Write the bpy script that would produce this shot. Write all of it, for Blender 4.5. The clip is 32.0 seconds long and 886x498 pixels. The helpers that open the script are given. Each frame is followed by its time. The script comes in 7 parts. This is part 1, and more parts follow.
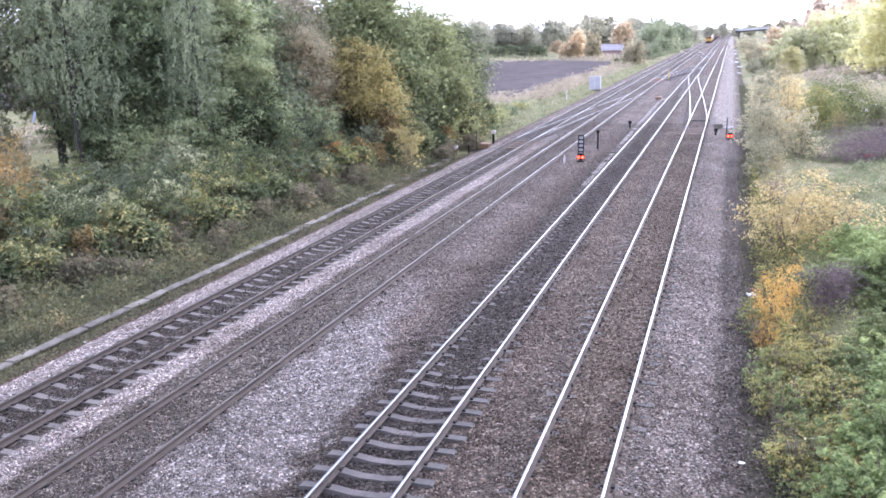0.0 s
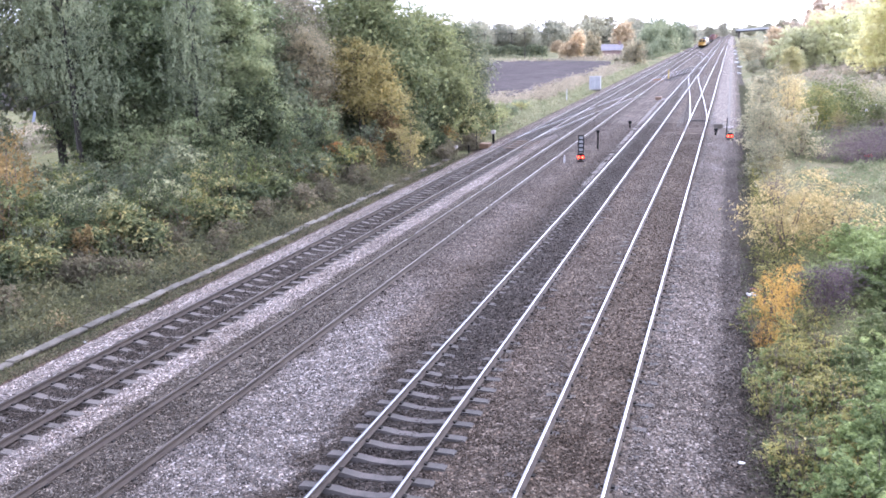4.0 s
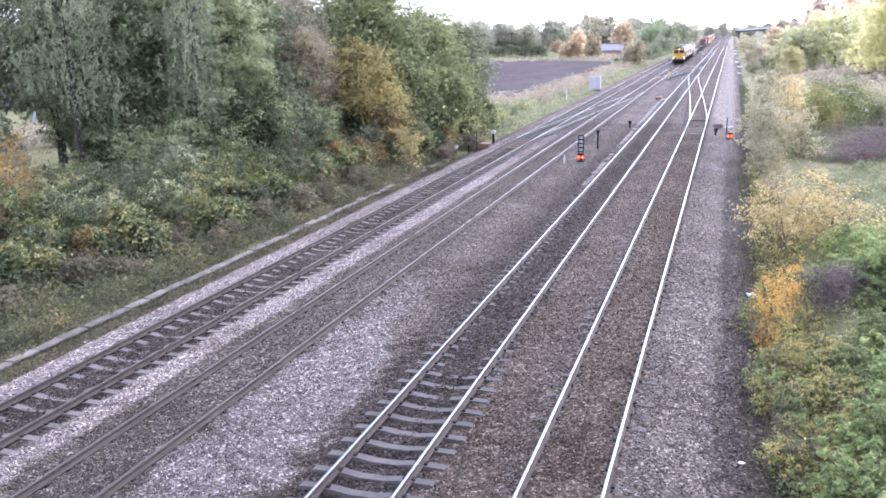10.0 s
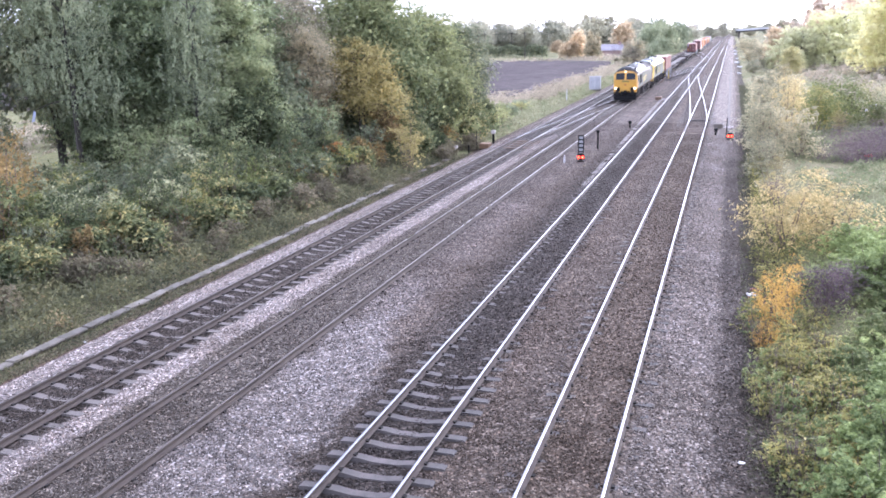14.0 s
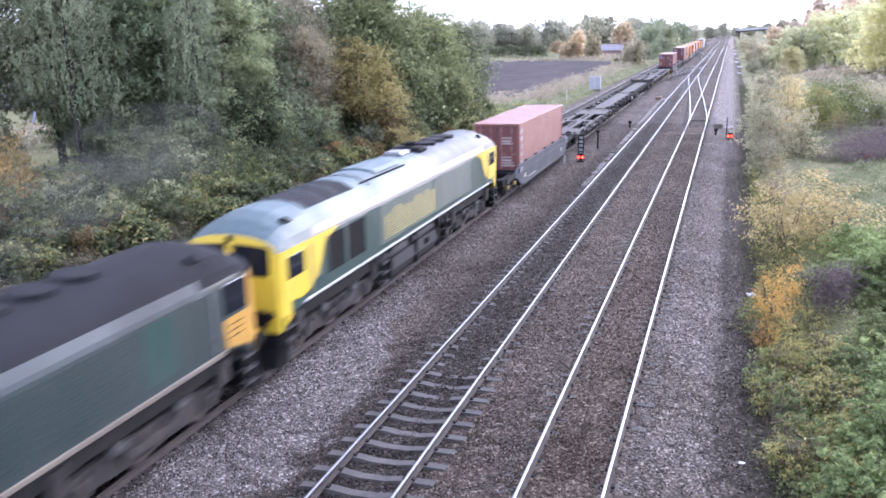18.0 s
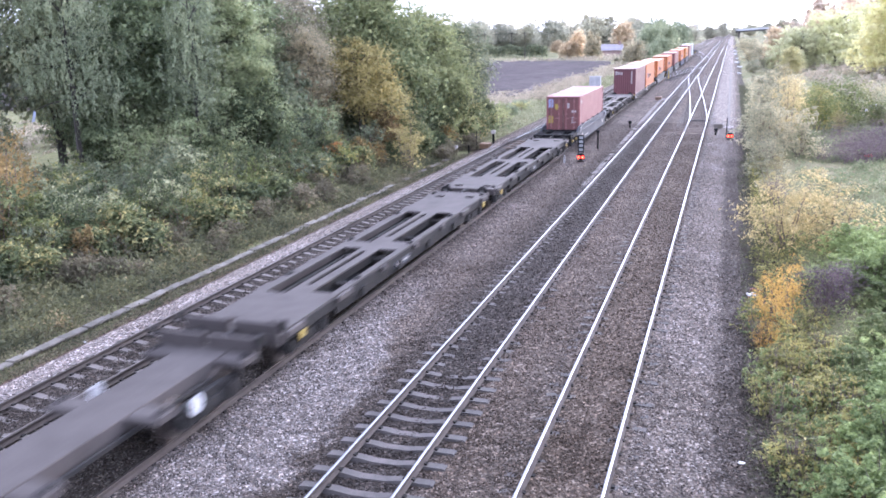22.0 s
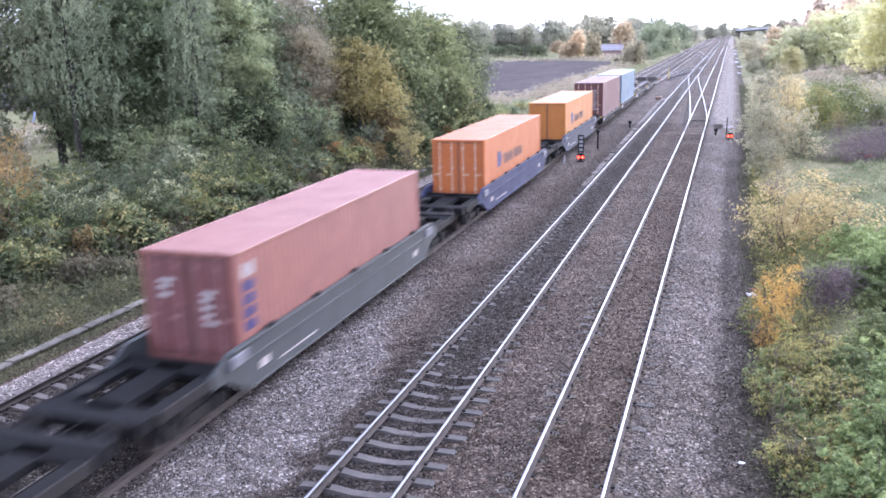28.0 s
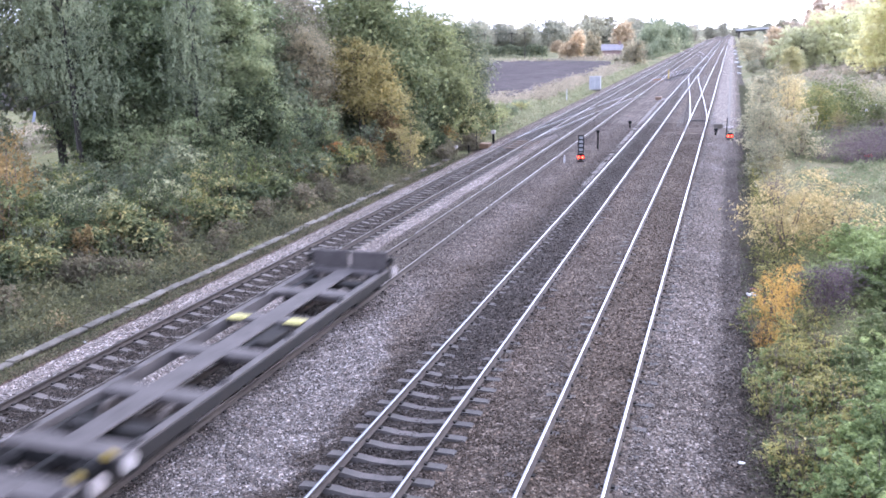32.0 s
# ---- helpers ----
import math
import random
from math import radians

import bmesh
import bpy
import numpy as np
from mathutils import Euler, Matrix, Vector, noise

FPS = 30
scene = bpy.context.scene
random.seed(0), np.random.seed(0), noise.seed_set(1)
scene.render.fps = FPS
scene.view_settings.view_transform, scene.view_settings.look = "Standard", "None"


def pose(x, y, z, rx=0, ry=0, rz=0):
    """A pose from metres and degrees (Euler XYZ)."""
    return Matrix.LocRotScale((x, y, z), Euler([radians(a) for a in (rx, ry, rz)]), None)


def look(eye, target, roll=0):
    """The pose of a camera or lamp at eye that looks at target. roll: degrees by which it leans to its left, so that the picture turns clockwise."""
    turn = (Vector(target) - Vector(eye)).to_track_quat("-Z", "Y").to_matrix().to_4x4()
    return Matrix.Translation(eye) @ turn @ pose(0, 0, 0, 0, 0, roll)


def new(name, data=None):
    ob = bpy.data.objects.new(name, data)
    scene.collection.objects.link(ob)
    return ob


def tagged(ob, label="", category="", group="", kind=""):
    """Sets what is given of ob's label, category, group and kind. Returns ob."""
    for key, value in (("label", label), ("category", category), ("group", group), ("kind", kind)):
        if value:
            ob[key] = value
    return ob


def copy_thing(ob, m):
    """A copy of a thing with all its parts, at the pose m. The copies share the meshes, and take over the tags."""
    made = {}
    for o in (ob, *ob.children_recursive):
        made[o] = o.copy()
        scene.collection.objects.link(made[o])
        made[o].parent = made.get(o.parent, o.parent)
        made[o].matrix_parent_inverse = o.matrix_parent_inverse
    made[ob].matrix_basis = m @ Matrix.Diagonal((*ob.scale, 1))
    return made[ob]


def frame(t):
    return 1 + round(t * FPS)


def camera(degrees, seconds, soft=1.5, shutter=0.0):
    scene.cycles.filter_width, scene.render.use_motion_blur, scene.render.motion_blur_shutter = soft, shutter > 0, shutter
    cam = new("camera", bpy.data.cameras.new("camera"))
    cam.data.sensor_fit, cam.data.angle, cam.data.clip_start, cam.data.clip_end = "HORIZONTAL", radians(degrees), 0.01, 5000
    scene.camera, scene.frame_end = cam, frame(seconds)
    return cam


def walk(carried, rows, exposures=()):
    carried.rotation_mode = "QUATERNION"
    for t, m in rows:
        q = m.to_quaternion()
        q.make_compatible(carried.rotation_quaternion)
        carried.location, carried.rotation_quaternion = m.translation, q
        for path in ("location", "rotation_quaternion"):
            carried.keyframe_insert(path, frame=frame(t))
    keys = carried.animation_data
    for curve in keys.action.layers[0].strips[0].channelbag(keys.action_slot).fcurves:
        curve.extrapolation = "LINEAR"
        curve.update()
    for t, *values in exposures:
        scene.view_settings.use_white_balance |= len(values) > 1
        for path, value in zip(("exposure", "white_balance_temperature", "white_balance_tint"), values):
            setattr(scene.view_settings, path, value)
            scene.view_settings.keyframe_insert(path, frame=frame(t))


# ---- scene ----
# Camera: it stands still on a bridge over the line, 8 m above the rails.
cam = camera(53.89, 32.0, soft=1.75, shutter=0.5)
EYE = look((0, 0, 8.05), (-12.134, 36.891, -1.534), -1.41)
walk(cam, [(0.0, EYE), (32.0, EYE)], exposures=[(0.0, 1.50, 5430, 21), (14.5, 1.50, 5430, 21), (17.0, 1.38, 5290, 21), (18.2, 1.23, 5290, 21), (18.7, 1.29, 5290, 21), (19.2, 1.46, 5290, 21), (20.0, 1.54, 5290, 21), (23.0, 1.52, 5290, 21), (25.0, 1.43, 5290, 21), (28.0, 1.35, 5290, 21), (30.0, 1.22, 5290, 21), (31.0, 1.27, 5290, 21), (32.0, 1.42, 5290, 21)])

# ---- world and sun: bright overcast evening, light from ahead ----
world = bpy.data.worlds.new("overcast_sky")
scene.world = world
world.use_nodes = True
wn, wl = world.node_tree.nodes, world.node_tree.links
wn.clear()
w_out = wn.new("ShaderNodeOutputWorld")
w_bg = wn.new("ShaderNodeBackground")
w_sky = wn.new("ShaderNodeTexSky")
w_sky.sky_type, w_sky.sun_disc = "NISHITA", False
w_sky.sun_elevation, w_sky.sun_rotation = radians(12), radians(25)
w_sky.dust_density, w_sky.ozone_density = 3.0, 1.0
w_mix = wn.new("ShaderNodeMixRGB")
w_mix.blend_type = "MIX"
w_mix.inputs["Fac"].default_value = 0.82
w_mix.inputs["Color2"].default_value = (8.6, 8.5, 9.2, 1)
w_bg.inputs["Strength"].default_value = 0.15
wl.new(w_sky.outputs["Color"], w_mix.inputs["Color1"])
# the hidden sun brightens the haze round its direction
w_tc = wn.new("ShaderNodeTexCoord")
w_dot = wn.new("ShaderNodeVectorMath")
w_dot.operation = "DOT_PRODUCT"
w_dot.inputs[1].default_value = Vector((0.42, 0.88, 0.2)).normalized()
w_max = wn.new("ShaderNodeMath")
w_max.operation, w_max.inputs[1].default_value = "MAXIMUM", 0.0
w_pow = wn.new("ShaderNodeMath")
w_pow.operation, w_pow.inputs[1].default_value = "POWER", 5.0
w_gain = wn.new("ShaderNodeMath")
w_gain.operation, w_gain.inputs[1].default_value, w_gain.inputs[2].default_value = "MULTIPLY_ADD", 2.2, 1.02
w_mul = wn.new("ShaderNodeVectorMath")
w_mul.operation = "SCALE"
wl.new(w_tc.outputs["Generated"], w_dot.inputs[0])
wl.new(w_dot.outputs["Value"], w_max.inputs[0])
wl.new(w_max.outputs[0], w_pow.inputs[0])
wl.new(w_pow.outputs[0], w_gain.inputs[0])
wl.new(w_mix.outputs["Color"], w_mul.inputs[0])
wl.new(w_gain.outputs[0], w_mul.inputs["Scale"])
wl.new(w_mul.outputs["Vector"], w_bg.inputs["Color"])
wl.new(w_bg.outputs["Background"], w_out.inputs["Surface"])

sun = new("sun", bpy.data.lights.new("sun", "SUN"))
sun.data.energy, sun.data.angle, sun.data.color = 1.0, radians(24), (1.0, 0.93, 0.84)
sun.matrix_world = look((22, 92, 48), (0, 0, 0))

# ---- helpers for shapes ----
X1, X2, X3, X4 = -2.53, -6.14, -11.40, -14.93   # track centre lines
GAUGE = 1.505 / 2


def empty(name, m=None, **tags):
    ob = new(name)
    ob.empty_display_size = 0.3
    if m is not None:
        ob.matrix_basis = m
    return tagged(ob, **tags)


def mesh_of(bm, name, material, smooth=False):
    me = bpy.data.meshes.new(name)
    bmesh.ops.recalc_face_normals(bm, faces=bm.faces)
    bm.to_mesh(me)
    bm.free()
    for m in (material if isinstance(material, (list, tuple)) else [material]):
        me.materials.append(m)
    if smooth:
        me.shade_smooth()
    return me


def part(name, bm, material, parent=None, label="", smooth=False, at=None):
    """Links a bmesh or a mesh as one object under its thing."""
    me = bm if isinstance(bm, bpy.types.Mesh) else mesh_of(bm, name, material, smooth)
    ob = new(name, me)
    ob.parent = parent
    if at is not None:
        ob.matrix_basis = at
    return tagged(ob, label=label)


def box(bm, x0, x1, y0, y1, z0, z1, mat=0, bevel=0.0):
    v = [bm.verts.new(c) for c in ((x0, y0, z0), (x1, y0, z0), (x1, y1, z0), (x0, y1, z0),
                                   (x0, y0, z1), (x1, y0, z1), (x1, y1, z1), (x0, y1, z1))]
    fs = [bm.faces.new([v[i] for i in f]) for f in ((3, 2, 1, 0), (4, 5, 6, 7), (0, 1, 5, 4), (1, 2, 6, 5), (2, 3, 7, 6), (3, 0, 4, 7))]
    for f in fs:
        f.material_index = mat
    if bevel:
        edges = list({e for f in fs for e in f.edges})
        bmesh.ops.bevel(bm, geom=edges, offset=bevel, segments=1, affect="EDGES")
    return bm


def boxes(rows, bevel=0.0):
    bm = bmesh.new()
    for r in rows:
        box(bm, *r, bevel=bevel)
    return bm


def prism(bm, profile, axis, a, b, mat=0):
    """Extrudes a closed outline of (u, w) along x or y from a to b."""
    put = (lambda u, w, s: (s, u, w)) if axis == "x" else ((lambda u, w, s: (u, s, w)) if axis == "y" else (lambda u, w, s: (u, w, s)))
    lo = [bm.verts.new(put(u, w, a)) for u, w in profile]
    hi = [bm.verts.new(put(u, w, b)) for u, w in profile]
    n = len(profile)
    fs = [bm.faces.new(lo), bm.faces.new(hi[::-1])]
    for i in range(n):
        fs.append(bm.faces.new((lo[i], lo[(i + 1) % n], hi[(i + 1) % n], hi[i])))
    for f in fs:
        f.material_index = mat
    return bm


def cyl(bm, p0, p1, r0, r1=None, n=10, mat=0):
    p0, p1 = Vector(p0), Vector(p1)
    r1 = r0 if r1 is None else r1
    d = (p1 - p0).normalized()
    a = d.orthogonal().normalized()
    b = d.cross(a)
    ring = lambda p, r: [bm.verts.new(p + (a * math.cos(k * math.tau / n) + b * math.sin(k * math.tau / n)) * r) for k in range(n)]
    lo, hi = ring(p0, r0), ring(p1, r1)
    fs = [bm.faces.new(lo[::-1]), bm.faces.new(hi)]
    for i in range(n):
        fs.append(bm.faces.new((lo[i], lo[(i + 1) % n], hi[(i + 1) % n], hi[i])))
    for f in fs:
        f.material_index = mat
    return bm


def fast_mesh(name, verts, faces, material, smooth=False):
    """A mesh from numpy arrays: verts (n, 3), faces (m, 3 or 4)."""
    me = bpy.data.meshes.new(name)
    k = faces.shape[1]
    me.vertices.add(len(verts))
    me.vertices.foreach_set("co", np.ascontiguousarray(verts, np.float32).ravel())
    me.loops.add(faces.size)
    me.loops.foreach_set("vertex_index", np.ascontiguousarray(faces, np.int32).ravel())
    me.polygons.add(len(faces))
    me.polygons.foreach_set("loop_start", np.arange(0, faces.size, k, dtype=np.int32))
    me.update(calc_edges=True)
    me.validate()
    for m in (material if isinstance(material, (list, tuple)) else [material]):
        me.materials.append(m)
    if smooth:
        me.shade_smooth()
    return me


# ---- materials ----
def shader(name, rough=0.8, metal=0.0, color=(0.5, 0.5, 0.5)):
    m = bpy.data.materials.new(name)
    m.use_nodes = True
    nt = m.node_tree
    b = nt.nodes["Principled BSDF"]
    b.inputs["Roughness"].default_value, b.inputs["Metallic"].default_value = rough, metal
    b.inputs["Base Color"].default_value = (*color, 1)
    return m, nt, b


def noise_node(nt, scale, detail=4.0, rough=0.6, space="Object", stretch=None):
    tc = nt.nodes.new("ShaderNodeTexCoord")
    n = nt.nodes.new("ShaderNodeTexNoise")
    n.inputs["Scale"].default_value, n.inputs["Detail"].default_value, n.inputs["Roughness"].default_value = scale, detail, rough
    src = tc.outputs[space]
    if stretch:
        mp = nt.nodes.new("ShaderNodeMapping")
        mp.inputs["Scale"].default_value = stretch
        nt.links.new(src, mp.inputs["Vector"])
        src = mp.outputs["Vector"]
    nt.links.new(src, n.inputs["Vector"])
    return n


def ramp(nt, src, stops, interpolation="LINEAR"):
    r = nt.nodes.new("ShaderNodeValToRGB")
    r.color_ramp.interpolation = interpolation
    while len(r.color_ramp.elements) < len(stops):
        r.color_ramp.elements.new(0.5)
    for e, (p, c) in zip(r.color_ramp.elements, stops):
        e.position = p
        e.color = (*c, 1) if len(c) == 3 else c
    nt.links.new(src, r.inputs["Fac"])
    return r


def mixc(nt, fac, a, b, mode="MIX"):
    m = nt.nodes.new("ShaderNodeMixRGB")
    m.blend_type = mode
    for key, v in (("Fac", fac), ("Color1", a), ("Color2", b)):
        if isinstance(v, (int, float)):
            m.inputs[key].default_value = v
        elif isinstance(v, tuple):
            m.inputs[key].default_value = (*v, 1) if len(v) == 3 else v
        else:
            nt.links.new(v, m.inputs[key])
    return m.outputs["Color"]


def bump(nt, b, src, strength=0.3, distance=0.02):
    bp = nt.nodes.new("ShaderNodeBump")
    bp.inputs["Strength"].default_value, bp.inputs["Distance"].default_value = strength, distance
    nt.links.new(src, bp.inputs["Height"])
    nt.links.new(bp.outputs["Normal"], b.inputs["Normal"])


def worn(name, base, rough=0.6, metal=0.0, dirt=(0.10, 0.08, 0.06), amount=0.35, scale=1.2, grain=25.0, bumps=0.15, vary=0.0):
    """Paint, metal, concrete or wood with grime at two scales."""
    m, nt, b = shader(name, rough, metal, base)
    big, fine = noise_node(nt, scale, 6, 0.65), noise_node(nt, grain, 4, 0.6)
    f1 = ramp(nt, big.outputs["Fac"], [(0.42, (0, 0, 0)), (0.72, (amount,) * 3)])
    c = mixc(nt, f1.outputs["Color"], base, dirt)
    f2 = ramp(nt, fine.outputs["Fac"], [(0.3, (0.82,) * 3), (0.7, (1.1,) * 3)])
    c = mixc(nt, 1.0, c, f2.outputs["Color"], "MULTIPLY")
    if vary:
        oi = nt.nodes.new("ShaderNodeObjectInfo")
        f3 = ramp(nt, oi.outputs["Random"], [(0.0, (1 - vary,) * 3), (1.0, (1 + vary,) * 3)])
        c = mixc(nt, 1.0, c, f3.outputs["Color"], "MULTIPLY")
    nt.links.new(c, b.inputs["Base Color"])
    r = ramp(nt, big.outputs["Fac"], [(0.3, (rough,) * 3), (0.75, (min(1, rough + 0.25),) * 3)])
    nt.links.new(r.outputs["Color"], b.inputs["Roughness"])
    if bumps:
        bump(nt, b, fine.outputs["Fac"], bumps, 0.01)
    return m


def leafy(name, stops, translucent=0.55, tint=(1.85, 1.74, 1.92)):
    """Leaves: colour varies from leaf to leaf and from bough to bough."""
    m, nt, b = shader(name, 0.6)
    b.inputs["Specular IOR Level"].default_value = 0.12
    g = nt.nodes.new("ShaderNodeNewGeometry")
    n = noise_node(nt, 0.55, 3, 0.6)
    add = nt.nodes.new("ShaderNodeMath")
    add.operation = "MULTIPLY_ADD"
    nt.links.new(g.outputs["Random Per Island"], add.inputs[0])
    add.inputs[1].default_value = 0.55
    sc = nt.nodes.new("ShaderNodeMath")
    sc.operation = "MULTIPLY_ADD"
    sc.inputs[1].default_value, sc.inputs[2].default_value = 1.5, -0.55
    nt.links.new(n.outputs["Fac"], sc.inputs[0])
    nt.links.new(sc.outputs[0], add.inputs[2])
    oi = nt.nodes.new("ShaderNodeObjectInfo")
    per = nt.nodes.new("ShaderNodeMath")
    per.operation = "MULTIPLY_ADD"
    per.inputs[1].default_value = 0.56
    nt.links.new(oi.outputs["Random"], per.inputs[0])
    nt.links.new(add.outputs[0], per.inputs[2])
    off = nt.nodes.new("ShaderNodeMath")
    off.operation, off.inputs[1].default_value = "SUBTRACT", 0.26
    nt.links.new(per.outputs[0], off.inputs[0])
    c = ramp(nt, off.outputs[0], [(p, tuple(min(0.8, k * g) for k, g in zip(q, tint))) for p, q in stops])
    nt.links.new(c.outputs["Color"], b.inputs["Base Color"])
    tr = nt.nodes.new("ShaderNodeBsdfTranslucent")
    nt.links.new(c.outputs["Color"], tr.inputs["Color"])
    mx = nt.nodes.new("ShaderNodeMixShader")
    mx.inputs["Fac"].default_value = translucent
    nt.links.new(b.outputs["BSDF"], mx.inputs[1])
    nt.links.new(tr.outputs["BSDF"], mx.inputs[2])
    nt.links.new(mx.outputs["Shader"], nt.nodes["Material Output"].inputs["Surface"])
    return m


def glow(name, color, strength):
    m, nt, b = shader(name, 0.3, 0.0, color)
    b.inputs["Emission Color"].default_value = (*color, 1)
    b.inputs["Emission Strength"].default_value = strength
    return m


def ballast_material():
    """Stone bed: its strips differ in age and dirt across the line, with ragged edges."""
    m, nt, b = shader("ballast_stone", 1.0)
    b.inputs["Specular IOR Level"].default_value = 0.07
    geo = nt.nodes.new("ShaderNodeNewGeometry")
    sep = nt.nodes.new("ShaderNodeSeparateXYZ")
    nt.links.new(geo.outputs["Position"], sep.inputs[0])
    edge = nt.nodes.new("ShaderNodeTexNoise")
    edge.inputs["Scale"].default_value, edge.inputs["Detail"].default_value = 1.5, 8.0
    nt.links.new(geo.outputs["Position"], edge.inputs["Vector"])
    wob = nt.nodes.new("ShaderNodeMath")
    wob.operation = "MULTIPLY_ADD"
    wob.inputs[1].default_value = 0.40
    nt.links.new(edge.outputs["Fac"], wob.inputs[0])
    nt.links.new(sep.outputs["X"], wob.inputs[2])
    rng = nt.nodes.new("ShaderNodeMapRange")
    rng.inputs["From Min"].default_value, rng.inputs["From Max"].default_value = -19.0, 2.0
    nt.links.new(wob.outputs[0], rng.inputs["Value"])
    at = lambda x: (x + 0.20 + 19.0) / 21.0
    fresh, grey, brown = (0.60, 0.57, 0.592), (0.275, 0.26, 0.252), (0.222, 0.201, 0.189)
    rail_dirt = (0.135, 0.125, 0.122)
    stops = [(at(-18.1), (0.21, 0.18, 0.13)), (at(-17.4), (0.19, 0.15, 0.12)), (at(-17.22), (0.15, 0.105, 0.10)), (at(-17.12), fresh), (at(-15.95), fresh), (at(-15.75), rail_dirt), (at(-13.85), rail_dirt),
             (at(-13.72), fresh), (at(-13.05), fresh), (at(-12.9), grey), (at(-12.2), (0.245, 0.232, 0.225)), (at(-10.6), (0.24, 0.228, 0.224)), (at(-10.4), (0.25, 0.23, 0.225)),
             (at(-9.6), (0.28, 0.255, 0.25)), (at(-8.6), (0.25, 0.225, 0.215)), (at(-7.9), (0.17, 0.155, 0.148)), (at(-6.9), (0.115, 0.108, 0.108)), (at(-5.5), (0.12, 0.112, 0.112)), (at(-5.0), (0.235, 0.205, 0.188)),
             (at(-3.6), brown), (at(-3.2), (0.22, 0.19, 0.168)), (at(-1.75), (0.22, 0.19, 0.17)), (at(-1.55), (0.30, 0.28, 0.275)), (at(-0.5), (0.37, 0.35, 0.35)), (at(-0.08), (0.35, 0.33, 0.33)),
             (at(0.12), (0.20, 0.187, 0.185)), (at(0.9), (0.175, 0.163, 0.155)), (at(1.4), (0.14, 0.13, 0.115)), (at(1.9), (0.10, 0.095, 0.075))]
    # beyond the points the bed is older and more even, with a pale path along the east side
    far_stops = [(at(-18.1), (0.19, 0.17, 0.13)), (at(-17.3), (0.30, 0.27, 0.27)), (at(-16.2), (0.30, 0.275, 0.28)), (at(-15.7), (0.15, 0.14, 0.14)), (at(-14.0), (0.15, 0.14, 0.14)), (at(-13.3), (0.21, 0.195, 0.195)),
                 (at(-12.2), (0.17, 0.157, 0.155)), (at(-10.4), (0.17, 0.157, 0.155)), (at(-9.6), (0.24, 0.22, 0.22)), (at(-7.6), (0.23, 0.21, 0.208)), (at(-6.9), (0.14, 0.13, 0.13)), (at(-5.4), (0.14, 0.13, 0.13)),
                 (at(-4.8), (0.225, 0.2, 0.19)), (at(-3.4), (0.20, 0.178, 0.165)), (at(-1.6), (0.21, 0.188, 0.18)), (at(-1.3), (0.44, 0.42, 0.43)), (at(0.3), (0.52, 0.5, 0.51)), (at(0.9), (0.3, 0.28, 0.26)), (at(1.7), (0.12, 0.11, 0.09))]
    tone = lambda rows: ramp(nt, rng.outputs["Result"], [(p, tuple(k * g for k, g in zip(c, (0.286, 0.273, 0.242)))) for p, c in rows])
    strip, far_strip = tone(stops), tone(far_stops)
    def span(src, a, b, lo, hi):
        mr = nt.nodes.new("ShaderNodeMapRange")
        mr.inputs["From Min"].default_value, mr.inputs["From Max"].default_value = a, b
        mr.inputs["To Min"].default_value, mr.inputs["To Max"].default_value = lo, hi
        nt.links.new(src, mr.inputs["Value"])
        return mr.outputs["Result"]

    def op(kind, a, b2):
        mm = nt.nodes.new("ShaderNodeMath")
        mm.operation = kind
        nt.links.new(a, mm.inputs[0])
        nt.links.new(b2, mm.inputs[1])
        return mm.outputs[0]

    away = span(sep.outputs["Y"], 52.0, 82.0, 0.0, 1.0)
    bed = mixc(nt, away, strip.outputs["Color"], far_strip.outputs["Color"])
    # fresh stone tipped beside the slow line, with a ragged edge that ends in a tongue
    rag = nt.nodes.new("ShaderNodeTexNoise")
    rag.inputs["Scale"].default_value, rag.inputs["Detail"].default_value, rag.inputs["Roughness"].default_value = 0.75, 9.0, 0.72
    nt.links.new(geo.outputs["Position"], rag.inputs["Vector"])
    x_rag = op("ADD", sep.outputs["X"], span(rag.outputs["Fac"], 0.0, 1.0, -1.5, 1.5))
    from_edge = op("SUBTRACT", x_rag, span(sep.outputs["Y"], 19.6, 22.5, -7.75, -9.0))
    heap = op("MULTIPLY", op("MULTIPLY", span(x_rag, -10.75, -10.3, 0.0, 1.0), span(from_edge, -0.35, 0.1, 1.0, 0.0)),
              op("MULTIPLY", span(sep.outputs["Y"], 21.0, 29.0, 1.0, 0.12), span(sep.outputs["Y"], 10.0, 14.0, 0.8, 1.0)))
    fresh_strip = mixc(nt, heap, bed, (0.115, 0.107, 0.100))
    # patches along the line
    patch = nt.nodes.new("ShaderNodeTexNoise")
    patch.inputs["Scale"].default_value, patch.inputs["Detail"].default_value = 0.28, 6.0
    nt.links.new(geo.outputs["Position"], patch.inputs["Vector"])
    pr = ramp(nt, patch.outputs["Fac"], [(0.3, (0.8, 0.78, 0.76)), (0.7, (1.2, 1.2, 1.22))])
    c = mixc(nt, 1.0, fresh_strip, pr.outputs["Color"], "MULTIPLY")
    # single stones
    vor = nt.nodes.new("ShaderNodeTexVoronoi")
    vor.inputs["Scale"].default_value = 20.0
    nt.links.new(geo.outputs["Position"], vor.inputs["Vector"])
    bw = nt.nodes.new("ShaderNodeSeparateColor")
    nt.links.new(vor.outputs["Color"], bw.inputs[0])
    isl = nt.nodes.new("ShaderNodeMath")
    isl.operation = "ADD"
    nt.links.new(geo.outputs["Random Per Island"], isl.inputs[0])
    nt.links.new(bw.outputs[0], isl.inputs[1])
    fr = nt.nodes.new("ShaderNodeMath")
    fr.operation = "FRACT"
    nt.links.new(isl.outputs[0], fr.inputs[0])
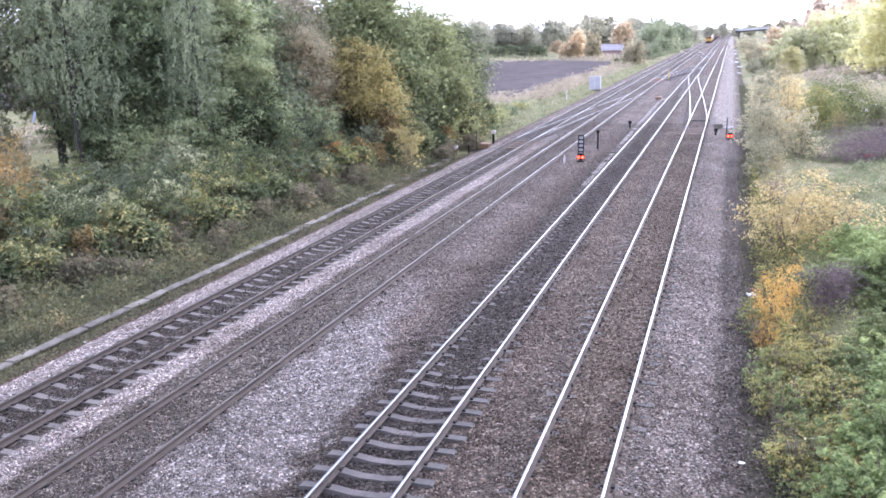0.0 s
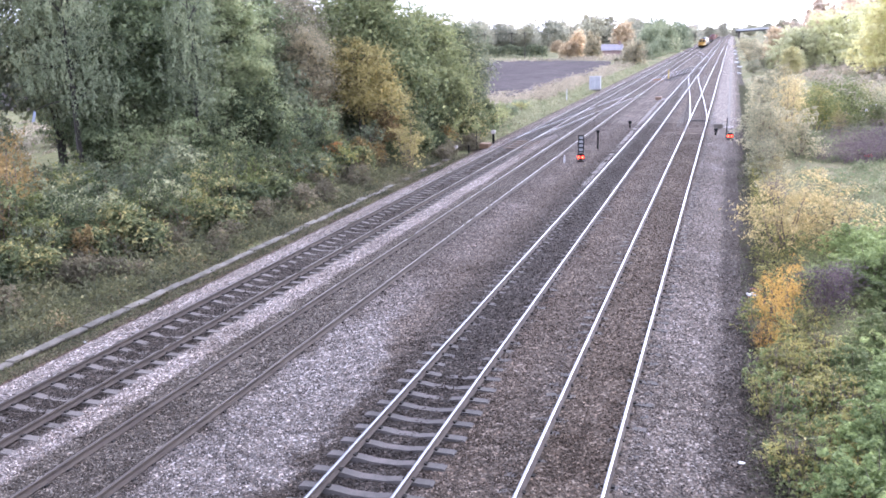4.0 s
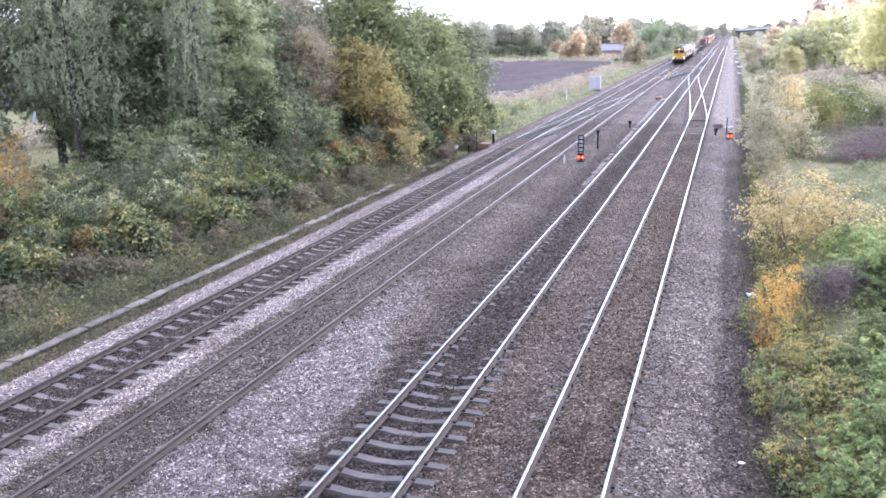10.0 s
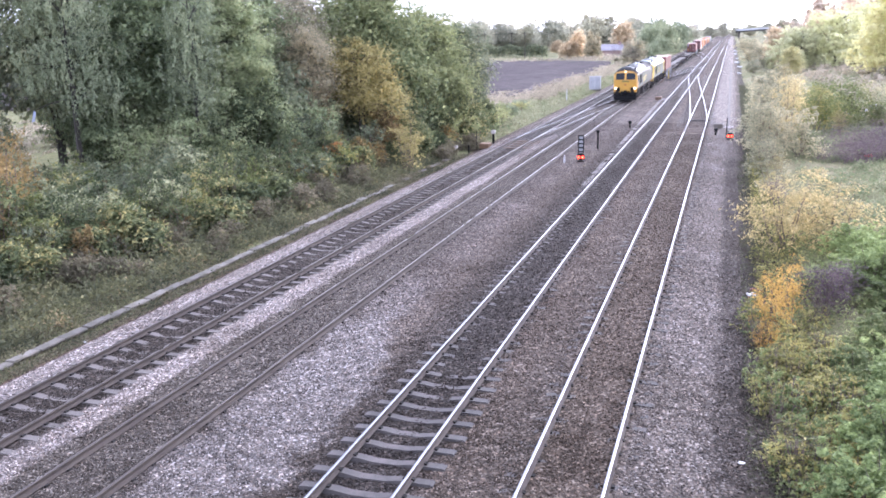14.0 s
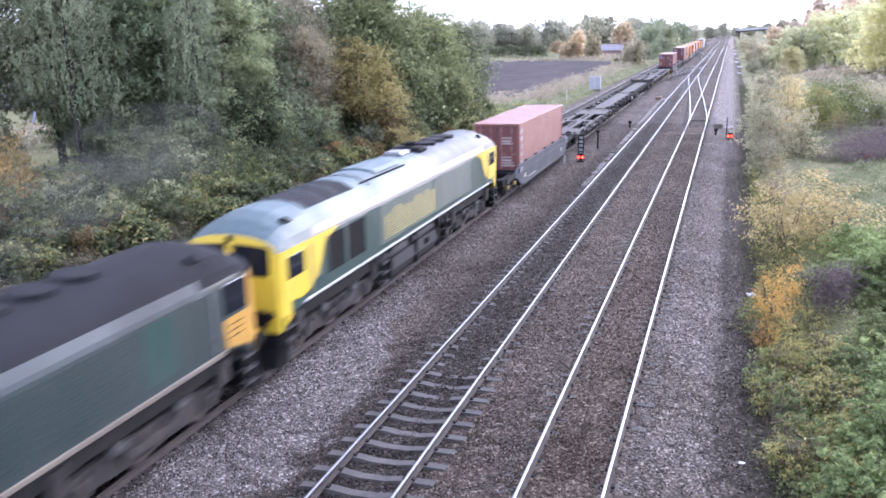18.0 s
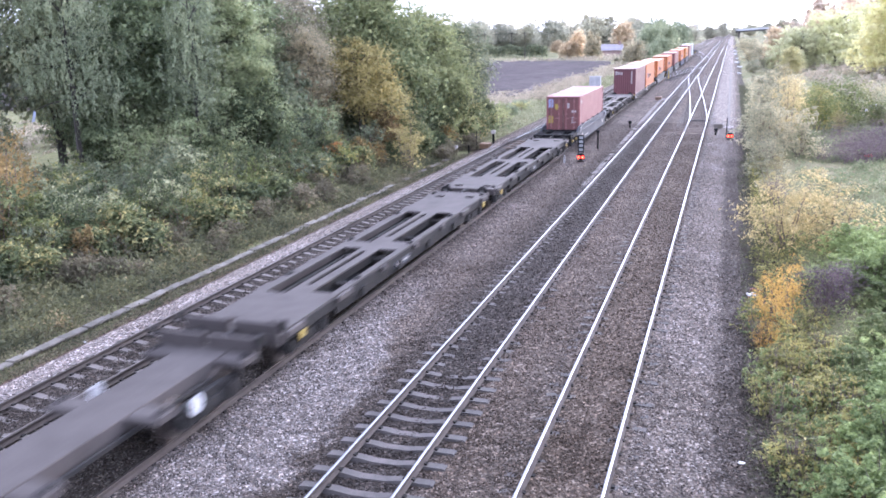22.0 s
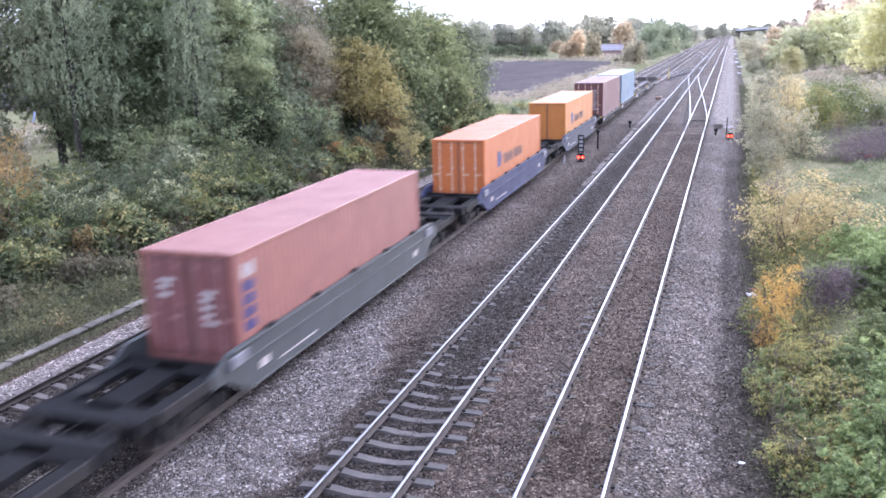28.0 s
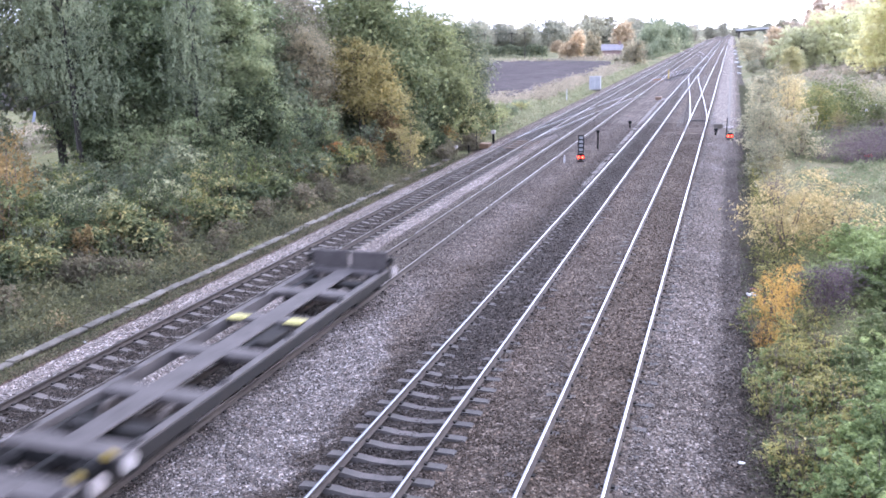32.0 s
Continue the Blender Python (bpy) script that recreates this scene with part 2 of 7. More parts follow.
    st = ramp(nt, fr.outputs[0], [(0.0, (0.34, 0.33, 0.33)), (0.35, (0.64, 0.62, 0.61)), (0.65, (0.98, 0.95, 0.94)), (0.86, (1.5, 1.46, 1.46)), (1.0, (2.9, 2.9, 2.95))])
    c = mixc(nt, 1.0, c, st.outputs["Color"], "MULTIPLY")
    hue_sum = op("ADD", geo.outputs["Random Per Island"], bw.outputs[1])
    hue_of = nt.nodes.new("ShaderNodeMath")
    hue_of.operation = "FRACT"
    nt.links.new(hue_sum, hue_of.inputs[0])
    hue = ramp(nt, hue_of.outputs[0], [(0.0, (1.08, 0.99, 0.92)), (0.45, (1.0, 0.99, 0.98)), (1.0, (0.95, 0.99, 1.03))])
    c = mixc(nt, 1.0, c, hue.outputs["Color"], "MULTIPLY")
    nt.links.new(c, b.inputs["Base Color"])
    bump(nt, b, vor.outputs["Distance"], 0.5, 0.02)
    return m


def ground_material():
    """Rough grass, paler in the open meadows, with brown dead patches."""
    m, nt, b = shader("rough_grass", 0.95)
    b.inputs["Specular IOR Level"].default_value = 0.05
    n1, n2, n3 = noise_node(nt, 0.05, 5, 0.6), noise_node(nt, 1.3, 6, 0.7), noise_node(nt, 14.0, 4, 0.7)
    c1 = ramp(nt, n1.outputs["Fac"], [(0.35, (0.10, 0.105, 0.055)), (0.5, (0.15, 0.15, 0.08)), (0.65, (0.20, 0.18, 0.115))])
    c2 = ramp(nt, n2.outputs["Fac"], [(0.3, (0.55, 0.55, 0.5)), (0.7, (1.25, 1.25, 1.2))])
    c3 = ramp(nt, n3.outputs["Fac"], [(0.3, (0.6, 0.6, 0.6)), (0.7, (1.25, 1.25, 1.25))])
    c = mixc(nt, 1.0, mixc(nt, 1.0, c1.outputs["Color"], c2.outputs["Color"], "MULTIPLY"), c3.outputs["Color"], "MULTIPLY")
    nt.links.new(c, b.inputs["Base Color"])
    bump(nt, b, n3.outputs["Fac"], 0.8, 0.08)
    return m


def soil_material():
    m, nt, b = shader("ploughed_soil", 0.95)
    b.inputs["Specular IOR Level"].default_value = 0.05
    n1, n2 = noise_node(nt, 0.06, 5, 0.6, stretch=(1, 0.4, 1)), noise_node(nt, 1.1, 6, 0.75, stretch=(0.3, 0.8, 1))
    c1 = ramp(nt, n1.outputs["Fac"], [(0.35, (0.034, 0.029, 0.031)), (0.65, (0.058, 0.05, 0.051))])
    c2 = ramp(nt, n2.outputs["Fac"], [(0.35, (0.45, 0.43, 0.42)), (0.65, (1.5, 1.46, 1.44))])
    nt.links.new(mixc(nt, 1.0, c1.outputs["Color"], c2.outputs["Color"], "MULTIPLY"), b.inputs["Base Color"])
    bump(nt, b, n2.outputs["Fac"], 0.9, 0.15)
    return m


M_BALLAST, M_GROUND, M_SOIL = ballast_material(), ground_material(), soil_material()
M_RAIL = worn("rail_rust", (0.046, 0.0365, 0.030), 0.9, 0.0, (0.024, 0.019, 0.017), 0.6, 1.5, 20)
M_HEAD = worn("polished_rail_head", (0.226, 0.24, 0.278), 0.26, 1.0, (0.28, 0.27, 0.28), 0.3, 0.8, 30, 0.0)
M_HEAD_DULL = worn("dull_rail_head", (0.098, 0.083, 0.074), 0.20, 0.95, (0.04, 0.032, 0.028), 0.5, 0.5, 30, 0.0)
M_SLEEPER = worn("grey_concrete", (0.046, 0.0425, 0.040), 0.9, 0, (0.10, 0.085, 0.08), 0.7, 2.0, 40, 0.3, 0.15)
M_SLEEPER_PALE = worn("pale_concrete", (0.080, 0.072, 0.065), 0.9, 0, (0.13, 0.11, 0.10), 0.7, 2.0, 40, 0.3, 0.15)
M_TROUGH = worn("weathered_concrete", (0.115, 0.104, 0.090), 0.92, 0, (0.055, 0.05, 0.035), 0.9, 1.6, 22, 0.45, 0.3)
M_BLACK = worn("black_enamel", (0.009, 0.009, 0.010), 0.7, 0, (0.016, 0.015, 0.014), 0.4, 2.0)
M_BLACK.node_tree.nodes["Principled BSDF"].inputs["Specular IOR Level"].default_value = 0.08
M_UNDER = worn("grimy_underframe", (0.015, 0.0145, 0.0145), 0.9, 0.0, (0.034, 0.029, 0.025), 0.6, 1.6)
M_UNDER.node_tree.nodes["Principled BSDF"].inputs["Specular IOR Level"].default_value = 0.2
M_WHEEL = worn("wheel_steel", (0.10, 0.085, 0.075), 0.55, 0.6, (0.05, 0.04, 0.035), 0.5, 3.0)
M_STEEL = worn("bare_steel", (0.5, 0.5, 0.52), 0.35, 0.9, (0.2, 0.17, 0.15), 0.4, 2.0)
M_GLASS, _nt, _b = shader("dark_window_glass", 0.08, 0.0, (0.012, 0.014, 0.018))
_b.inputs["Specular IOR Level"].default_value = 0.18
M_RED_LAMP = glow("red_lamp", (1.0, 0.05, 0.025), 1.3)
M_WHITE_LAMP = glow("headlamp", (1.0, 0.82, 0.52), 3.0)
M_WARM_LAMP = glow("marker_lamp", (1.0, 0.72, 0.3), 1.6)
M_WHITE = worn("white_paint", (0.6, 0.6, 0.6), 0.6, 0, (0.3, 0.27, 0.24), 0.4, 2.0)
M_GREY_PAINT = worn("grey_paint", (0.42, 0.43, 0.45), 0.55, 0, (0.2, 0.17, 0.15), 0.4, 2.0)
M_BARK = worn("grey_bark", (0.055, 0.048, 0.042), 0.95, 0, (0.04, 0.035, 0.03), 0.7, 3.0, 20, 0.6)
M_TWIG = worn("brown_twigs", (0.15, 0.115, 0.095), 0.95, 0, (0.06, 0.05, 0.045), 0.5, 3.0)

# ---- ground, ballast and field ----
def ground_z(x, y):
    """Height of the land: level by the line, a low bank on the west side, a wooded rise to the north-east."""
    z = -0.5
    if x < -17.6:
        z += min(1.0, (-17.6 - x) / 7.0) * 0.55
    if x > 14 and y > 120:
        z += 9.0 * min(1.0, (x - 14) / 60.0) * min(1.0, (y - 120) / 160.0)
    if 0.9 < x < 2.6:
        z -= 0.36 * (2.6 - x) / 1.7 - 0.13 * noise.noise((x * 1.1, y * 0.9, 7.0))
    elif -1.0 < x <= 0.9:
        z -= 0.36
    return z + 0.12 * noise.noise((x * 0.15, y * 0.15, 3.0)) * (1.0 if (x < -18 or x > 1.6) else 0.0)


def build_ground():
    xs = np.concatenate([np.linspace(-2500, -160, 14), np.linspace(-140, -40, 21), np.concatenate([np.linspace(-38, 0.4, 60), np.linspace(0.8, 3.2, 9), np.linspace(3.8, 40, 56)]), np.linspace(42, 140, 30), np.linspace(160, 2500, 14)])
    ys = np.concatenate([np.linspace(-900, -40, 12), np.linspace(-30, 130, 130), np.linspace(133, 330, 50), np.linspace(350, 4000, 22)])
    V = np.array([(x, y, ground_z(x, y)) for y in ys for x in xs])
    nx = len(xs)
    i = (np.arange(len(ys) - 1)[:, None] * nx + np.arange(nx - 1)[None, :]).ravel()
    F = np.stack([i, i + 1, i + 1 + nx, i + nx], 1)
    tagged(new("ground", fast_mesh("ground", V, F, M_GROUND, True)), "rough grassland beside the railway, pale in the open", "ground", kind="structure")


BED = [(-18.15, -0.62), (-17.95, -0.47), (-17.35, -0.40), (-17.05, -0.30), (-16.6, -0.21), (-16.1, -0.195), (-15.7, -0.208), (-14.2, -0.208), (-13.8, -0.19), (-13.2, -0.19), (-12.4, -0.185), (-10.5, -0.18), (-10.0, -0.19),
       (-9.0, -0.26), (-8.0, -0.25), (-7.3, -0.235), (-6.8, -0.245), (-5.5, -0.245), (-5.0, -0.225), (-4.4, -0.19), (-3.4, -0.172), (-1.7, -0.172), (-1.1, -0.19), (-0.3, -0.34), (0.1, -0.42), (1.0, -0.50), (1.9, -0.60), (2.8, -0.75)]


def bed_z(x, y=15.0):
    """Height of the stone; beyond the bridge the second line's sleepers sink into it."""
    sink = np.clip((np.asarray(y) - 14.5) / 7.0, 0, 1) * 0.066 * np.clip(1.9 - np.abs(np.asarray(x) - X2), 0, 0.5) * 2
    return np.interp(x, [a for a, _ in BED], [b for _, b in BED]) + sink


def stand_z(x, y):
    """Whatever lies uppermost there, stone or soil."""
    return max(ground_z(x, y), float(bed_z(x, y))) if -18.1 < x < 2.8 else ground_z(x, y)


def build_bed():
    xs = np.concatenate([np.arange(-18.15, 2.81, 0.19)])
    ys = np.concatenate([np.linspace(-420, 0, 15), np.arange(6, 60, 0.25), np.linspace(60.5, 200, 90), np.linspace(210, 1500, 40)])
    X, Y = np.meshgrid(xs, ys)
    Z = bed_z(X, Y) + np.random.default_rng(3).normal(0, 0.012, X.shape) * np.clip((52 - Y) / 34, 0, 1)
    V = np.stack([X.ravel(), Y.ravel(), Z.ravel()], 1)
    nx = len(xs)
    i = (np.arange(len(ys) - 1)[:, None] * nx + np.arange(nx - 1)[None, :]).ravel()
    F = np.stack([i, i + 1, i + 1 + nx, i + nx], 1)
    tagged(new("ballast_bed", fast_mesh("ballast_bed", V, F, M_BALLAST, True)), "stone ballast bed, pale and dark in strips along four tracks", "ballast", kind="structure")
    # loose stones on the near bed
    rng = np.random.default_rng(11)
    n = 190000
    x = rng.uniform(-17.0, 1.6, n)
    y = 11 + (rng.random(n) ** 2.3) * 70
    for xr in (X1, X2, X3, X4):
        for s in (-1, 1):
            keep = np.abs(x - (xr + s * GAUGE)) > 0.12
            x, y = x[keep], y[keep]
    n = len(x)
    octa = np.array([(1, 0, 0), (0, 1, 0), (-1, 0, 0), (0, -1, 0), (0, 0, 1), (0, 0, -1)], float)
    tri = np.array([(0, 1, 4), (1, 2, 4), (2, 3, 4), (3, 0, 4), (1, 0, 5), (2, 1, 5), (3, 2, 5), (0, 3, 5)])[:6]
    size = rng.uniform(0.018, 0.042, (n, 1, 1)) * rng.uniform(0.6, 1.25, (n, 6, 1))
    a = rng.uniform(0, math.tau, n)
    ca, sa = np.cos(a), np.sin(a)
    P = octa[None] * size
    P = np.stack([P[..., 0] * ca[:, None] - P[..., 1] * sa[:, None], P[..., 0] * sa[:, None] + P[..., 1] * ca[:, None], P[..., 2] * 0.7], -1)
    P += rng.normal(0, 0.006, P.shape)
    P += np.stack([x, y, bed_z(x, y) + 0.004], -1)[:, None]
    F = (tri[None] + 6 * np.arange(n)[:, None, None]).reshape(-1, 3)
    tagged(new("ballast_stones", fast_mesh("ballast_stones", P.reshape(-1, 3), F, M_BALLAST)), "loose grey and lavender ballast stones between the rails", "ballast", kind="stuff")


def build_field():
    bm = bmesh.new()
    pts = [(-29.5, 97), (-26.0, 111), (-24.6, 134), (-25.6, 200), (-29.5, 232), (-45, 246), (-97, 255), (-190, 268), (-190, 88), (-60, 88)]
    low = [bm.verts.new((x, y, ground_z(x, y) - 0.3)) for x, y in pts]
    top = [bm.verts.new((x, y, -0.05 + 0.2)) for x, y in pts]
    bm.faces.new(top)
    for k in range(len(pts)):
        bm.faces.new((low[k], low[(k + 1) % len(pts)], top[(k + 1) % len(pts)], top[k]))
    tagged(part("ploughed_field", bm, M_SOIL), "dark brown freshly ploughed field beyond the trees", "field", kind="structure")


build_ground()
build_bed()
build_field()


# ---- tracks ----
RAIL_PROFILE = [(-0.07, -0.159), (0.07, -0.159), (0.07, -0.147), (0.012, -0.128), (0.010, -0.05), (0.036, -0.036), (0.036, -0.010), (0.026, 0.0),
                (-0.026, 0.0), (-0.036, -0.008), (-0.036, -0.036), (-0.010, -0.05), (-0.012, -0.128), (-0.07, -0.147)]
# the last edges of the outline that are polished by wheels
HEAD_EDGES = {7}


def rail_mesh(path, head):
    """A rail along a list of plan points."""
    pts = [Vector((x, y, 0)) for x, y in path]
    n = len(RAIL_PROFILE)
    V, F, mats = [], [], []
    for i, p in enumerate(pts):
        d = (pts[min(i + 1, len(pts) - 1)] - pts[max(i - 1, 0)]).normalized()
        side = Vector((d.y, -d.x, 0))
        V += [p + side * u + Vector((0, 0, w)) for u, w in RAIL_PROFILE]
    for i in range(len(pts) - 1):
        for k in range(n):
            F.append((i * n + k, i * n + (k + 1) % n, (i + 1) * n + (k + 1) % n, (i + 1) * n + k))
            mats.append(1 if k in HEAD_EDGES else 0)
    me = fast_mesh("rail", np.array(V), np.array(F), [M_RAIL, head])
    me.polygons.foreach_set("material_index", mats)
    return me


def offset_path(path, d):
    out = []
    for i, (x, y) in enumerate(path):
        a, b = path[max(i - 1, 0)], path[min(i + 1, len(path) - 1)]
        t = Vector((b[0] - a[0], b[1] - a[1])).normalized()
        out.append((x + t.y * d, y - t.x * d))
    return out


def sleeper_mesh(material, half=1.25):
    """A prestressed concrete sleeper: deep at the rail seats, lower in the middle, with clips."""
    bm = bmesh.new()
    stations = [(-half, 0.0), (-half + 0.06, 0.02), (-0.55, 0.02), (-0.25, -0.025), (0.25, -0.025), (0.55, 0.02), (half - 0.06, 0.02), (half, 0.0)]
    rings = []
    for x, dz in stations:
        top = -0.165 + dz - 0.02
        rings.append([bm.verts.new((x, -0.14, -0.34)), bm.verts.new((x, 0.14, -0.34)), bm.verts.new((x, 0.10, top)), bm.verts.new((x, -0.10, top))])
    for a, b in zip(rings, rings[1:]):
        for k in range(4):
            bm.faces.new((a[k], a[(k + 1) % 4], b[(k + 1) % 4], b[k]))
    bm.faces.new(rings[0][::-1])
    bm.faces.new(rings[-1])
    for s in (-1, 1):
        for d in (-0.085, 0.085):
            box(bm, s * GAUGE + d - 0.03, s * GAUGE + d + 0.03, -0.05, 0.05, -0.165, -0.125, 1)
    return mesh_of(bm, "sleeper", [material, M_UNDER])


def lerp_track(xa, xb, y0, y1, n=24):
    """A crossover's centre line: an S between two tracks."""
    out = []
    for i in range(n + 1):
        u = i / n
        s = u * u * (3 - 2 * u) * 0.35 + 0.65 * min(1, max(0, (u - 0.12) / 0.76))
        out.append((xa + (xb - xa) * s, y0 + (y1 - y0) * u))
    return out


def build_track(x, spacing, start, shift, head, material, label):
    track = empty("railway_track", **dict(label=label, category="track", group="railway tracks", kind="structure"))
    ys = [-420, -100, 0] + list(range(10, 260, 10)) + [300, 400, 600, 1000, 1500]
    line = [(x, y) for y in ys]
    for s in (-1, 1):
        part("rail", rail_mesh(offset_path(line, s * GAUGE), head), None, track)
    me = sleeper_mesh(material)
    far_v, far_f = [], []
    k = 0
    y = start - spacing * 110
    rng = random.Random(int(abs(x) * 100))
    base = np.array([v.co[:] for v in me.vertices])
    base_f = [tuple(p.vertices) for p in me.polygons]
    while y < 230:
        turn, dx = rng.uniform(-0.6, 0.6), rng.uniform(-0.03, 0.03)
        m = pose(x + dx, y, shift + rng.uniform(-0.008, 0.008), 0, 0, turn)
        if start - 0.01 < y < 120:
            part("sleeper", me, None, track, at=m)
        else:
            far_f += [tuple(i + len(far_v) * 1 for i in f) for f in base_f]
            far_v += [tuple(m @ Vector(c)) for c in base]
        y += spacing
    bm = bpy.data.meshes.new("far_sleepers")
    bm.from_pydata(far_v, [], far_f)
    bm.materials.append(material)
    tagged(part("far_sleepers", bm, None, track), kind="stuff")
    return track


M_TIMBER = worn("oiled_switch_timber", (0.075, 0.05, 0.035), 0.9, 0, (0.04, 0.03, 0.025), 0.6, 1.5)


def build_crossover(xa, xb, y0, y1, label):
    line = lerp_track(xa, xb, y0, y1)
    xo = empty("crossover", **dict(label=label, category="track", group="crossovers", kind="structure"))
    for s in (-1, 1):
        part("rail", rail_mesh(offset_path(line, s * GAUGE), M_HEAD), None, xo)
    for k in range(4):
        bm = bmesh.new()
        box(bm, xa - 1.3, xa + 1.3, y0 + k * 1.3, y0 + k * 1.3 + 0.5, -0.3, -0.145, bevel=0.02)
        part("switch_timber", bm, M_TIMBER, xo)
    v, f = [], []
    me = sleeper_mesh(M_SLEEPER, 1.9)
    base = [v_.co.copy() for v_ in me.vertices]
    bf = [tuple(p.vertices) for p in me.polygons]
    y = y0 + 6
    while y < min(y1 - 6, 230):
        u = (y - y0) / (y1 - y0)
        xc = xa + (xb - xa) * u
        m = pose(xc, y, -0.012)
        f += [tuple(i + len(v) for i in q) for q in bf]
        v += [tuple(m @ c) for c in base]
        y += 0.7
    tm = bpy.data.meshes.new("timbers")
    tm.from_pydata(v, [], f)
    tm.materials.append(M_SLEEPER)
    tagged(part("timbers", tm, None, xo), kind="stuff")


build_track(X1, 0.65, 8.3, -0.010, M_HEAD, M_SLEEPER, "running line with bright rails and brown ballast")
build_track(X2, 0.65, 8.21, 0.0, M_HEAD, M_SLEEPER, "running line with bright rails and exposed concrete sleepers")
build_track(X3, 0.65, 8.1, -0.03, M_HEAD_DULL, M_SLEEPER, "running line with dull rails and half-buried sleepers")
build_track(X4, 0.65, 8.4, 0.0, M_HEAD_DULL, M_SLEEPER_PALE, "loop line with dull rails and pale concrete sleepers")
build_crossover(X1, X2, 72, 172, "crossover between the two fast lines")
build_crossover(X4, X3, 62, 122, "crossover from the loop to the slow line")
build_crossover(X3, X2, 142, 206, "crossover from the slow line to the fast line")
build_crossover(X2, X3, 232, 335, "far crossover between fast and slow lines")


# ---- cable trough along the west side ----
def build_trough():
    tr = empty("cable_trough", label="weathered concrete cable trough with lids beside the line", category="cable trough", kind="structure")
    xc = -18.35
    lid = boxes([(-0.16, 0.16, -0.49, 0.49, -0.045, 0.03)], 0.018)
    lid = mesh_of(lid, "lid", M_TROUGH)
    rng = random.Random(4)
    y = 9.0
    while y < 58:
        sunk = 0.05 * min(1.0, max(0.0, (y - 24) / 14))
        if y < 47 or rng.random() < 0.5:
            part("lid", lid, None, tr, at=pose(xc + 0.14 * math.sin(y * 0.06) + rng.uniform(-0.04, 0.04), y, -0.34 - sunk + rng.uniform(-0.03, 0.02), rng.uniform(-1.5, 1.5), rng.uniform(-4, 4), rng.uniform(-2.5, 2.5)))
        y += 1.0
    bm = bmesh.new()
    box(bm, xc - 0.16, xc + 0.16, 8.6, 58, -0.7, -0.43)
    part("channel", bm, M_TROUGH, tr)


build_trough()


def build_east_route():
    """Pale surface cable route along the east side, far down the line."""
    tr = empty("cable_route", label="pale concrete cable route along the far east cess", category="cable trough", kind="structure")
    lid = mesh_of(boxes([(-0.13, 0.13, -0.95, 0.95, -0.1, 0.05)], 0.02), "lid", M_SLEEPER_PALE)
    for k in range(70):
        part("lid", lid, None, tr, at=pose(0.07, 77 + k * 2.0, -0.38, 0, 0, random.uniform(-0.6, 0.6)))


build_east_route()


# ---- foliage ----
def leaf_quads(P, N, size, rng, droop=0.0):
    """Small folded leaves at P, facing N."""
    n = len(P)
    N = N / np.linalg.norm(N, axis=1, keepdims=True)
    t = rng.normal(size=(n, 3))
    t[:, 2] -= droop * 2.5
    t -= N * (t * N).sum(1, keepdims=True)
    t /= np.linalg.norm(t, axis=1, keepdims=True) + 1e-9
    b = np.cross(N, t)
    s = size * rng.uniform(0.6, 1.3, (n, 1))
    L, W = s, s * rng.uniform(0.34, 0.55, (n, 1))
    q = np.stack([P - t * L, P + b * W + N * W * 0.25, P + t * L, P - b * W + N * W * 0.25], 1)
    F = np.arange(4 * n).reshape(n, 4)
    return q.reshape(-1, 3), F


def crown_mesh(name, blobs, count, size, material, seed, droop=0.0, clumps=26, spread=0.30):
    """A crown of leaves in clumps on uneven lobes; blobs: (x, y, z, rx, ry, rz)."""
    rng = np.random.default_rng(seed)
    B = np.array(blobs, float)
    area = (B[:, 3] * B[:, 4] + B[:, 3] * B[:, 5] + B[:, 4] * B[:, 5])
    which = rng.choice(len(B), size=len(B) * clumps, p=area / area.sum())
    d = rng.normal(size=(len(which), 3))
    d /= np.linalg.norm(d, axis=1, keepdims=True)
    rad = rng.uniform(0.45, 1.08, (len(which), 1)) ** 0.6
    C = B[which, :3] + d * B[which, 3:] * rad
    cr = spread * B[which, 3:].mean(1) * rng.uniform(0.6, 1.4, len(which))
    idx = rng.integers(0, len(C), count)
    off = rng.normal(size=(count, 3)) * cr[idx][:, None] * np.array([1, 1, 0.6])
    if 0 < droop < 0.8:
        off[:, 2] = -np.abs(rng.exponential(1.0, count)) * cr[idx] * 1.6 * droop
        off[:, :2] *= 0.45
    if droop >= 0.8:
        # twigs hang in strands below each bough
        k = count // 34
        own = rng.integers(0, len(C), k)
        root = C[own] + rng.normal(size=(k, 3)) * cr[own][:, None] * np.array([0.9, 0.9, 0.4])
        long = rng.uniform(0.4, 1.7, k)
        sway = rng.normal(size=(k, 2)) * 0.13
        which_s = rng.integers(0, k, count)
        down = rng.random(count)
        hang = rng.random(count) < 0.6
        sway_off = root[which_s] - C[own[which_s]]
        sway_off[:, 2] -= down * long[which_s]
        sway_off[:, :2] += sway[which_s] * (down ** 1.5 * long[which_s])[:, None]
        sway_off += rng.normal(0, 0.05, off.shape)
        idx = np.where(hang, own[which_s], idx)
        off = np.where(hang[:, None], sway_off, off * np.array([1.1, 1.1, 1.0]))
    P = C[idx] + off
    N = d[idx] * 0.55 + rng.normal(size=(count, 3)) * 0.5 + np.array([0, 0, 0.75])
    if droop >= 0.8:
        N = d[idx] * np.array([1, 1, 0.1]) + rng.normal(size=(count, 3)) * 0.45 + np.array([0, 0, 0.15])
    P[:, 2] = np.maximum(P[:, 2], 0.05)
    q, F = leaf_quads(P, N, size * 1.35, rng, droop)
    return fast_mesh(name, q, F, material)


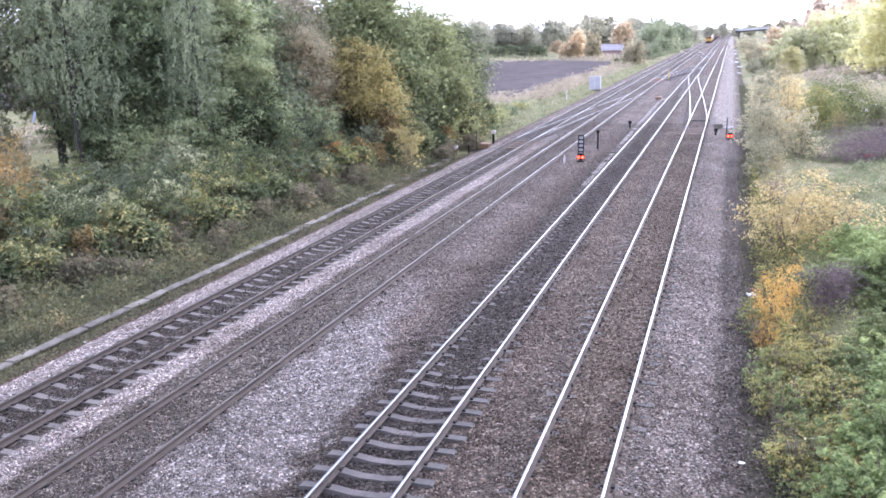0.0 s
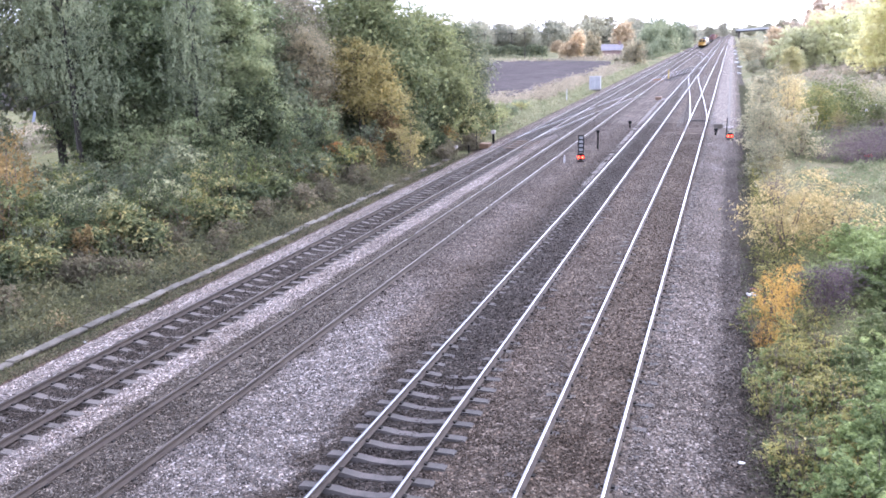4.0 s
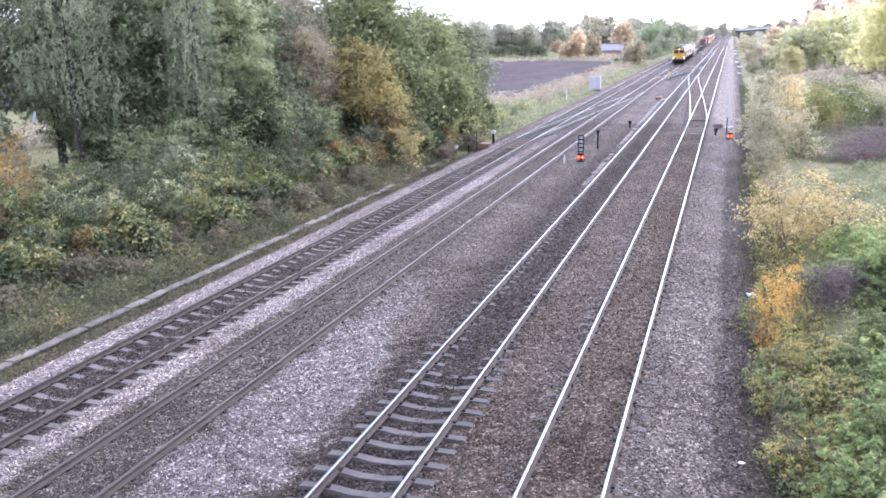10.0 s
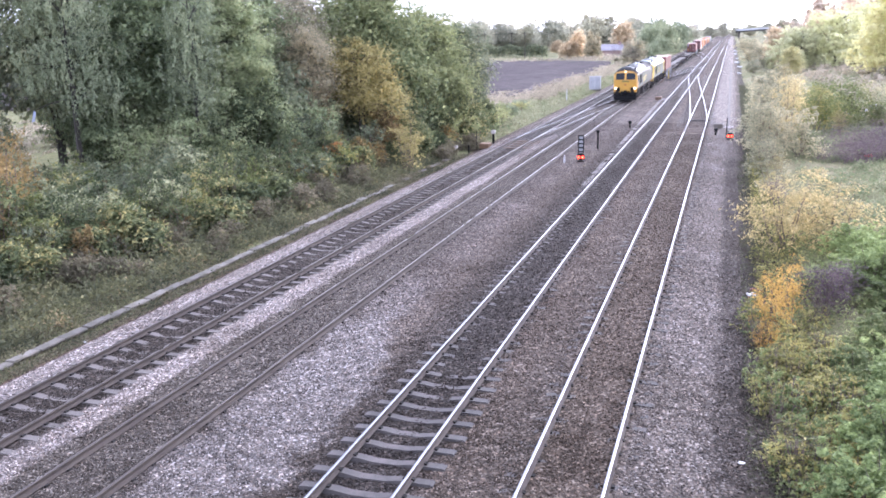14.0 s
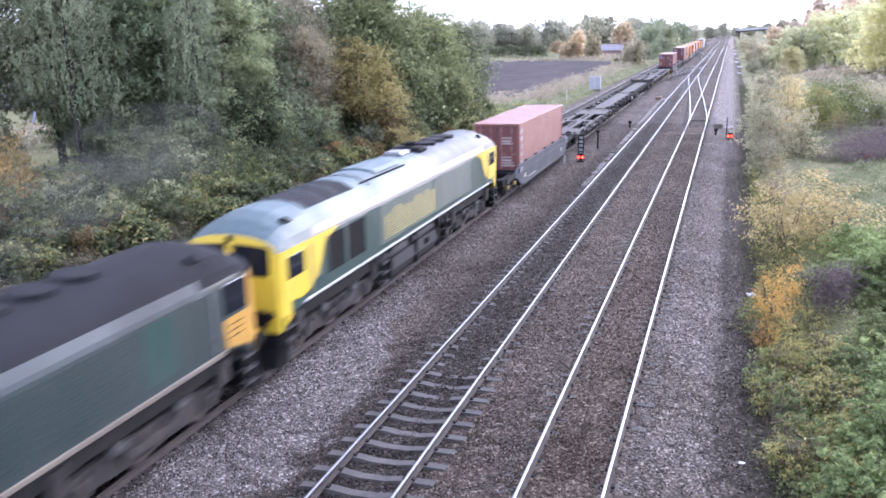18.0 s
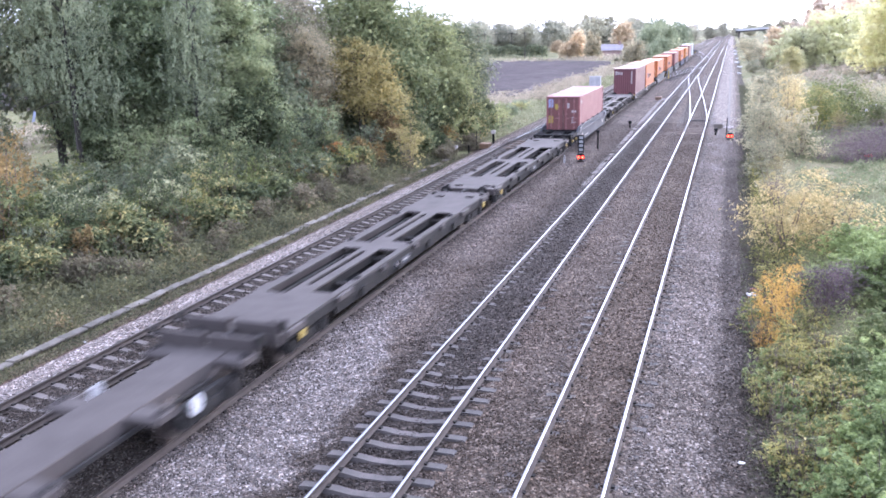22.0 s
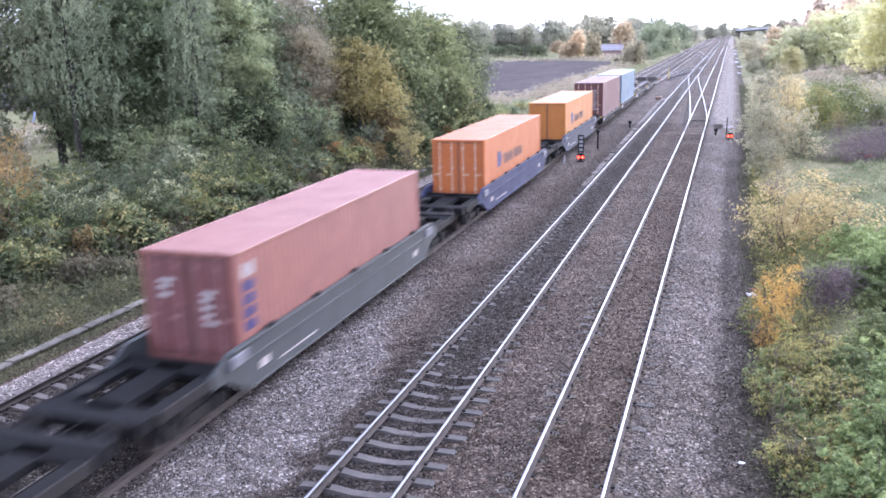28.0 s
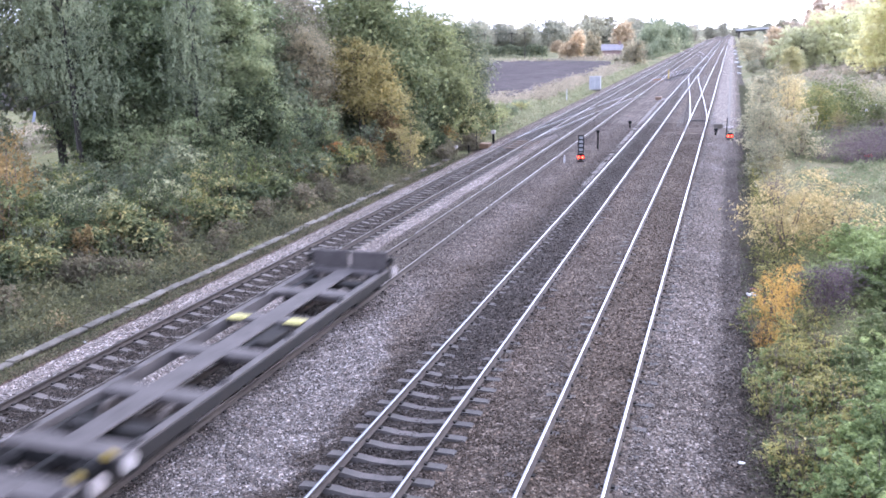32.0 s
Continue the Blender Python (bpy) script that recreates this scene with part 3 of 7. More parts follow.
def tube(V, F, pts, radii, n=6):
    base = len(V)
    for i, p in enumerate(pts):
        d = (pts[min(i + 1, len(pts) - 1)] - pts[max(i - 1, 0)]).normalized()
        a = d.orthogonal().normalized()
        b = d.cross(a)
        for k in range(n):
            V.append(p + (a * math.cos(k * math.tau / n) + b * math.sin(k * math.tau / n)) * radii[i])
    for i in range(len(pts) - 1):
        for k in range(n):
            F.append((base + i * n + k, base + i * n + (k + 1) % n, base + (i + 1) * n + (k + 1) % n, base + (i + 1) * n + k))


def trunk_mesh(height, radius, blobs, seed, stems=1, material=None):
    """Tapered trunk (or several) with limbs that reach into the crown's lobes."""
    rng = random.Random(seed)
    V, F = [], []
    for s in range(stems):
        a = rng.uniform(0, math.tau)
        lean = 0.0 if stems == 1 else 0.5
        top = Vector((math.cos(a) * lean * rng.uniform(0.6, 1.6), math.sin(a) * lean * rng.uniform(0.6, 1.6), height))
        foot = Vector((math.cos(a) * 0.22 * (stems > 1), math.sin(a) * 0.22 * (stems > 1), -0.3))
        pts = [foot.lerp(top, u) + Vector((rng.uniform(-1, 1), rng.uniform(-1, 1), 0)) * 0.10 * (0 < u < 1) for u in (0, 0.08, 0.25, 0.45, 0.7, 1)]
        tube(V, F, pts, [radius * k for k in (1.35, 1.0, 0.85, 0.66, 0.42, 0.08)], 8)
        for b in blobs:
            c = Vector(b[:3])
            u = min(0.85, max(0.25, (c.z - b[5] * 0.6) / max(height, 0.1)))
            p0 = foot.lerp(top, u)
            mid = p0.lerp(c, 0.5) + Vector((rng.uniform(-0.3, 0.3), rng.uniform(-0.3, 0.3), 0.2))
            tube(V, F, [p0, mid, c], [radius * 0.42, radius * 0.28, radius * 0.07], 5)
            for _ in range(4):
                e = c + Vector((rng.gauss(0, b[3] * 0.55), rng.gauss(0, b[4] * 0.55), rng.gauss(0, b[5] * 0.55)))
                tube(V, F, [mid, mid.lerp(e, 0.5) + Vector((0, 0, 0.15)), e], [radius * 0.2, radius * 0.12, radius * 0.03], 4)
    return fast_mesh("trunk", np.array(V), np.array(F), material or M_BARK, True)


def blobs_of(seed, height, width, base, n, taper=0.5, flat=1.0):
    """Lobes of a crown between base and height, wider low down."""
    rng = random.Random(seed)
    core = 0.42 if flat > 0.9 else 0.24
    out = [(0, 0, (base + height) / 2, width * core, width * core, (height - base) * 0.46)]
    for i in range(n):
        u = (i + 0.5) / n
        z = base + (height - base) * (0.12 + 0.80 * u)
        r = width * 0.5 * (1 - taper * u) * rng.uniform(0.45, 0.75)
        a = i * 2.4 + rng.uniform(-0.5, 0.5)
        s = rng.uniform(0.26, 0.42) * width * (1 - 0.35 * u)
        out.append((math.cos(a) * r, math.sin(a) * r, z, s, s, s * rng.uniform(0.7, 1.0) * flat))
    return out


L_GREEN = leafy("green_leaves", [(0.0, (0.066, 0.088, 0.036)), (0.45, (0.125, 0.152, 0.061)), (0.8, (0.185, 0.21, 0.082)), (1.0, (0.27, 0.262, 0.10))], tint=(2.0, 1.82, 2.22))
L_DEEP = leafy("deep_green_leaves", [(0.0, (0.034, 0.046, 0.024)), (0.5, (0.085, 0.105, 0.053)), (1.0, (0.19, 0.21, 0.10))], translucent=0.38, tint=(1.88, 1.72, 2.05))
L_BIRCH = leafy("birch_leaves", [(0.0, (0.070, 0.090, 0.054)), (0.5, (0.120, 0.148, 0.086)), (1.0, (0.19, 0.215, 0.122))], tint=(1.92, 1.8, 1.95))
L_SYCAMORE = leafy("sycamore_leaves", [(0.0, (0.066, 0.090, 0.043)), (0.5, (0.122, 0.156, 0.071)), (1.0, (0.195, 0.225, 0.102))], tint=(2.02, 1.86, 2.2))
L_HAZEL = leafy("hazel_leaves", [(0.0, (0.022, 0.032, 0.014)), (0.4, (0.050, 0.066, 0.028)), (0.75, (0.110, 0.128, 0.052)), (1.0, (0.26, 0.235, 0.085))], tint=(1.5, 1.42, 1.58), translucent=0.38)
# Distant trees, next two: haze is put into their paler leaf colours.
L_FAR = leafy("hazed_grey_leaves", [(0.0, (0.10, 0.108, 0.075)), (0.5, (0.165, 0.172, 0.115)), (1.0, (0.24, 0.24, 0.155))], tint=(2.75, 2.6, 2.95))
L_PEACH = leafy("hazed_peach_autumn_leaves", [(0.0, (0.165, 0.150, 0.10)), (0.5, (0.25, 0.222, 0.148)), (1.0, (0.35, 0.298, 0.20))], tint=(2.4, 2.2, 2.2))
L_TAN = leafy("dead_grass_blades", [(0.0, (0.10, 0.098, 0.064)), (0.5, (0.165, 0.155, 0.104)), (1.0, (0.26, 0.24, 0.17))])
L_OLIVE = leafy("olive_brown_leaves", [(0.0, (0.105, 0.107, 0.07)), (0.5, (0.185, 0.181, 0.112)), (1.0, (0.285, 0.26, 0.15))])
L_AMBER = leafy("amber_leaves", [(0.0, (0.145, 0.140, 0.064)), (0.5, (0.23, 0.213, 0.09)), (1.0, (0.335, 0.29, 0.118))], tint=(1.75, 1.62, 1.6))
L_GOLD = leafy("golden_leaves", [(0.0, (0.13, 0.104, 0.036)), (0.5, (0.25, 0.186, 0.058)), (1.0, (0.40, 0.29, 0.085))], tint=(1.65, 1.45, 1.4))
L_RUST = leafy("rust_leaves", [(0.0, (0.095, 0.06, 0.03)), (0.5, (0.18, 0.11, 0.045)), (1.0, (0.28, 0.175, 0.06))], tint=(1.7, 1.4, 1.3))
L_YELLOW = leafy("yellow_green_leaves", [(0.0, (0.036, 0.046, 0.018)), (0.4, (0.088, 0.107, 0.041)), (0.75, (0.152, 0.168, 0.062)), (1.0, (0.26, 0.228, 0.085))], tint=(1.44, 1.38, 1.3), translucent=0.38)
L_STRAW = leafy("straw_leaves", [(0.0, (0.075, 0.072, 0.038)), (0.5, (0.170, 0.154, 0.074)), (1.0, (0.32, 0.27, 0.12))], tint=(2.15, 2.0, 2.1))
L_BRAMBLE = leafy("bramble_leaves", [(0.0, (0.050, 0.072, 0.030)), (0.5, (0.140, 0.182, 0.078)), (1.0, (0.25, 0.30, 0.132))], tint=(1.85, 1.76, 1.66))
L_BRIAR = leafy("briar_leaves", [(0.0, (0.040, 0.055, 0.026)), (0.5, (0.085, 0.108, 0.050)), (1.0, (0.165, 0.185, 0.088))], tint=(1.98, 1.9, 1.75))
L_WEED = leafy("olive_weed_leaves", [(0.0, (0.050, 0.055, 0.024)), (0.5, (0.135, 0.138, 0.056)), (1.0, (0.28, 0.255, 0.10))], tint=(1.98, 1.85, 1.7))
# Hill trees: this brown's lifted tint carries the haze in front of them.
L_HILL = leafy("hazed_autumn_leaves", [(0.0, (0.14, 0.132, 0.095)), (0.5, (0.22, 0.198, 0.142)), (1.0, (0.32, 0.272, 0.19))], tint=(2.3, 2.1, 2.2))
# Willow scrub: grey-green made paler and bluer to hold the haze.
L_SAGE = leafy("hazed_grey_green_leaves", [(0.0, (0.05, 0.055, 0.033)), (0.5, (0.118, 0.12, 0.068)), (1.0, (0.225, 0.205, 0.115))], tint=(2.85, 2.7, 3.1))
# Trees on the rise: autumn colours, with far haze put into the tints.
L_LEMON = leafy("hazed_lemon_leaves", [(0.0, (0.19, 0.195, 0.10)), (0.5, (0.31, 0.30, 0.145)), (1.0, (0.44, 0.40, 0.19))], tint=(2.15, 2.02, 2.2))
L_PALE = leafy("hazed_willow_leaves", [(0.0, (0.18, 0.198, 0.11)), (0.5, (0.29, 0.302, 0.165)), (1.0, (0.41, 0.39, 0.21))], tint=(2.2, 2.08, 2.35))
L_MAUVE = leafy("mauve_brown_stalks", [(0.0, (0.034, 0.028, 0.027)), (0.5, (0.060, 0.049, 0.047)), (1.0, (0.10, 0.082, 0.075))])
L_HEATH = leafy("brown_heath_stalks", [(0.0, (0.046, 0.045, 0.028)), (0.5, (0.080, 0.076, 0.046)), (1.0, (0.13, 0.118, 0.070))])
L_COPPER = leafy("copper_leaves", [(0.0, (0.075, 0.060, 0.032)), (0.5, (0.145, 0.116, 0.054)), (1.0, (0.25, 0.19, 0.078))], tint=(1.35, 1.25, 1.2))
L_HERB = leafy("mixed_undergrowth", [(0.0, (0.029, 0.033, 0.020)), (0.35, (0.049, 0.055, 0.032)), (0.7, (0.076, 0.084, 0.044)), (0.9, (0.115, 0.115, 0.058)), (1.0, (0.18, 0.148, 0.08))], tint=(1.6, 1.5, 1.52), translucent=0.38)
L_GRASS = leafy("meadow_grass", [(0.0, (0.062, 0.078, 0.036)), (0.5, (0.118, 0.132, 0.066)), (1.0, (0.21, 0.20, 0.12))], tint=(1.5, 1.52, 1.66))


def make_tree(kind, seed, height, width, base, n, leaf, count, size, label, droop=0.0, stems=1, taper=0.5, radius=0.16, clumps=26, spread=0.30, flat=1.0):
    blobs = blobs_of(seed, height, width, base, n, taper, flat)
    t = empty(kind, label=label, category="tree")
    part("trunk", trunk_mesh(height * 0.93, radius, blobs, seed, stems), None, t)
    part("crown", crown_mesh("crown", blobs, count, size, leaf, seed, droop, clumps, spread), None, t)
    return t


def make_shrub(kind, seed, height, width, leaf, count, size, label, n=5, category="bush", droop=0.0, clumps=22, spread=0.33):
    blobs = blobs_of(seed, height, width, height * 0.08, n, 0.35)
    t = empty(kind, label=label, category=category)
    rng = random.Random(seed)
    V, F = [], []
    for b in blobs:
        c = Vector(b[:3])
        p0 = Vector((rng.uniform(-0.2, 0.2), rng.uniform(-0.2, 0.2), -0.25))
        tube(V, F, [p0, p0.lerp(c, 0.5) + Vector((rng.uniform(-0.15, 0.15), rng.uniform(-0.15, 0.15), 0.05)), c + Vector((0, 0, b[5] * 0.6))], [0.03, 0.02, 0.006], 5)
    tagged(part("branchwork", fast_mesh("branchwork", np.array(V), np.array(F), M_TWIG), None, t), kind="stuff")
    part("foliage", crown_mesh("foliage", blobs, count, size, leaf, seed, droop, clumps, spread), None, t)
    return t


def make_shoots(kind, seed, height, width, stems, leaf, count, size, label, category="bush", lean=0.5, bare=0.22):
    """A bush of upright shoots that arch outward from one foot, leafy along most of their length."""
    t = empty(kind, label=label, category=category)
    rng = np.random.default_rng(seed)
    V, F, P, N = [], [], [], []
    for k in range(stems):
        a = k * 2.4 + rng.uniform(-0.4, 0.4)
        out = width * 0.5 * math.sqrt((k + 0.5) / stems)
        h = height * rng.uniform(0.62, 1.0) * (1 - 0.28 * (out / (width * 0.5)) ** 2)
        foot = Vector((math.cos(a) * out * (1 - lean), math.sin(a) * out * (1 - lean), -0.2))
        top = Vector((math.cos(a) * out, math.sin(a) * out, h))
        mid = foot.lerp(top, 0.55) + Vector((rng.uniform(-0.12, 0.12), rng.uniform(-0.12, 0.12), 0.1 * h))
        tube(V, F, [foot, mid, top], [0.022, 0.014, 0.004], 4)
        n = max(20, int(count * h / height / stems))
        # leaves sit in sprays, a spray on each side twig
        sprays = max(6, n // 16)
        u0 = bare + (1 - bare) * rng.random(sprays) ** 0.8
        base = np.array([(1 - u) ** 2 * np.array(foot) + 2 * u * (1 - u) * np.array(mid) + u * u * np.array(top) for u in u0])
        wide = width * 0.16 * (1.15 - u0[:, None] * 0.7)
        base += rng.normal(size=(sprays, 3)) * wide * np.array([1, 1, 0.5])
        i = rng.integers(0, sprays, n)
        P.append(base[i] + rng.normal(size=(n, 3)) * np.array([0.13, 0.13, 0.075]) * height / 3)
        side = base[i] - np.array([0, 0, h * 0.4])
        N.append(side / (np.linalg.norm(side, axis=1, keepdims=True) + 1e-6) * 0.4 + rng.normal(size=(n, 3)) * 0.55 + np.array([0, 0, 0.35]))
    P = np.concatenate(P)
    P[:, 2] = np.maximum(P[:, 2], 0.04)
    q, FF = leaf_quads(P, np.concatenate(N), size, rng)
    tagged(part("branchwork", fast_mesh("branchwork", np.array(V), np.array(F), M_TWIG), None, t), kind="stuff")
    part("foliage", fast_mesh("foliage", q, FF, leaf), None, t)
    return t


def plant(proto, spots, used, group):
    """Puts a prototype at its first spot and copies at the rest: (x, y, turn, scale, stretch)."""
    for x, y, turn, s, sz in spots:
        m = pose(x, y, stand_z(x, y), 0, 0, turn) @ Matrix.Diagonal((s, s, s * sz, 1))
        if not used:
            proto.matrix_basis = m
            ob = proto
            used.append(1)
        else:
            ob = proto.copy()
            scene.collection.objects.link(ob)
            for c in proto.children:
                cc = c.copy()
                scene.collection.objects.link(cc)
                cc.parent = ob
            ob.matrix_basis = m
        tagged(ob, group=group)


def planting():
    west, east, far, banks = "trees west of the line", "shrubs east of the line", "distant trees", "bushes west of the line"
    birch = make_tree("birch_tree", 21, 14.0, 6.0, 4.2, 12, L_BIRCH, 24000, 0.062, "tall weeping birch with hanging grey-green foliage", 1.0, 3, 0.42, 0.095, 34, 0.25)
    plant(birch, [(-33.8, 39.0, 0, 0.9, 1.1), (-39.5, 36.5, 70, 0.9, 1.1)], [], west)
    slim = make_tree("birch_tree", 22, 13.0, 2.9, 3.4, 13, L_BIRCH, 9500, 0.066, "slim weeping birch with thin hanging foliage", 1.0, 1, 0.3, 0.12, 26, 0.25)
    plant(slim, [(-28.2, 42.4, 0, 1.0, 1.0)], [], west)
    # a torn plastic sheet caught on a bough of the first birch
    bm = bmesh.new()
    prism(bm, [(-0.12, -0.42), (0.10, -0.38), (0.30, 0.30), (0.16, 0.44), (0.02, 0.1)], "y", -0.02, 0.03)
    part("caught_plastic_sheet", bm, worn("pale_blue_plastic", (0.34, 0.38, 0.5), 0.4), birch, "torn pale blue plastic sheet", at=pose(-1.31, -1.67, 4.30, 0, 0, 20) @ Matrix.Scale(0.7, 4))
    V, F = [], []
    tube(V, F, [Vector((0, 0, 5.12)), Vector((-0.6, -0.95, 4.92)), Vector((-1.31, -1.67, 4.56))], [0.05, 0.035, 0.015], 6)
    part("bough", fast_mesh("bough", np.array(V), np.array(F), M_BARK), None, birch)
    green = make_tree("broadleaf_tree", 33, 12.0, 7.4, 2.2, 13, L_GREEN, 30000, 0.112, "green broadleaf tree in full leaf on the railway bank", 0.0, 1, 0.42, 0.18, 34, 0.24)
    plant(green, [(-25.0, 60.5, 0, 1.02, 1.06), (-36.0, 45.0, 100, 0.95, 1.25), (-30.5, 49.5, 40, 0.75, 0.85), (-33.2, 53.5, 75, 0.95, 1.05), (-28.0, 64.5, 230, 1.1, 1.08), (-22.8, 66.5, 45, 0.88, 1.02),], [], west)
    tier = make_tree("sycamore_tree", 38, 13.5, 7.2, 2.4, 22, L_SYCAMORE, 32000, 0.10, "tall green sycamore with layered boughs behind the bushes", 0.0, 1, 0.3, 0.17, 22, 0.22, 0.42)
    plant(tier, [(-32.3, 43.6, 0, 0.9, 1.05), (-33.8, 42.3, 170, 0.72, 1.0), (-29.9, 46.4, 130, 0.85, 1.05), (-28.7, 47.0, 250, 0.74, 1.1), (-34.2, 47.6, 60, 1.0, 1.05), (-30.6, 52.0, 200, 1.0, 1.0)], [], west)
    deep = make_tree("alder_tree", 47, 12.5, 6.2, 3.2, 12, L_DEEP, 18000, 0.13, "dark green alder with a dense crown among the bank trees", 0.0, 2, 0.5, 0.16, 32, 0.25)
    plant(deep, [(-36.8, 41.5, 90, 0.95, 1.15), (-29.6, 48.6, 110, 0.75, 1.2), (-21.2, 71.0, 200, 0.72, 1.0), (-42.5, 40.0, 140, 1.1, 1.1), (-36.2, 33.6, 30, 0.5, 1.0)], [], west)
    ash = make_tree("ash_tree", 52, 12.0, 5.0, 4.2, 10, L_OLIVE, 15000, 0.085, "thinning ash with olive-brown autumn leaves", 0.0, 1, 0.45, 0.14, 28, 0.3)
    plant(ash, [(-28.6, 55.0, 0, 0.95, 1.0), (-26.6, 53.4, 70, 0.72, 1.0), (-31.5, 61.0, 120, 0.95, 1.05)], [], west)
    amber = make_tree("field_maple", 61, 8.0, 4.6, 2.9, 10, L_AMBER, 14000, 0.085, "small field maple turning amber", 0.0, 2, 0.4, 0.1, 28, 0.27)
    plant(amber, [(-23.8, 55.8, 0, 1.0, 0.98), (-22.0, 64.0, 130, 0.42, 1.0)], [], west)
    # bushes under the western trees
    bush = make_shrub("hazel_bush", 71, 3.2, 3.8, L_HAZEL, 6500, 0.085, "green hazel bush at the edge of the trees", 9, clumps=16, spread=0.24)
    plant(bush, [(-25.6, 33.5, 0, 0.7, 0.7), (-25.6, 36.6, 60, 0.8, 0.75), (-24.6, 40.5, 120, 0.8, 0.85), (-23.6, 45.0, 200, 0.8, 0.9), (-26.5, 45.5, 20, 1.2, 1.3), (-21.6, 57.5, 90, 0.8, 1.0), (-20.8, 62.6, 140, 0.85, 1.1), (-20.0, 68.5, 10, 0.8, 1.0), (-20.6, 74.0, 80, 0.8, 1.0), (-26.4, 41.5, 210, 0.9, 0.9), (-29.5, 47.0, 260, 1.3, 1.3), (-50.0, 58.0, 80, 1.3, 0.9), (-55.0, 66.0, 120, 1.5, 0.9), (-47.0, 68.0, 200, 1.4, 0.8)], [], banks)
    dbush = make_shrub("thorn_bush", 72, 3.0, 3.6, L_DEEP, 5600, 0.08, "dark green thorn bush below the trees", 9, clumps=16, spread=0.24)
    plant(dbush, [(-28.5, 30.0, 80, 0.9, 0.8), (-26.5, 38.0, 150, 1.0, 1.0), (-24.8, 48.5, 210, 1.0, 1.2), (-22.6, 51.5, 33, 0.6, 0.9), (-22.8, 60.5, 99, 1.0, 1.3), (-22.0, 70.0, 70, 0.9, 1.2), (-27.5, 50.0, 20, 1.4, 1.5), (-31.5, 42.0, 40, 1.0, 0.9), (-29.6, 35.6, 170, 0.7, 0.6), (-31.4, 33.6, 20, 0.7, 0.6), (-28.2, 37.4, 250, 0.7, 0.7), (-33.5, 37.0, 90, 0.8, 0.6), (-26.0, 57.5, 80, 1.2, 1.2), (-28.5, 60.0, 30, 1.4, 1.3), (-24.6, 63.5, 130, 1.2, 1.4)], [], banks)
    ybush = make_shrub("sallow_bush", 73, 2.6, 2.6, L_YELLOW, 3800, 0.07, "yellowing sallow bush on the railway bank", 8, clumps=14, spread=0.24)
    plant(ybush, [(-26.2, 23.2, 170, 0.7, 1.0), (-22.2, 37.2, 200, 0.5, 1.0), (-20.6, 65.6, 20, 0.7, 1.0), (-25.6, 27.6, 250, 0.7, 1.1), (-21.5, 41.4, 99, 0.45, 1.0), (-27.5, 28.5, 10, 0.7, 1.2), ], [], banks)
    obush = make_shrub("copper_bush", 74, 2.8, 2.2, L_COPPER, 2800, 0.08, "copper-brown autumn bush by the trees", 5)
    plant(obush, [(-21.6, 54.4, 0, 0.95, 1.35), (-28.5, 25.6, 60, 1.1, 1.2), (-23.6, 44.8, 100, 0.7, 1.2), (-26.8, 25.0, 10, 0.6, 1.0)], [], banks)
    rbush = make_shrub("rust_bush", 75, 1.6, 1.5, L_RUST, 900, 0.07, "small rust-red autumn bush", 4)
    plant(rbush, [(-24.3, 52.2, 0, 0.6, 1.8), (-22.4, 47.5, 0, 0.9, 1.5), (-22.0, 45.8, 60, 0.6, 1.0), (-23.6, 38.0, 90, 0.5, 1.0), (-25.4, 29.2, 130, 0.5, 1.0)], [], banks)
    weed = make_shrub("bank_weeds", 76, 1.0, 1.3, L_HEATH, 1100, 0.06, "knee-high brown and green weeds on the bank", 5, "weed")
    wsap = make_shrub("bank_sapling", 77, 1.9, 1.3, L_HAZEL, 1000, 0.075, "thin green sapling on the bank", 5)
    gsap = make_shrub("bank_sapling", 78, 1.8, 1.6, L_HAZEL, 1400, 0.085, "leafy green sapling in front of the bushes", 5)
    csap = make_shrub("bank_sapling", 79, 1.9, 1.3, L_COPPER, 900, 0.07, "thin copper-leaved sapling on the bank", 6)
    rw = random.Random(17)
    edge = lambda y: float(np.interp(y, [20, 31, 37, 43, 51, 58, 75], [-23.4, -21.6, -21.6, -22.2, -21.6, -20.4, -19.5]))
    for proto, n, near in ((weed, 84, 2.2), (wsap, 50, 0.5), (gsap, 56, 0.3), (csap, 20, 0.3)):
        spots = []
        for _ in range(n):
            y = 19 + 50 * rw.random() ** 1.3
            spots.append((edge(y) + rw.uniform(-1.2, 0.5) + near * rw.random(), y, rw.uniform(0, 360), rw.uniform(0.6, 1.1), rw.uniform(0.7, 1.15)))
        plant(proto, spots, [], banks)
    # leafy shoots in front of the mounds
    band = lambda y: float(np.interp(y, [20, 23, 26, 30, 34.5, 41.5, 54, 62, 71], [-23.8, -23.4, -23.0, -21.9, -20.9, -21.5, -19.9, -19.6, -19.0]))
    hz = make_shoots("hazel_bush", 171, 3.0, 2.6, 16, L_HAZEL, 2600, 0.085, "green hazel shoots with yellowing tips on the bank")
    hy = make_shoots("hazel_bush", 172, 2.6, 2.2, 14, L_YELLOW, 2000, 0.085, "yellow-green hazel shoots flecked with gold")
    sal = make_shoots("sallow_bush", 173, 3.4, 2.7, 22, L_YELLOW, 4200, 0.075, "tall bright yellow-green sallow with upright shoots", bare=0.06)
    cop = make_shoots("copper_bush", 174, 3.2, 2.0, 12, L_COPPER, 1500, 0.075, "copper-brown hawthorn shoots by the trees")
    thn = make_shoots("thorn_bush", 175, 2.4, 2.4, 14, L_DEEP, 2200, 0.08, "dark green elder shoots in the shade of the trees")
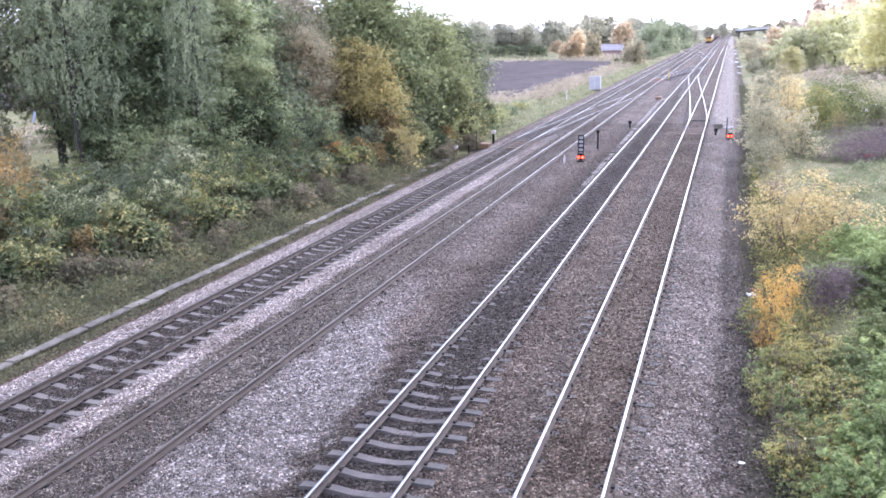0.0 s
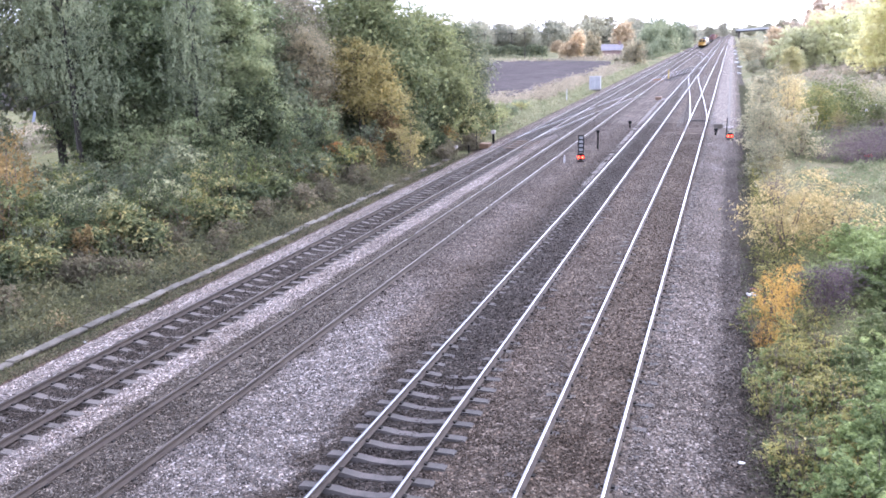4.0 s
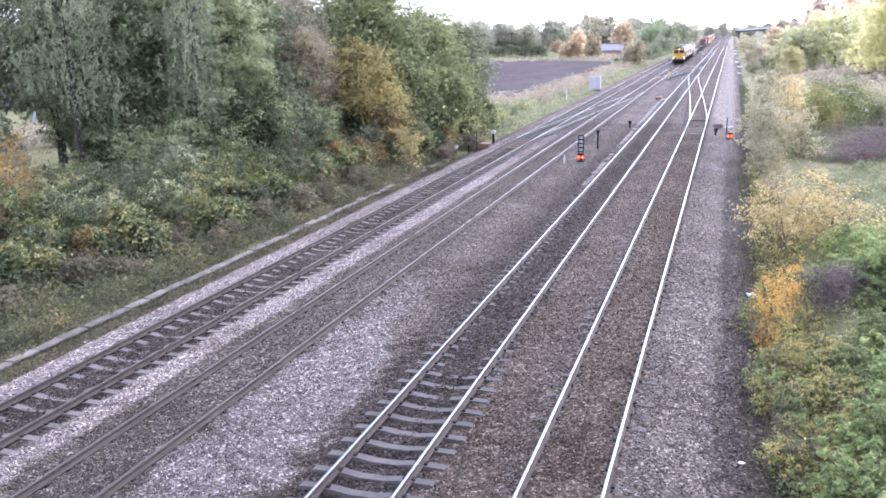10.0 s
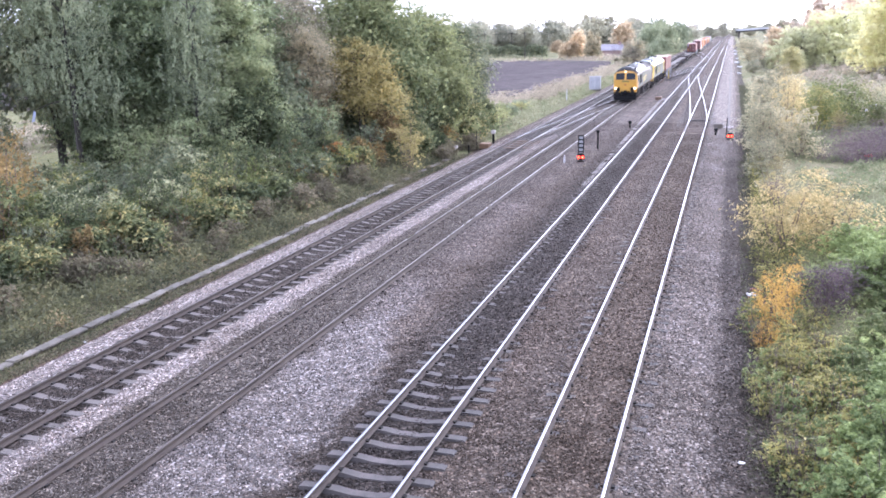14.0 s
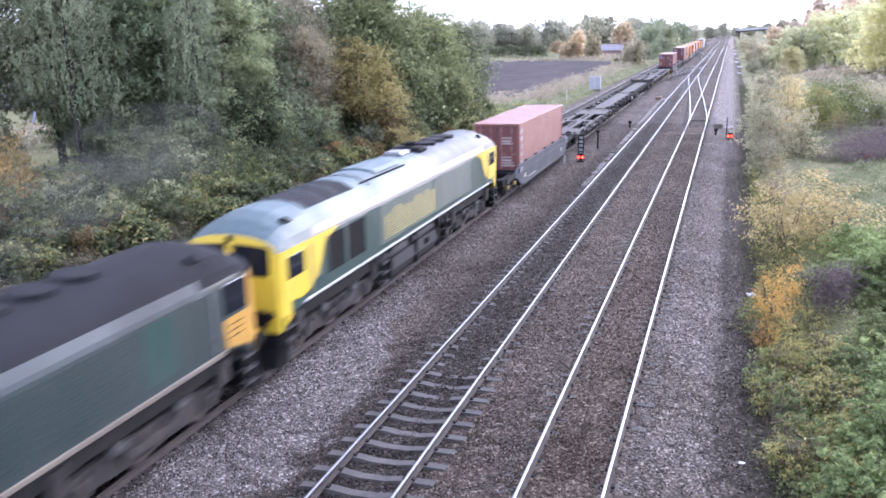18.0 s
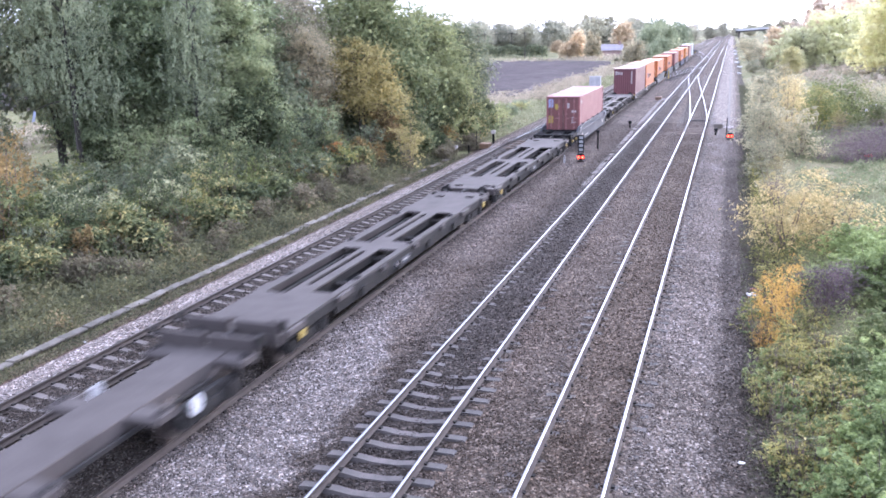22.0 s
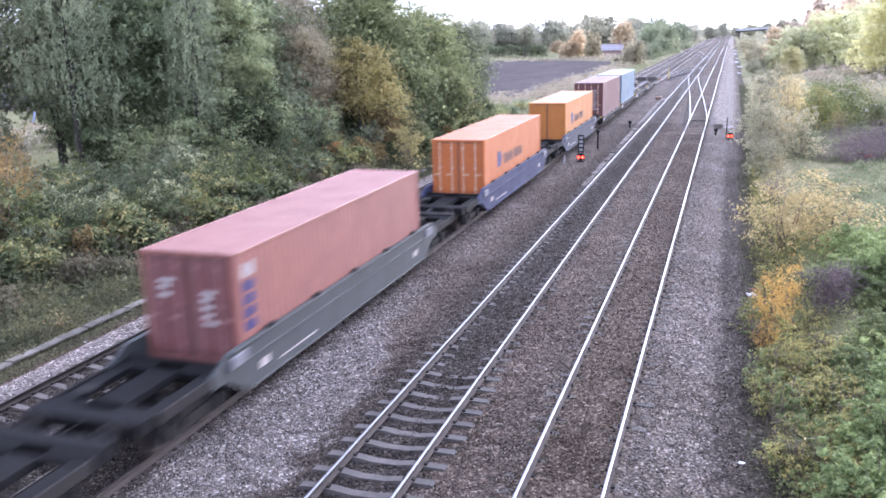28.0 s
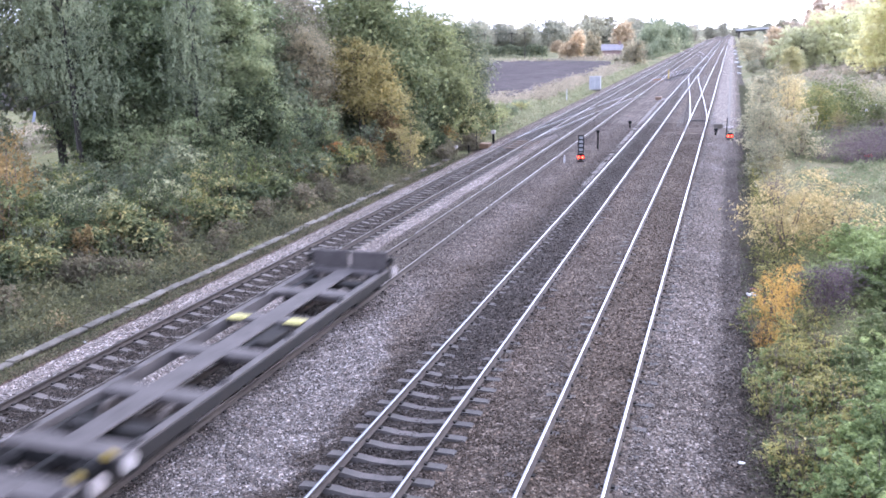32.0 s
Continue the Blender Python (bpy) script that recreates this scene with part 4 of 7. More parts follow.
    plant(sal, [(-23.9, 25.2, 0, 0.8, 0.8), (-22.6, 40.2, 70, 0.8, 0.8), (-21.7, 38.0, 160, 0.6, 0.8)], [], banks)
    plant(cop, [(-28.6, 28.4, 40, 1.1, 1.3), (-29.6, 30.4, 100, 1.1, 1.3), (-37.6, 35.2, 70, 1.3, 1.4), (-39.2, 36.4, 160, 1.3, 1.4), (-25.9, 24.6, 0, 1.15, 1.35), (-27.0, 26.2, 60, 1.3, 1.6), (-25.9, 31.9, 240, 0.6, 0.9), (-24.3, 50.5, 90, 1.0, 1.5), (-27.5, 33.5, 200, 0.7, 0.8)], [], banks)
    upright = make_shoots("maple_sapling", 179, 3.9, 1.9, 15, L_AMBER, 2400, 0.085, "upright amber maple sapling at the foot of the trees", lean=0.7, bare=0.08)
    plant(upright, [(-19.2, 51.8, 0, 1.0, 1.0), (-24.9, 27.6, 80, 0.6, 0.7)], [], banks)
    rs = random.Random(71)
    for proto, n, deep_in, s0, s1 in ((hz, 40, 3.8, 0.65, 1.1), (hy, 24, 2.4, 0.45, 0.85), (thn, 36, 4.2, 0.6, 1.1)):
        spots = []
        for k in range(n):
            y = 25 + 24 * ((k + rs.random()) / n) ** 1.15
            spots.append((band(y) - 0.5 - deep_in * rs.random(), y, rs.uniform(0, 360), rs.uniform(s0, s1), rs.uniform(0.8, 1.2)))
        plant(proto, spots, [], banks)
    back = []
    for k in range(44):
        y = 29.5 + 15 * rs.random()
        back.append((-25.5 - (y - 29.5) * 0.12 - 7.5 * rs.random(), y, rs.uniform(0, 360), rs.uniform(0.7, 1.05), rs.uniform(0.75, 1.1)))
    plant(copy_thing(thn, pose(-30.0, 33.0, 0)), back[:20], [], banks)
    plant(copy_thing(hz, pose(-30.0, 34.0, 0)), back[20:34], [], banks)
    plant(copy_thing(hy, pose(-30.0, 35.0, 0)), back[34:], [], banks)
    cop2 = make_shoots("hazel_coppice", 177, 5.2, 3.6, 18, L_SYCAMORE, 5200, 0.10, "tall green hazel coppice under the trees", lean=0.55, bare=0.1)
    plant(cop2, [(-30.2, 39.4, 0, 0.85, 0.9), (-33.4, 41.2, 45, 1.0, 1.15), (-31.9, 41.6, 190, 1.0, 1.2), (-35.6, 42.6, 110, 1.1, 1.15), (-28.2, 41.2, 60, 0.9, 1.0), (-26.9, 43.8, 130, 0.95, 1.0), (-25.4, 46.4, 200, 0.9, 1.0), (-24.2, 49.4, 20, 0.9, 1.0), (-31.8, 41.6, 90, 0.8, 1.0), (-23.4, 58.6, 150, 0.8, 0.9), (-22.4, 61.6, 40, 0.8, 0.9)], [], banks)
    cop3 = make_shoots("elder_thicket", 178, 4.0, 3.4, 16, L_DEEP, 4200, 0.095, "dark green elder thicket under the trees", lean=0.5, bare=0.08)
    plant(cop3, [(-34.6, 36.6, 0, 0.7, 0.7), (-38.0, 36.0, 70, 0.9, 1.0), (-39.8, 38.6, 140, 1.0, 1.1), (-32.6, 38.2, 210, 0.75, 0.8), (-29.0, 44.0, 30, 1.0, 1.1), (-27.4, 47.4, 100, 1.0, 1.2), (-22.3, 52.6, 160, 0.8, 1.0), (-41.5, 41.0, 60, 1.0, 1.2)], [], banks)
    far_edge = make_shoots("thorn_bush", 176, 2.8, 2.6, 14, L_GREEN, 2000, 0.11, "green thorn shoots where the trees end")
    plant(far_edge, [(-20.9, 59.0, 0, 0.9, 1.0), (-20.3, 62.5, 90, 1.0, 1.1), (-19.9, 66.0, 40, 1.0, 1.1), (-19.8, 70.0, 150, 1.1, 1.1), (-20.2, 74.0, 200, 1.0, 1.0), (-21.0, 78.5, 20, 1.0, 0.8), (-21.5, 83.0, 70, 0.9, 0.7), (-20.6, 77.0, 120, 0.9, 0.9), (-22.6, 80.5, 80, 1.1, 0.9), (-20.9, 82.0, 160, 0.8, 0.7), (-22.4, 88.0, 30, 0.9, 0.6), (-21.4, 93.0, 210, 0.8, 0.6), (-23.4, 76.0, 300, 1.1, 1.0)], [], banks)
    # east side
    bram = make_shrub("bramble_thicket", 81, 1.7, 3.2, L_BRAMBLE, 17000, 0.047, "dense light green bramble thicket beside the cess", 15, droop=0.3, clumps=30, spread=0.12)
    plant(bram, [(3.0, 14.6, 0, 0.85, 1.0), (4.4, 13.8, 50, 1.0, 1.15), (3.5, 17.2, 100, 0.9, 0.95), (5.2, 16.6, 160, 1.1, 1.0), (4.6, 20.2, 210, 0.95, 0.8), (6.6, 20.0, 20, 1.1, 0.85), (5.6, 23.6, 70, 1.0, 0.75), (7.6, 24.0, 140, 1.1, 0.8), (4.8, 30.6, 80, 0.95, 0.85), (6.4, 31.2, 10, 1.0, 0.85), (8.4, 31.0, 200, 1.1, 0.8), (5.0, 34.0, 260, 0.9, 0.8), (7.0, 34.6, 300, 0.95, 0.8), (6.6, 27.4, 33, 1.0, 0.7), (2.6, 12.6, 80, 0.9, 0.9), (5.8, 13.6, 20, 1.1, 1.1), (8.4, 20.4, 60, 1.2, 0.9), (9.6, 27.4, 15, 1.2, 0.8)], [], east)
    briar = make_shrub("bramble_thicket", 181, 1.2, 2.6, L_BRIAR, 12000, 0.04, "low dark green bramble thicket behind the weeds", 10, droop=0.3, clumps=26, spread=0.15)
    plant(briar, [(3.5, 20.6, 0, 0.75, 0.8), (3.4, 22.8, 60, 0.7, 0.8), (4.6, 25.2, 120, 0.9, 0.8), (3.4, 30.4, 180, 0.8, 0.8), (5.2, 28.2, 250, 0.9, 0.8), (7.6, 28.8, 20, 1.0, 0.8), (4.6, 22.0, 200, 0.8, 0.8)], [], east)
    gold = make_shrub("golden_birch_sapling", 82, 2.7, 1.7, L_GOLD, 1700, 0.042, "slim sapling with golden-yellow autumn leaves", 8, clumps=12, spread=0.24)
    plant(gold, [(1.45, 25.0, 0, 0.62, 1.2), (1.95, 27.0, 130, 0.6, 1.2), (1.3, 23.8, 220, 0.42, 0.8)], [], east)
    yel = make_shrub("pale_sallow", 83, 2.7, 3.6, L_STRAW, 4000, 0.048, "pale yellow sallow bush beside the cess", 10, clumps=16, spread=0.17)
    plant(yel, [(2.3, 35.8, 0, 1.15, 0.95), (4.2, 37.5, 140, 1.15, 0.85)], [], east)
    weeds = [make_shoots("olive_weeds", 184, 1.35, 1.3, 15, L_WEED, 800, 0.066, "straggling olive-yellow weeds at the edge of the ballast", "weed", 0.4, 0.1),
             make_shoots("olive_weeds", 185, 1.1, 1.2, 13, L_BRIAR, 650, 0.062, "straggling dark green weeds at the edge of the ballast", "weed", 0.4, 0.1),
             make_shoots("dry_weeds", 186, 1.3, 1.0, 14, L_HEATH, 500, 0.04, "dry brown weed stalks at the edge of the ballast", "weed", 0.5, 0.1),
             make_shoots("olive_weeds", 187, 1.2, 1.1, 12, L_AMBER, 500, 0.06, "weeds turning amber at the edge of the ballast", "weed", 0.4, 0.1)]
    rv = random.Random(23)
    for proto, n, far_in in zip(weeds, (34, 28, 13, 9), (2.2, 1.8, 2.0, 1.4)):
        spots = []
        for k in range(n):
            y = 14.6 + 12.2 * (k + rv.random()) / n
            spots.append((1.0 + 0.09 * max(0.0, 20.5 - y) + far_in * rv.random() ** 1.3, y, rv.uniform(0, 360), rv.uniform(0.5, 0.95), rv.uniform(0.6, 1.0)))
        plant(proto, spots, [], east)
    plant(weeds[0], [(1.45, 30.8, 200, 0.7, 0.9), (1.5, 33.2, 90, 0.7, 0.9), (1.4, 28.9, 10, 0.6, 0.8), (1.6, 41.0, 33, 0.8, 0.9)], [True], east)
    mauve = make_shrub("dead_willowherb", 85, 2.1, 1.7, L_MAUVE, 1900, 0.04, "clump of dead mauve-brown willowherb stalks", 6, "weed")
    plant(mauve, [(3.0, 27.2, 0, 0.9, 0.9), (3.7, 28.9, 70, 0.8, 0.75), (6.0, 29.0, 130, 0.6, 0.6), (2.4, 45.0, 20, 0.7, 0.9)], [], east)
    sage = make_shrub("grey_willow", 86, 5.4, 4.0, L_SAGE, 4800, 0.078, "grey-green willow scrub thinning in autumn", 11, droop=0.35, clumps=13, spread=0.24)
    plant(sage, [(2.3, 47.0, 0, 0.42, 0.7), (2.2, 53.0, 60, 0.6, 0.8), (2.6, 60.5, 120, 0.8, 1.0), (2.4, 68.0, 170, 0.85, 1.05), (3.0, 78.0, 220, 0.9, 1.1), (4.6, 62.5, 30, 0.75, 0.85), (3.2, 92.0, 44, 0.85, 0.75), (5.2, 100.0, 99, 0.9, 0.65), (12.6, 88.0, 200, 0.9, 0.75), (4.2, 115.0, 9, 0.9, 0.55), (7.6, 120.0, 70, 0.9, 0.55)] + [(4.2 + 2.1 * (k % 3), 128 + 15 * k + 0.6 * k * k, 47 * k, 0.8 + 0.06 * k, 0.5) for k in range(13)], [], east)
    ysap = make_shrub("yellow_birch", 87, 5.4, 2.2, L_STRAW, 3000, 0.045, "young birch with straw-yellow leaves in the scrub", 10, clumps=12, spread=0.26)
    plant(ysap, [(3.9, 66.0, 0, 1.1, 1.0), (3.0, 62.0, 200, 0.7, 0.8), (2.7, 49.5, 60, 0.5, 0.75), (4.8, 74.0, 130, 0.9, 0.95), (8.6, 77.0, 20, 0.6, 0.6)], [], east)
    thorn = make_shrub("meadow_thorn", 89, 3.6, 4.4, L_YELLOW, 5200, 0.07, "rounded green thorn bush flecked with yellow in the meadow", 8)
    plant(thorn, [(6.9, 79.0, 80, 0.9, 1.05), (9.6, 82.0, 140, 1.0, 1.05), (8.4, 89.0, 10, 1.0, 0.9), (12.4, 84.0, 10, 0.8, 0.7), (5.4, 66.0, 10, 0.5, 0.7)], [], east)
    heath = make_shrub("dark_heath", 88, 0.9, 4.0, L_MAUVE, 3600, 0.05, "low dark brown heathy scrub in the meadow", 8)
    plant(heath, [(7.6, 61.0, 0, 0.9, 0.9), (9.6, 63.0, 80, 1.0, 0.9), (9.0, 69.0, 160, 1.1, 0.8), (11.8, 68.0, 220, 1.2, 0.8), (12.6, 74.0, 80, 1.2, 0.9)], [], east)
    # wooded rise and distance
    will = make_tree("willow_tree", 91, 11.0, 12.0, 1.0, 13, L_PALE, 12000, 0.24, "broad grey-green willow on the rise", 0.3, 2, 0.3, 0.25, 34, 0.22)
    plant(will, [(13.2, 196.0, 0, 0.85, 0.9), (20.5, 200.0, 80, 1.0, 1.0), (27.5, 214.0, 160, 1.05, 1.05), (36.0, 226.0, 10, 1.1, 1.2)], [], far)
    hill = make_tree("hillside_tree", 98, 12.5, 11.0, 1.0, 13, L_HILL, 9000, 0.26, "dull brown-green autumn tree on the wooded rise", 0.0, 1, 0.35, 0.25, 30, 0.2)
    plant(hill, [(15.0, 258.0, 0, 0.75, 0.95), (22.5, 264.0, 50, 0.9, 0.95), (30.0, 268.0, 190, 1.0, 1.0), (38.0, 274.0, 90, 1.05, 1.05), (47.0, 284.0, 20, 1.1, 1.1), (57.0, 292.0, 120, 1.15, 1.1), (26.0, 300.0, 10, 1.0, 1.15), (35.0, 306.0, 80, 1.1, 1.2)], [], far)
    gtree = make_tree("golden_tree", 92, 13.5, 9.5, 0.8, 13, L_LEMON, 12000, 0.22, "tall tree with yellow-green autumn crown", 0.0, 1, 0.4, 0.25, 34, 0.22)
    plant(gtree, [(24.8, 164.0, 0, 0.95, 0.98), (31.0, 172.0, 100, 1.1, 1.1), (10.6, 178.0, 150, 0.42, 0.8), (37.0, 180.0, 60, 1.2, 1.2)], [], far)
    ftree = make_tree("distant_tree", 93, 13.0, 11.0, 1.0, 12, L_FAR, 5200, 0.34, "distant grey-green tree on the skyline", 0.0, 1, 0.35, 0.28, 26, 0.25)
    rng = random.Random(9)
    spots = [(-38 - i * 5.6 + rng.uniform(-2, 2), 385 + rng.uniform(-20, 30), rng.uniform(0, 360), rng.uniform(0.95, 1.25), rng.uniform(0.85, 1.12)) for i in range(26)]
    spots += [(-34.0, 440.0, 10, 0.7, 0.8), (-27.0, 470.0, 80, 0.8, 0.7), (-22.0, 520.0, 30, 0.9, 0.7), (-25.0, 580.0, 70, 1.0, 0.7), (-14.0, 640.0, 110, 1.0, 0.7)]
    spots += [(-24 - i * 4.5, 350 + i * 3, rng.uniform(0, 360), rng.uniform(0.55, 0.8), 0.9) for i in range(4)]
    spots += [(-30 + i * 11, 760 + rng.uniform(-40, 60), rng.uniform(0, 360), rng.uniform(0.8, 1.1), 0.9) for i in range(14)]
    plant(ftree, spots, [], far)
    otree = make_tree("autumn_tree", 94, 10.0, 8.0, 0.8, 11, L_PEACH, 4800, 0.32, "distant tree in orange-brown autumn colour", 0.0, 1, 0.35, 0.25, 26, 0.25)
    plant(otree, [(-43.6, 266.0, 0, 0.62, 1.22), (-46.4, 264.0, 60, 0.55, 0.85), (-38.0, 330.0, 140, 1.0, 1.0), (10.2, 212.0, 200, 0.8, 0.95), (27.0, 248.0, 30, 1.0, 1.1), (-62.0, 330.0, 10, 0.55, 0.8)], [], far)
    lbush = make_shrub("lineside_bush", 95, 4.2, 5.0, L_BIRCH, 3600, 0.16, "rounded green bush beside the far line", 8)
    plant(lbush, [(-22.6, 250.0, 50, 0.9, 0.9), (-21.6, 268.0, 200, 1.0, 1.0), (-21.5, 292.0, 120, 1.2, 1.1), (-25.5, 300.0, 66, 1.5, 1.5), (-22.5, 325.0, 20, 1.6, 1.6), (-27.5, 345.0, 80, 1.8, 1.7), (-21.0, 360.0, 140, 1.6, 1.5), (-22.0, 400.0, 10, 1.7, 1.6), (-21.6, 88.0, 20, 0.36, 0.6), (-22.4, 96.0, 60, 0.4, 0.5), (-22.9, 80.0, 140, 0.5, 0.6)], [], far)
    bbush = make_shrub("lineside_bush", 96, 4.6, 4.6, L_OLIVE, 3600, 0.15, "rounded olive-brown bush beside the far line", 8)
    plant(bbush, [(-21.6, 216.0, 0, 1.1, 1.1), (-23.6, 222.0, 80, 1.0, 0.9), (-27.0, 226.0, 140, 0.5, 0.6)], [], far)
    ytree = make_tree("weeping_tree", 97, 9.5, 6.0, 0.5, 10, L_OLIVE, 4200, 0.28, "olive-yellow weeping tree at the far edge of the field", 0.5, 1, 0.35, 0.2, 26, 0.25)
    plant(ytree, [(-38.6, 262.0, 0, 0.85, 1.0), (12.0, 232.0, 60, 1.0, 1.0)], [], far)


planting()


def scatter_plants(name, label, leaf, regions, size, seed, upright=0.5):
    """Uncountable low growth: leaves and blades over stretches (x0, x1, y0, y1, count, height)."""
    rng = np.random.default_rng(seed)
    Ps, Ns = [], []
    for x0, x1, y0, y1, n, h in regions:
        k = max(12, n // 40)
        cx, cy, ch = rng.uniform(x0, x1, k), rng.uniform(y0, y1, k), h * (0.2 + 1.1 * rng.random(k) ** 2)
        i = rng.integers(0, k, n)
        x = cx[i] + rng.normal(0, 0.28, n)
        y = cy[i] + rng.normal(0, 0.40, n)
        x = np.where((x < x0) | (x > x1), rng.uniform(x0, x1, n), x)
        z = np.array([stand_z(a, b) for a, b in zip(x, y)]) + rng.random(n) ** 1.4 * ch[i]
        Ps.append(np.stack([x, y, z], 1))
        nn = rng.normal(size=(n, 3))
        nn[:, 2] = np.abs(nn[:, 2]) * (1 - upright) + 0.25
        Ns.append(nn)
    q, F = leaf_quads(np.concatenate(Ps), np.concatenate(Ns), size, rng)
    tagged(new(name, fast_mesh(name, q, F, leaf)), label, "undergrowth", kind="stuff")


scatter_plants("bank_undergrowth", "tangled brown and green undergrowth on the railway bank", L_HERB,
               [(-24.5, -18.7, 14, 26, 24000, 0.85), (-25.5, -18.7, 26, 36, 22000, 0.9), (-24.0, -18.7, 36, 56, 20000, 0.9), (-22.5, -18.6, 56, 80, 9000, 0.7), (-32, -25.5, 18, 44, 16000, 0.9)], 0.075, 5)
scatter_plants("verge_weeds", "sparse weeds and dead grass between trough and ballast", L_HERB, [(-18.15, -17.35, 12, 60, 8000, 0.2), (-19.2, -18.5, 12, 60, 6500, 0.4), (-18.6, -18.1, 24, 56, 1500, 0.12)], 0.05, 6)
scatter_plants("lineside_grass", "pale lineside grass beyond the trees", L_GRASS, [(-23.5, -17.9, 66, 104, 16000, 0.5), (-21.6, -18.0, 104, 150, 9000, 0.5), (-21.2, -18.0, 150, 215, 7000, 0.6)], 0.12, 7)
scatter_plants("dead_grass", "tall pale dead grass along the ploughed field", L_TAN, [(-29, -22.6, 74, 108, 11000, 0.9), (-25.4, -21.2, 108, 150, 9000, 1.0), (-25.5, -21.0, 150, 210, 6000, 1.1), (-60, -27, 236, 258, 5000, 0.9), (-70, -37, 48, 80, 9000, 0.7)], 0.14, 12)
scatter_plants("rise_grass", "pale pinkish dead grass below the wooded rise", L_TAN, [(12, 40, 120, 195, 12000, 1.0), (-44, -27, 240, 284, 5000, 0.9)], 0.26, 18)
scatter_plants("tall_weeds", "straggling yellow-green weeds beside the cess", L_WEED, [(1.5, 2.9, 15, 34, 7000, 0.8), (1.3, 2.6, 34, 60, 7000, 0.8)], 0.05, 13)
scatter_plants("meadow_grass", "rough tufted meadow grass east of the line", L_GRASS, [(4, 18, 38, 62, 12000, 0.5), (1.6, 12, 60, 110, 9000, 0.6), (16, 40, 60, 130, 7000, 0.5)], 0.10, 8)
scatter_plants("cess_weeds", "low green weeds along the dark cess", L_HERB, [(0.7, 1.5, 13, 60, 7000, 0.16), (1.1, 2.8, 13, 70, 21000, 0.45), (1.2, 2.4, 60, 140, 16000, 0.6)], 0.034, 9)
scatter_plants("bramble_floor", "low bramble and grass below the thickets", L_BRIAR, [(2.2, 9.0, 18, 40, 26000, 0.8), (2.0, 9.0, 11, 24, 24000, 0.9)], 0.042, 10)
scatter_plants("trough_moss", "moss and dead stems over the trough lids", L_HEATH, [(-18.62, -18.1, 12, 58, 4200, 0.07), (-18.6, -18.1, 27, 56, 5200, 0.08), (-18.2, -17.4, 12, 50, 3000, 0.06)], 0.05, 16)
scatter_plants("verge_litter", "brown dead leaves and stems along the cess", L_HEATH, [(-18.4, -17.3, 12, 60, 13000, 0.08), (-19.6, -18.3, 12, 50, 7000, 0.25)], 0.045, 15)

# ---- the train: every vehicle has its front end at y = 0, at rail level, and reaches towards +y ----
def paint(name, c, rough=0.4, amount=0.3, coat=0.4):
    m = worn(name, tuple(k * 0.6 for k in c), rough, 0, tuple(0.3 * k + 0.025 for k in c), amount, 0.9, 22, 0.05)
    b = m.node_tree.nodes["Principled BSDF"]
    b.inputs["Coat Weight"].default_value, b.inputs["Coat Roughness"].default_value = coat, 0.28
    return m


P_GREEN = paint("dark_green_coachwork", (0.020, 0.044, 0.042), 0.4, 0.5, 0.18)
P_OLIVE = worn("olive_panel", (0.16, 0.13, 0.025), 0.6)
M_RUSTY = worn("brown_red_badge", (0.25, 0.10, 0.03), 0.6)
M_BOGIE = worn("dusty_bogie_steel", (0.034, 0.031, 0.030), 0.9, 0.0, (0.085, 0.075, 0.066), 0.8, 1.4, 18)
M_DUST = worn("pale_brake_dust", (0.065, 0.062, 0.061), 0.85, 0.0, (0.05, 0.044, 0.04), 0.7, 2.0, 18)
M_TANK = worn("tank_grime", (0.042, 0.041, 0.043), 0.7, 0.0, (0.035, 0.032, 0.03), 0.8, 1.0)
P_WHITE_LINE = worn("white_stripe", (0.38, 0.39, 0.41), 0.5, 0, (0.15, 0.14, 0.13), 0.5, 1.5)
P_ROOF3 = worn("sooty_teal_roof", (0.022, 0.026, 0.030), 0.5, 0, (0.05, 0.05, 0.055), 0.5, 0.8, 15, 0.1)
P_GREEN2 = paint("green_coachwork", (0.018, 0.068, 0.055), 0.35, 0.35)
P_CAB = paint("cab_yellow", (0.74, 0.39, 0.03), 0.5, 0.55)
P_CAB2 = paint("bright_yellow", (0.98, 0.72, 0.04), 0.4, 0.12)
P_ROOF = worn("sooty_roof", (0.016, 0.016, 0.019), 0.75, 0, (0.02, 0.02, 0.02), 0.6, 0.7, 15, 0.1)
P_ROOF2 = worn("teal_roof", (0.038, 0.07, 0.078), 0.42, 0, (0.05, 0.05, 0.05), 0.4, 0.6, 15, 0.1)
P_SILVER = paint("silver_cantrail", (0.17, 0.182, 0.195), 0.45, 0.5)
P_ROOF1 = worn("dusty_green_grey_roof", (0.026, 0.040, 0.046), 0.5, 0, (0.022, 0.022, 0.022), 0.6, 0.5, 15, 0.1)
P_SOLE = worn("dirty_cream_stripe", (0.15, 0.125, 0.095), 0.7, 0, (0.08, 0.07, 0.06), 0.6, 0.8)
for dull in (P_ROOF, M_TANK, M_DUST, M_BOGIE):
    dull.node_tree.nodes["Principled BSDF"].inputs["Specular IOR Level"].default_value = 0.12
P_LETTER = paint("lettering_yellow", (0.95, 0.78, 0.2), 0.5, 0.3)
P_RED = paint("red_container_paint", (0.31, 0.112, 0.086), 0.5, coat=0.12)
P_RED2 = paint("faded_red_container_paint", (0.285, 0.092, 0.092), 0.5, coat=0.12)
# Door ends: grime and the ends' own shade are both put into this red.
P_DOOR_RED = paint("grimy_shaded_maroon_paint", (0.20, 0.066, 0.062), 0.6, 0.7, coat=0.12)
P_MAROON = paint("maroon_container_paint", (0.155, 0.042, 0.05), 0.45, coat=0.12)
P_MAROON2 = paint("brown_red_container_paint", (0.155, 0.052, 0.052), 0.5, coat=0.12)
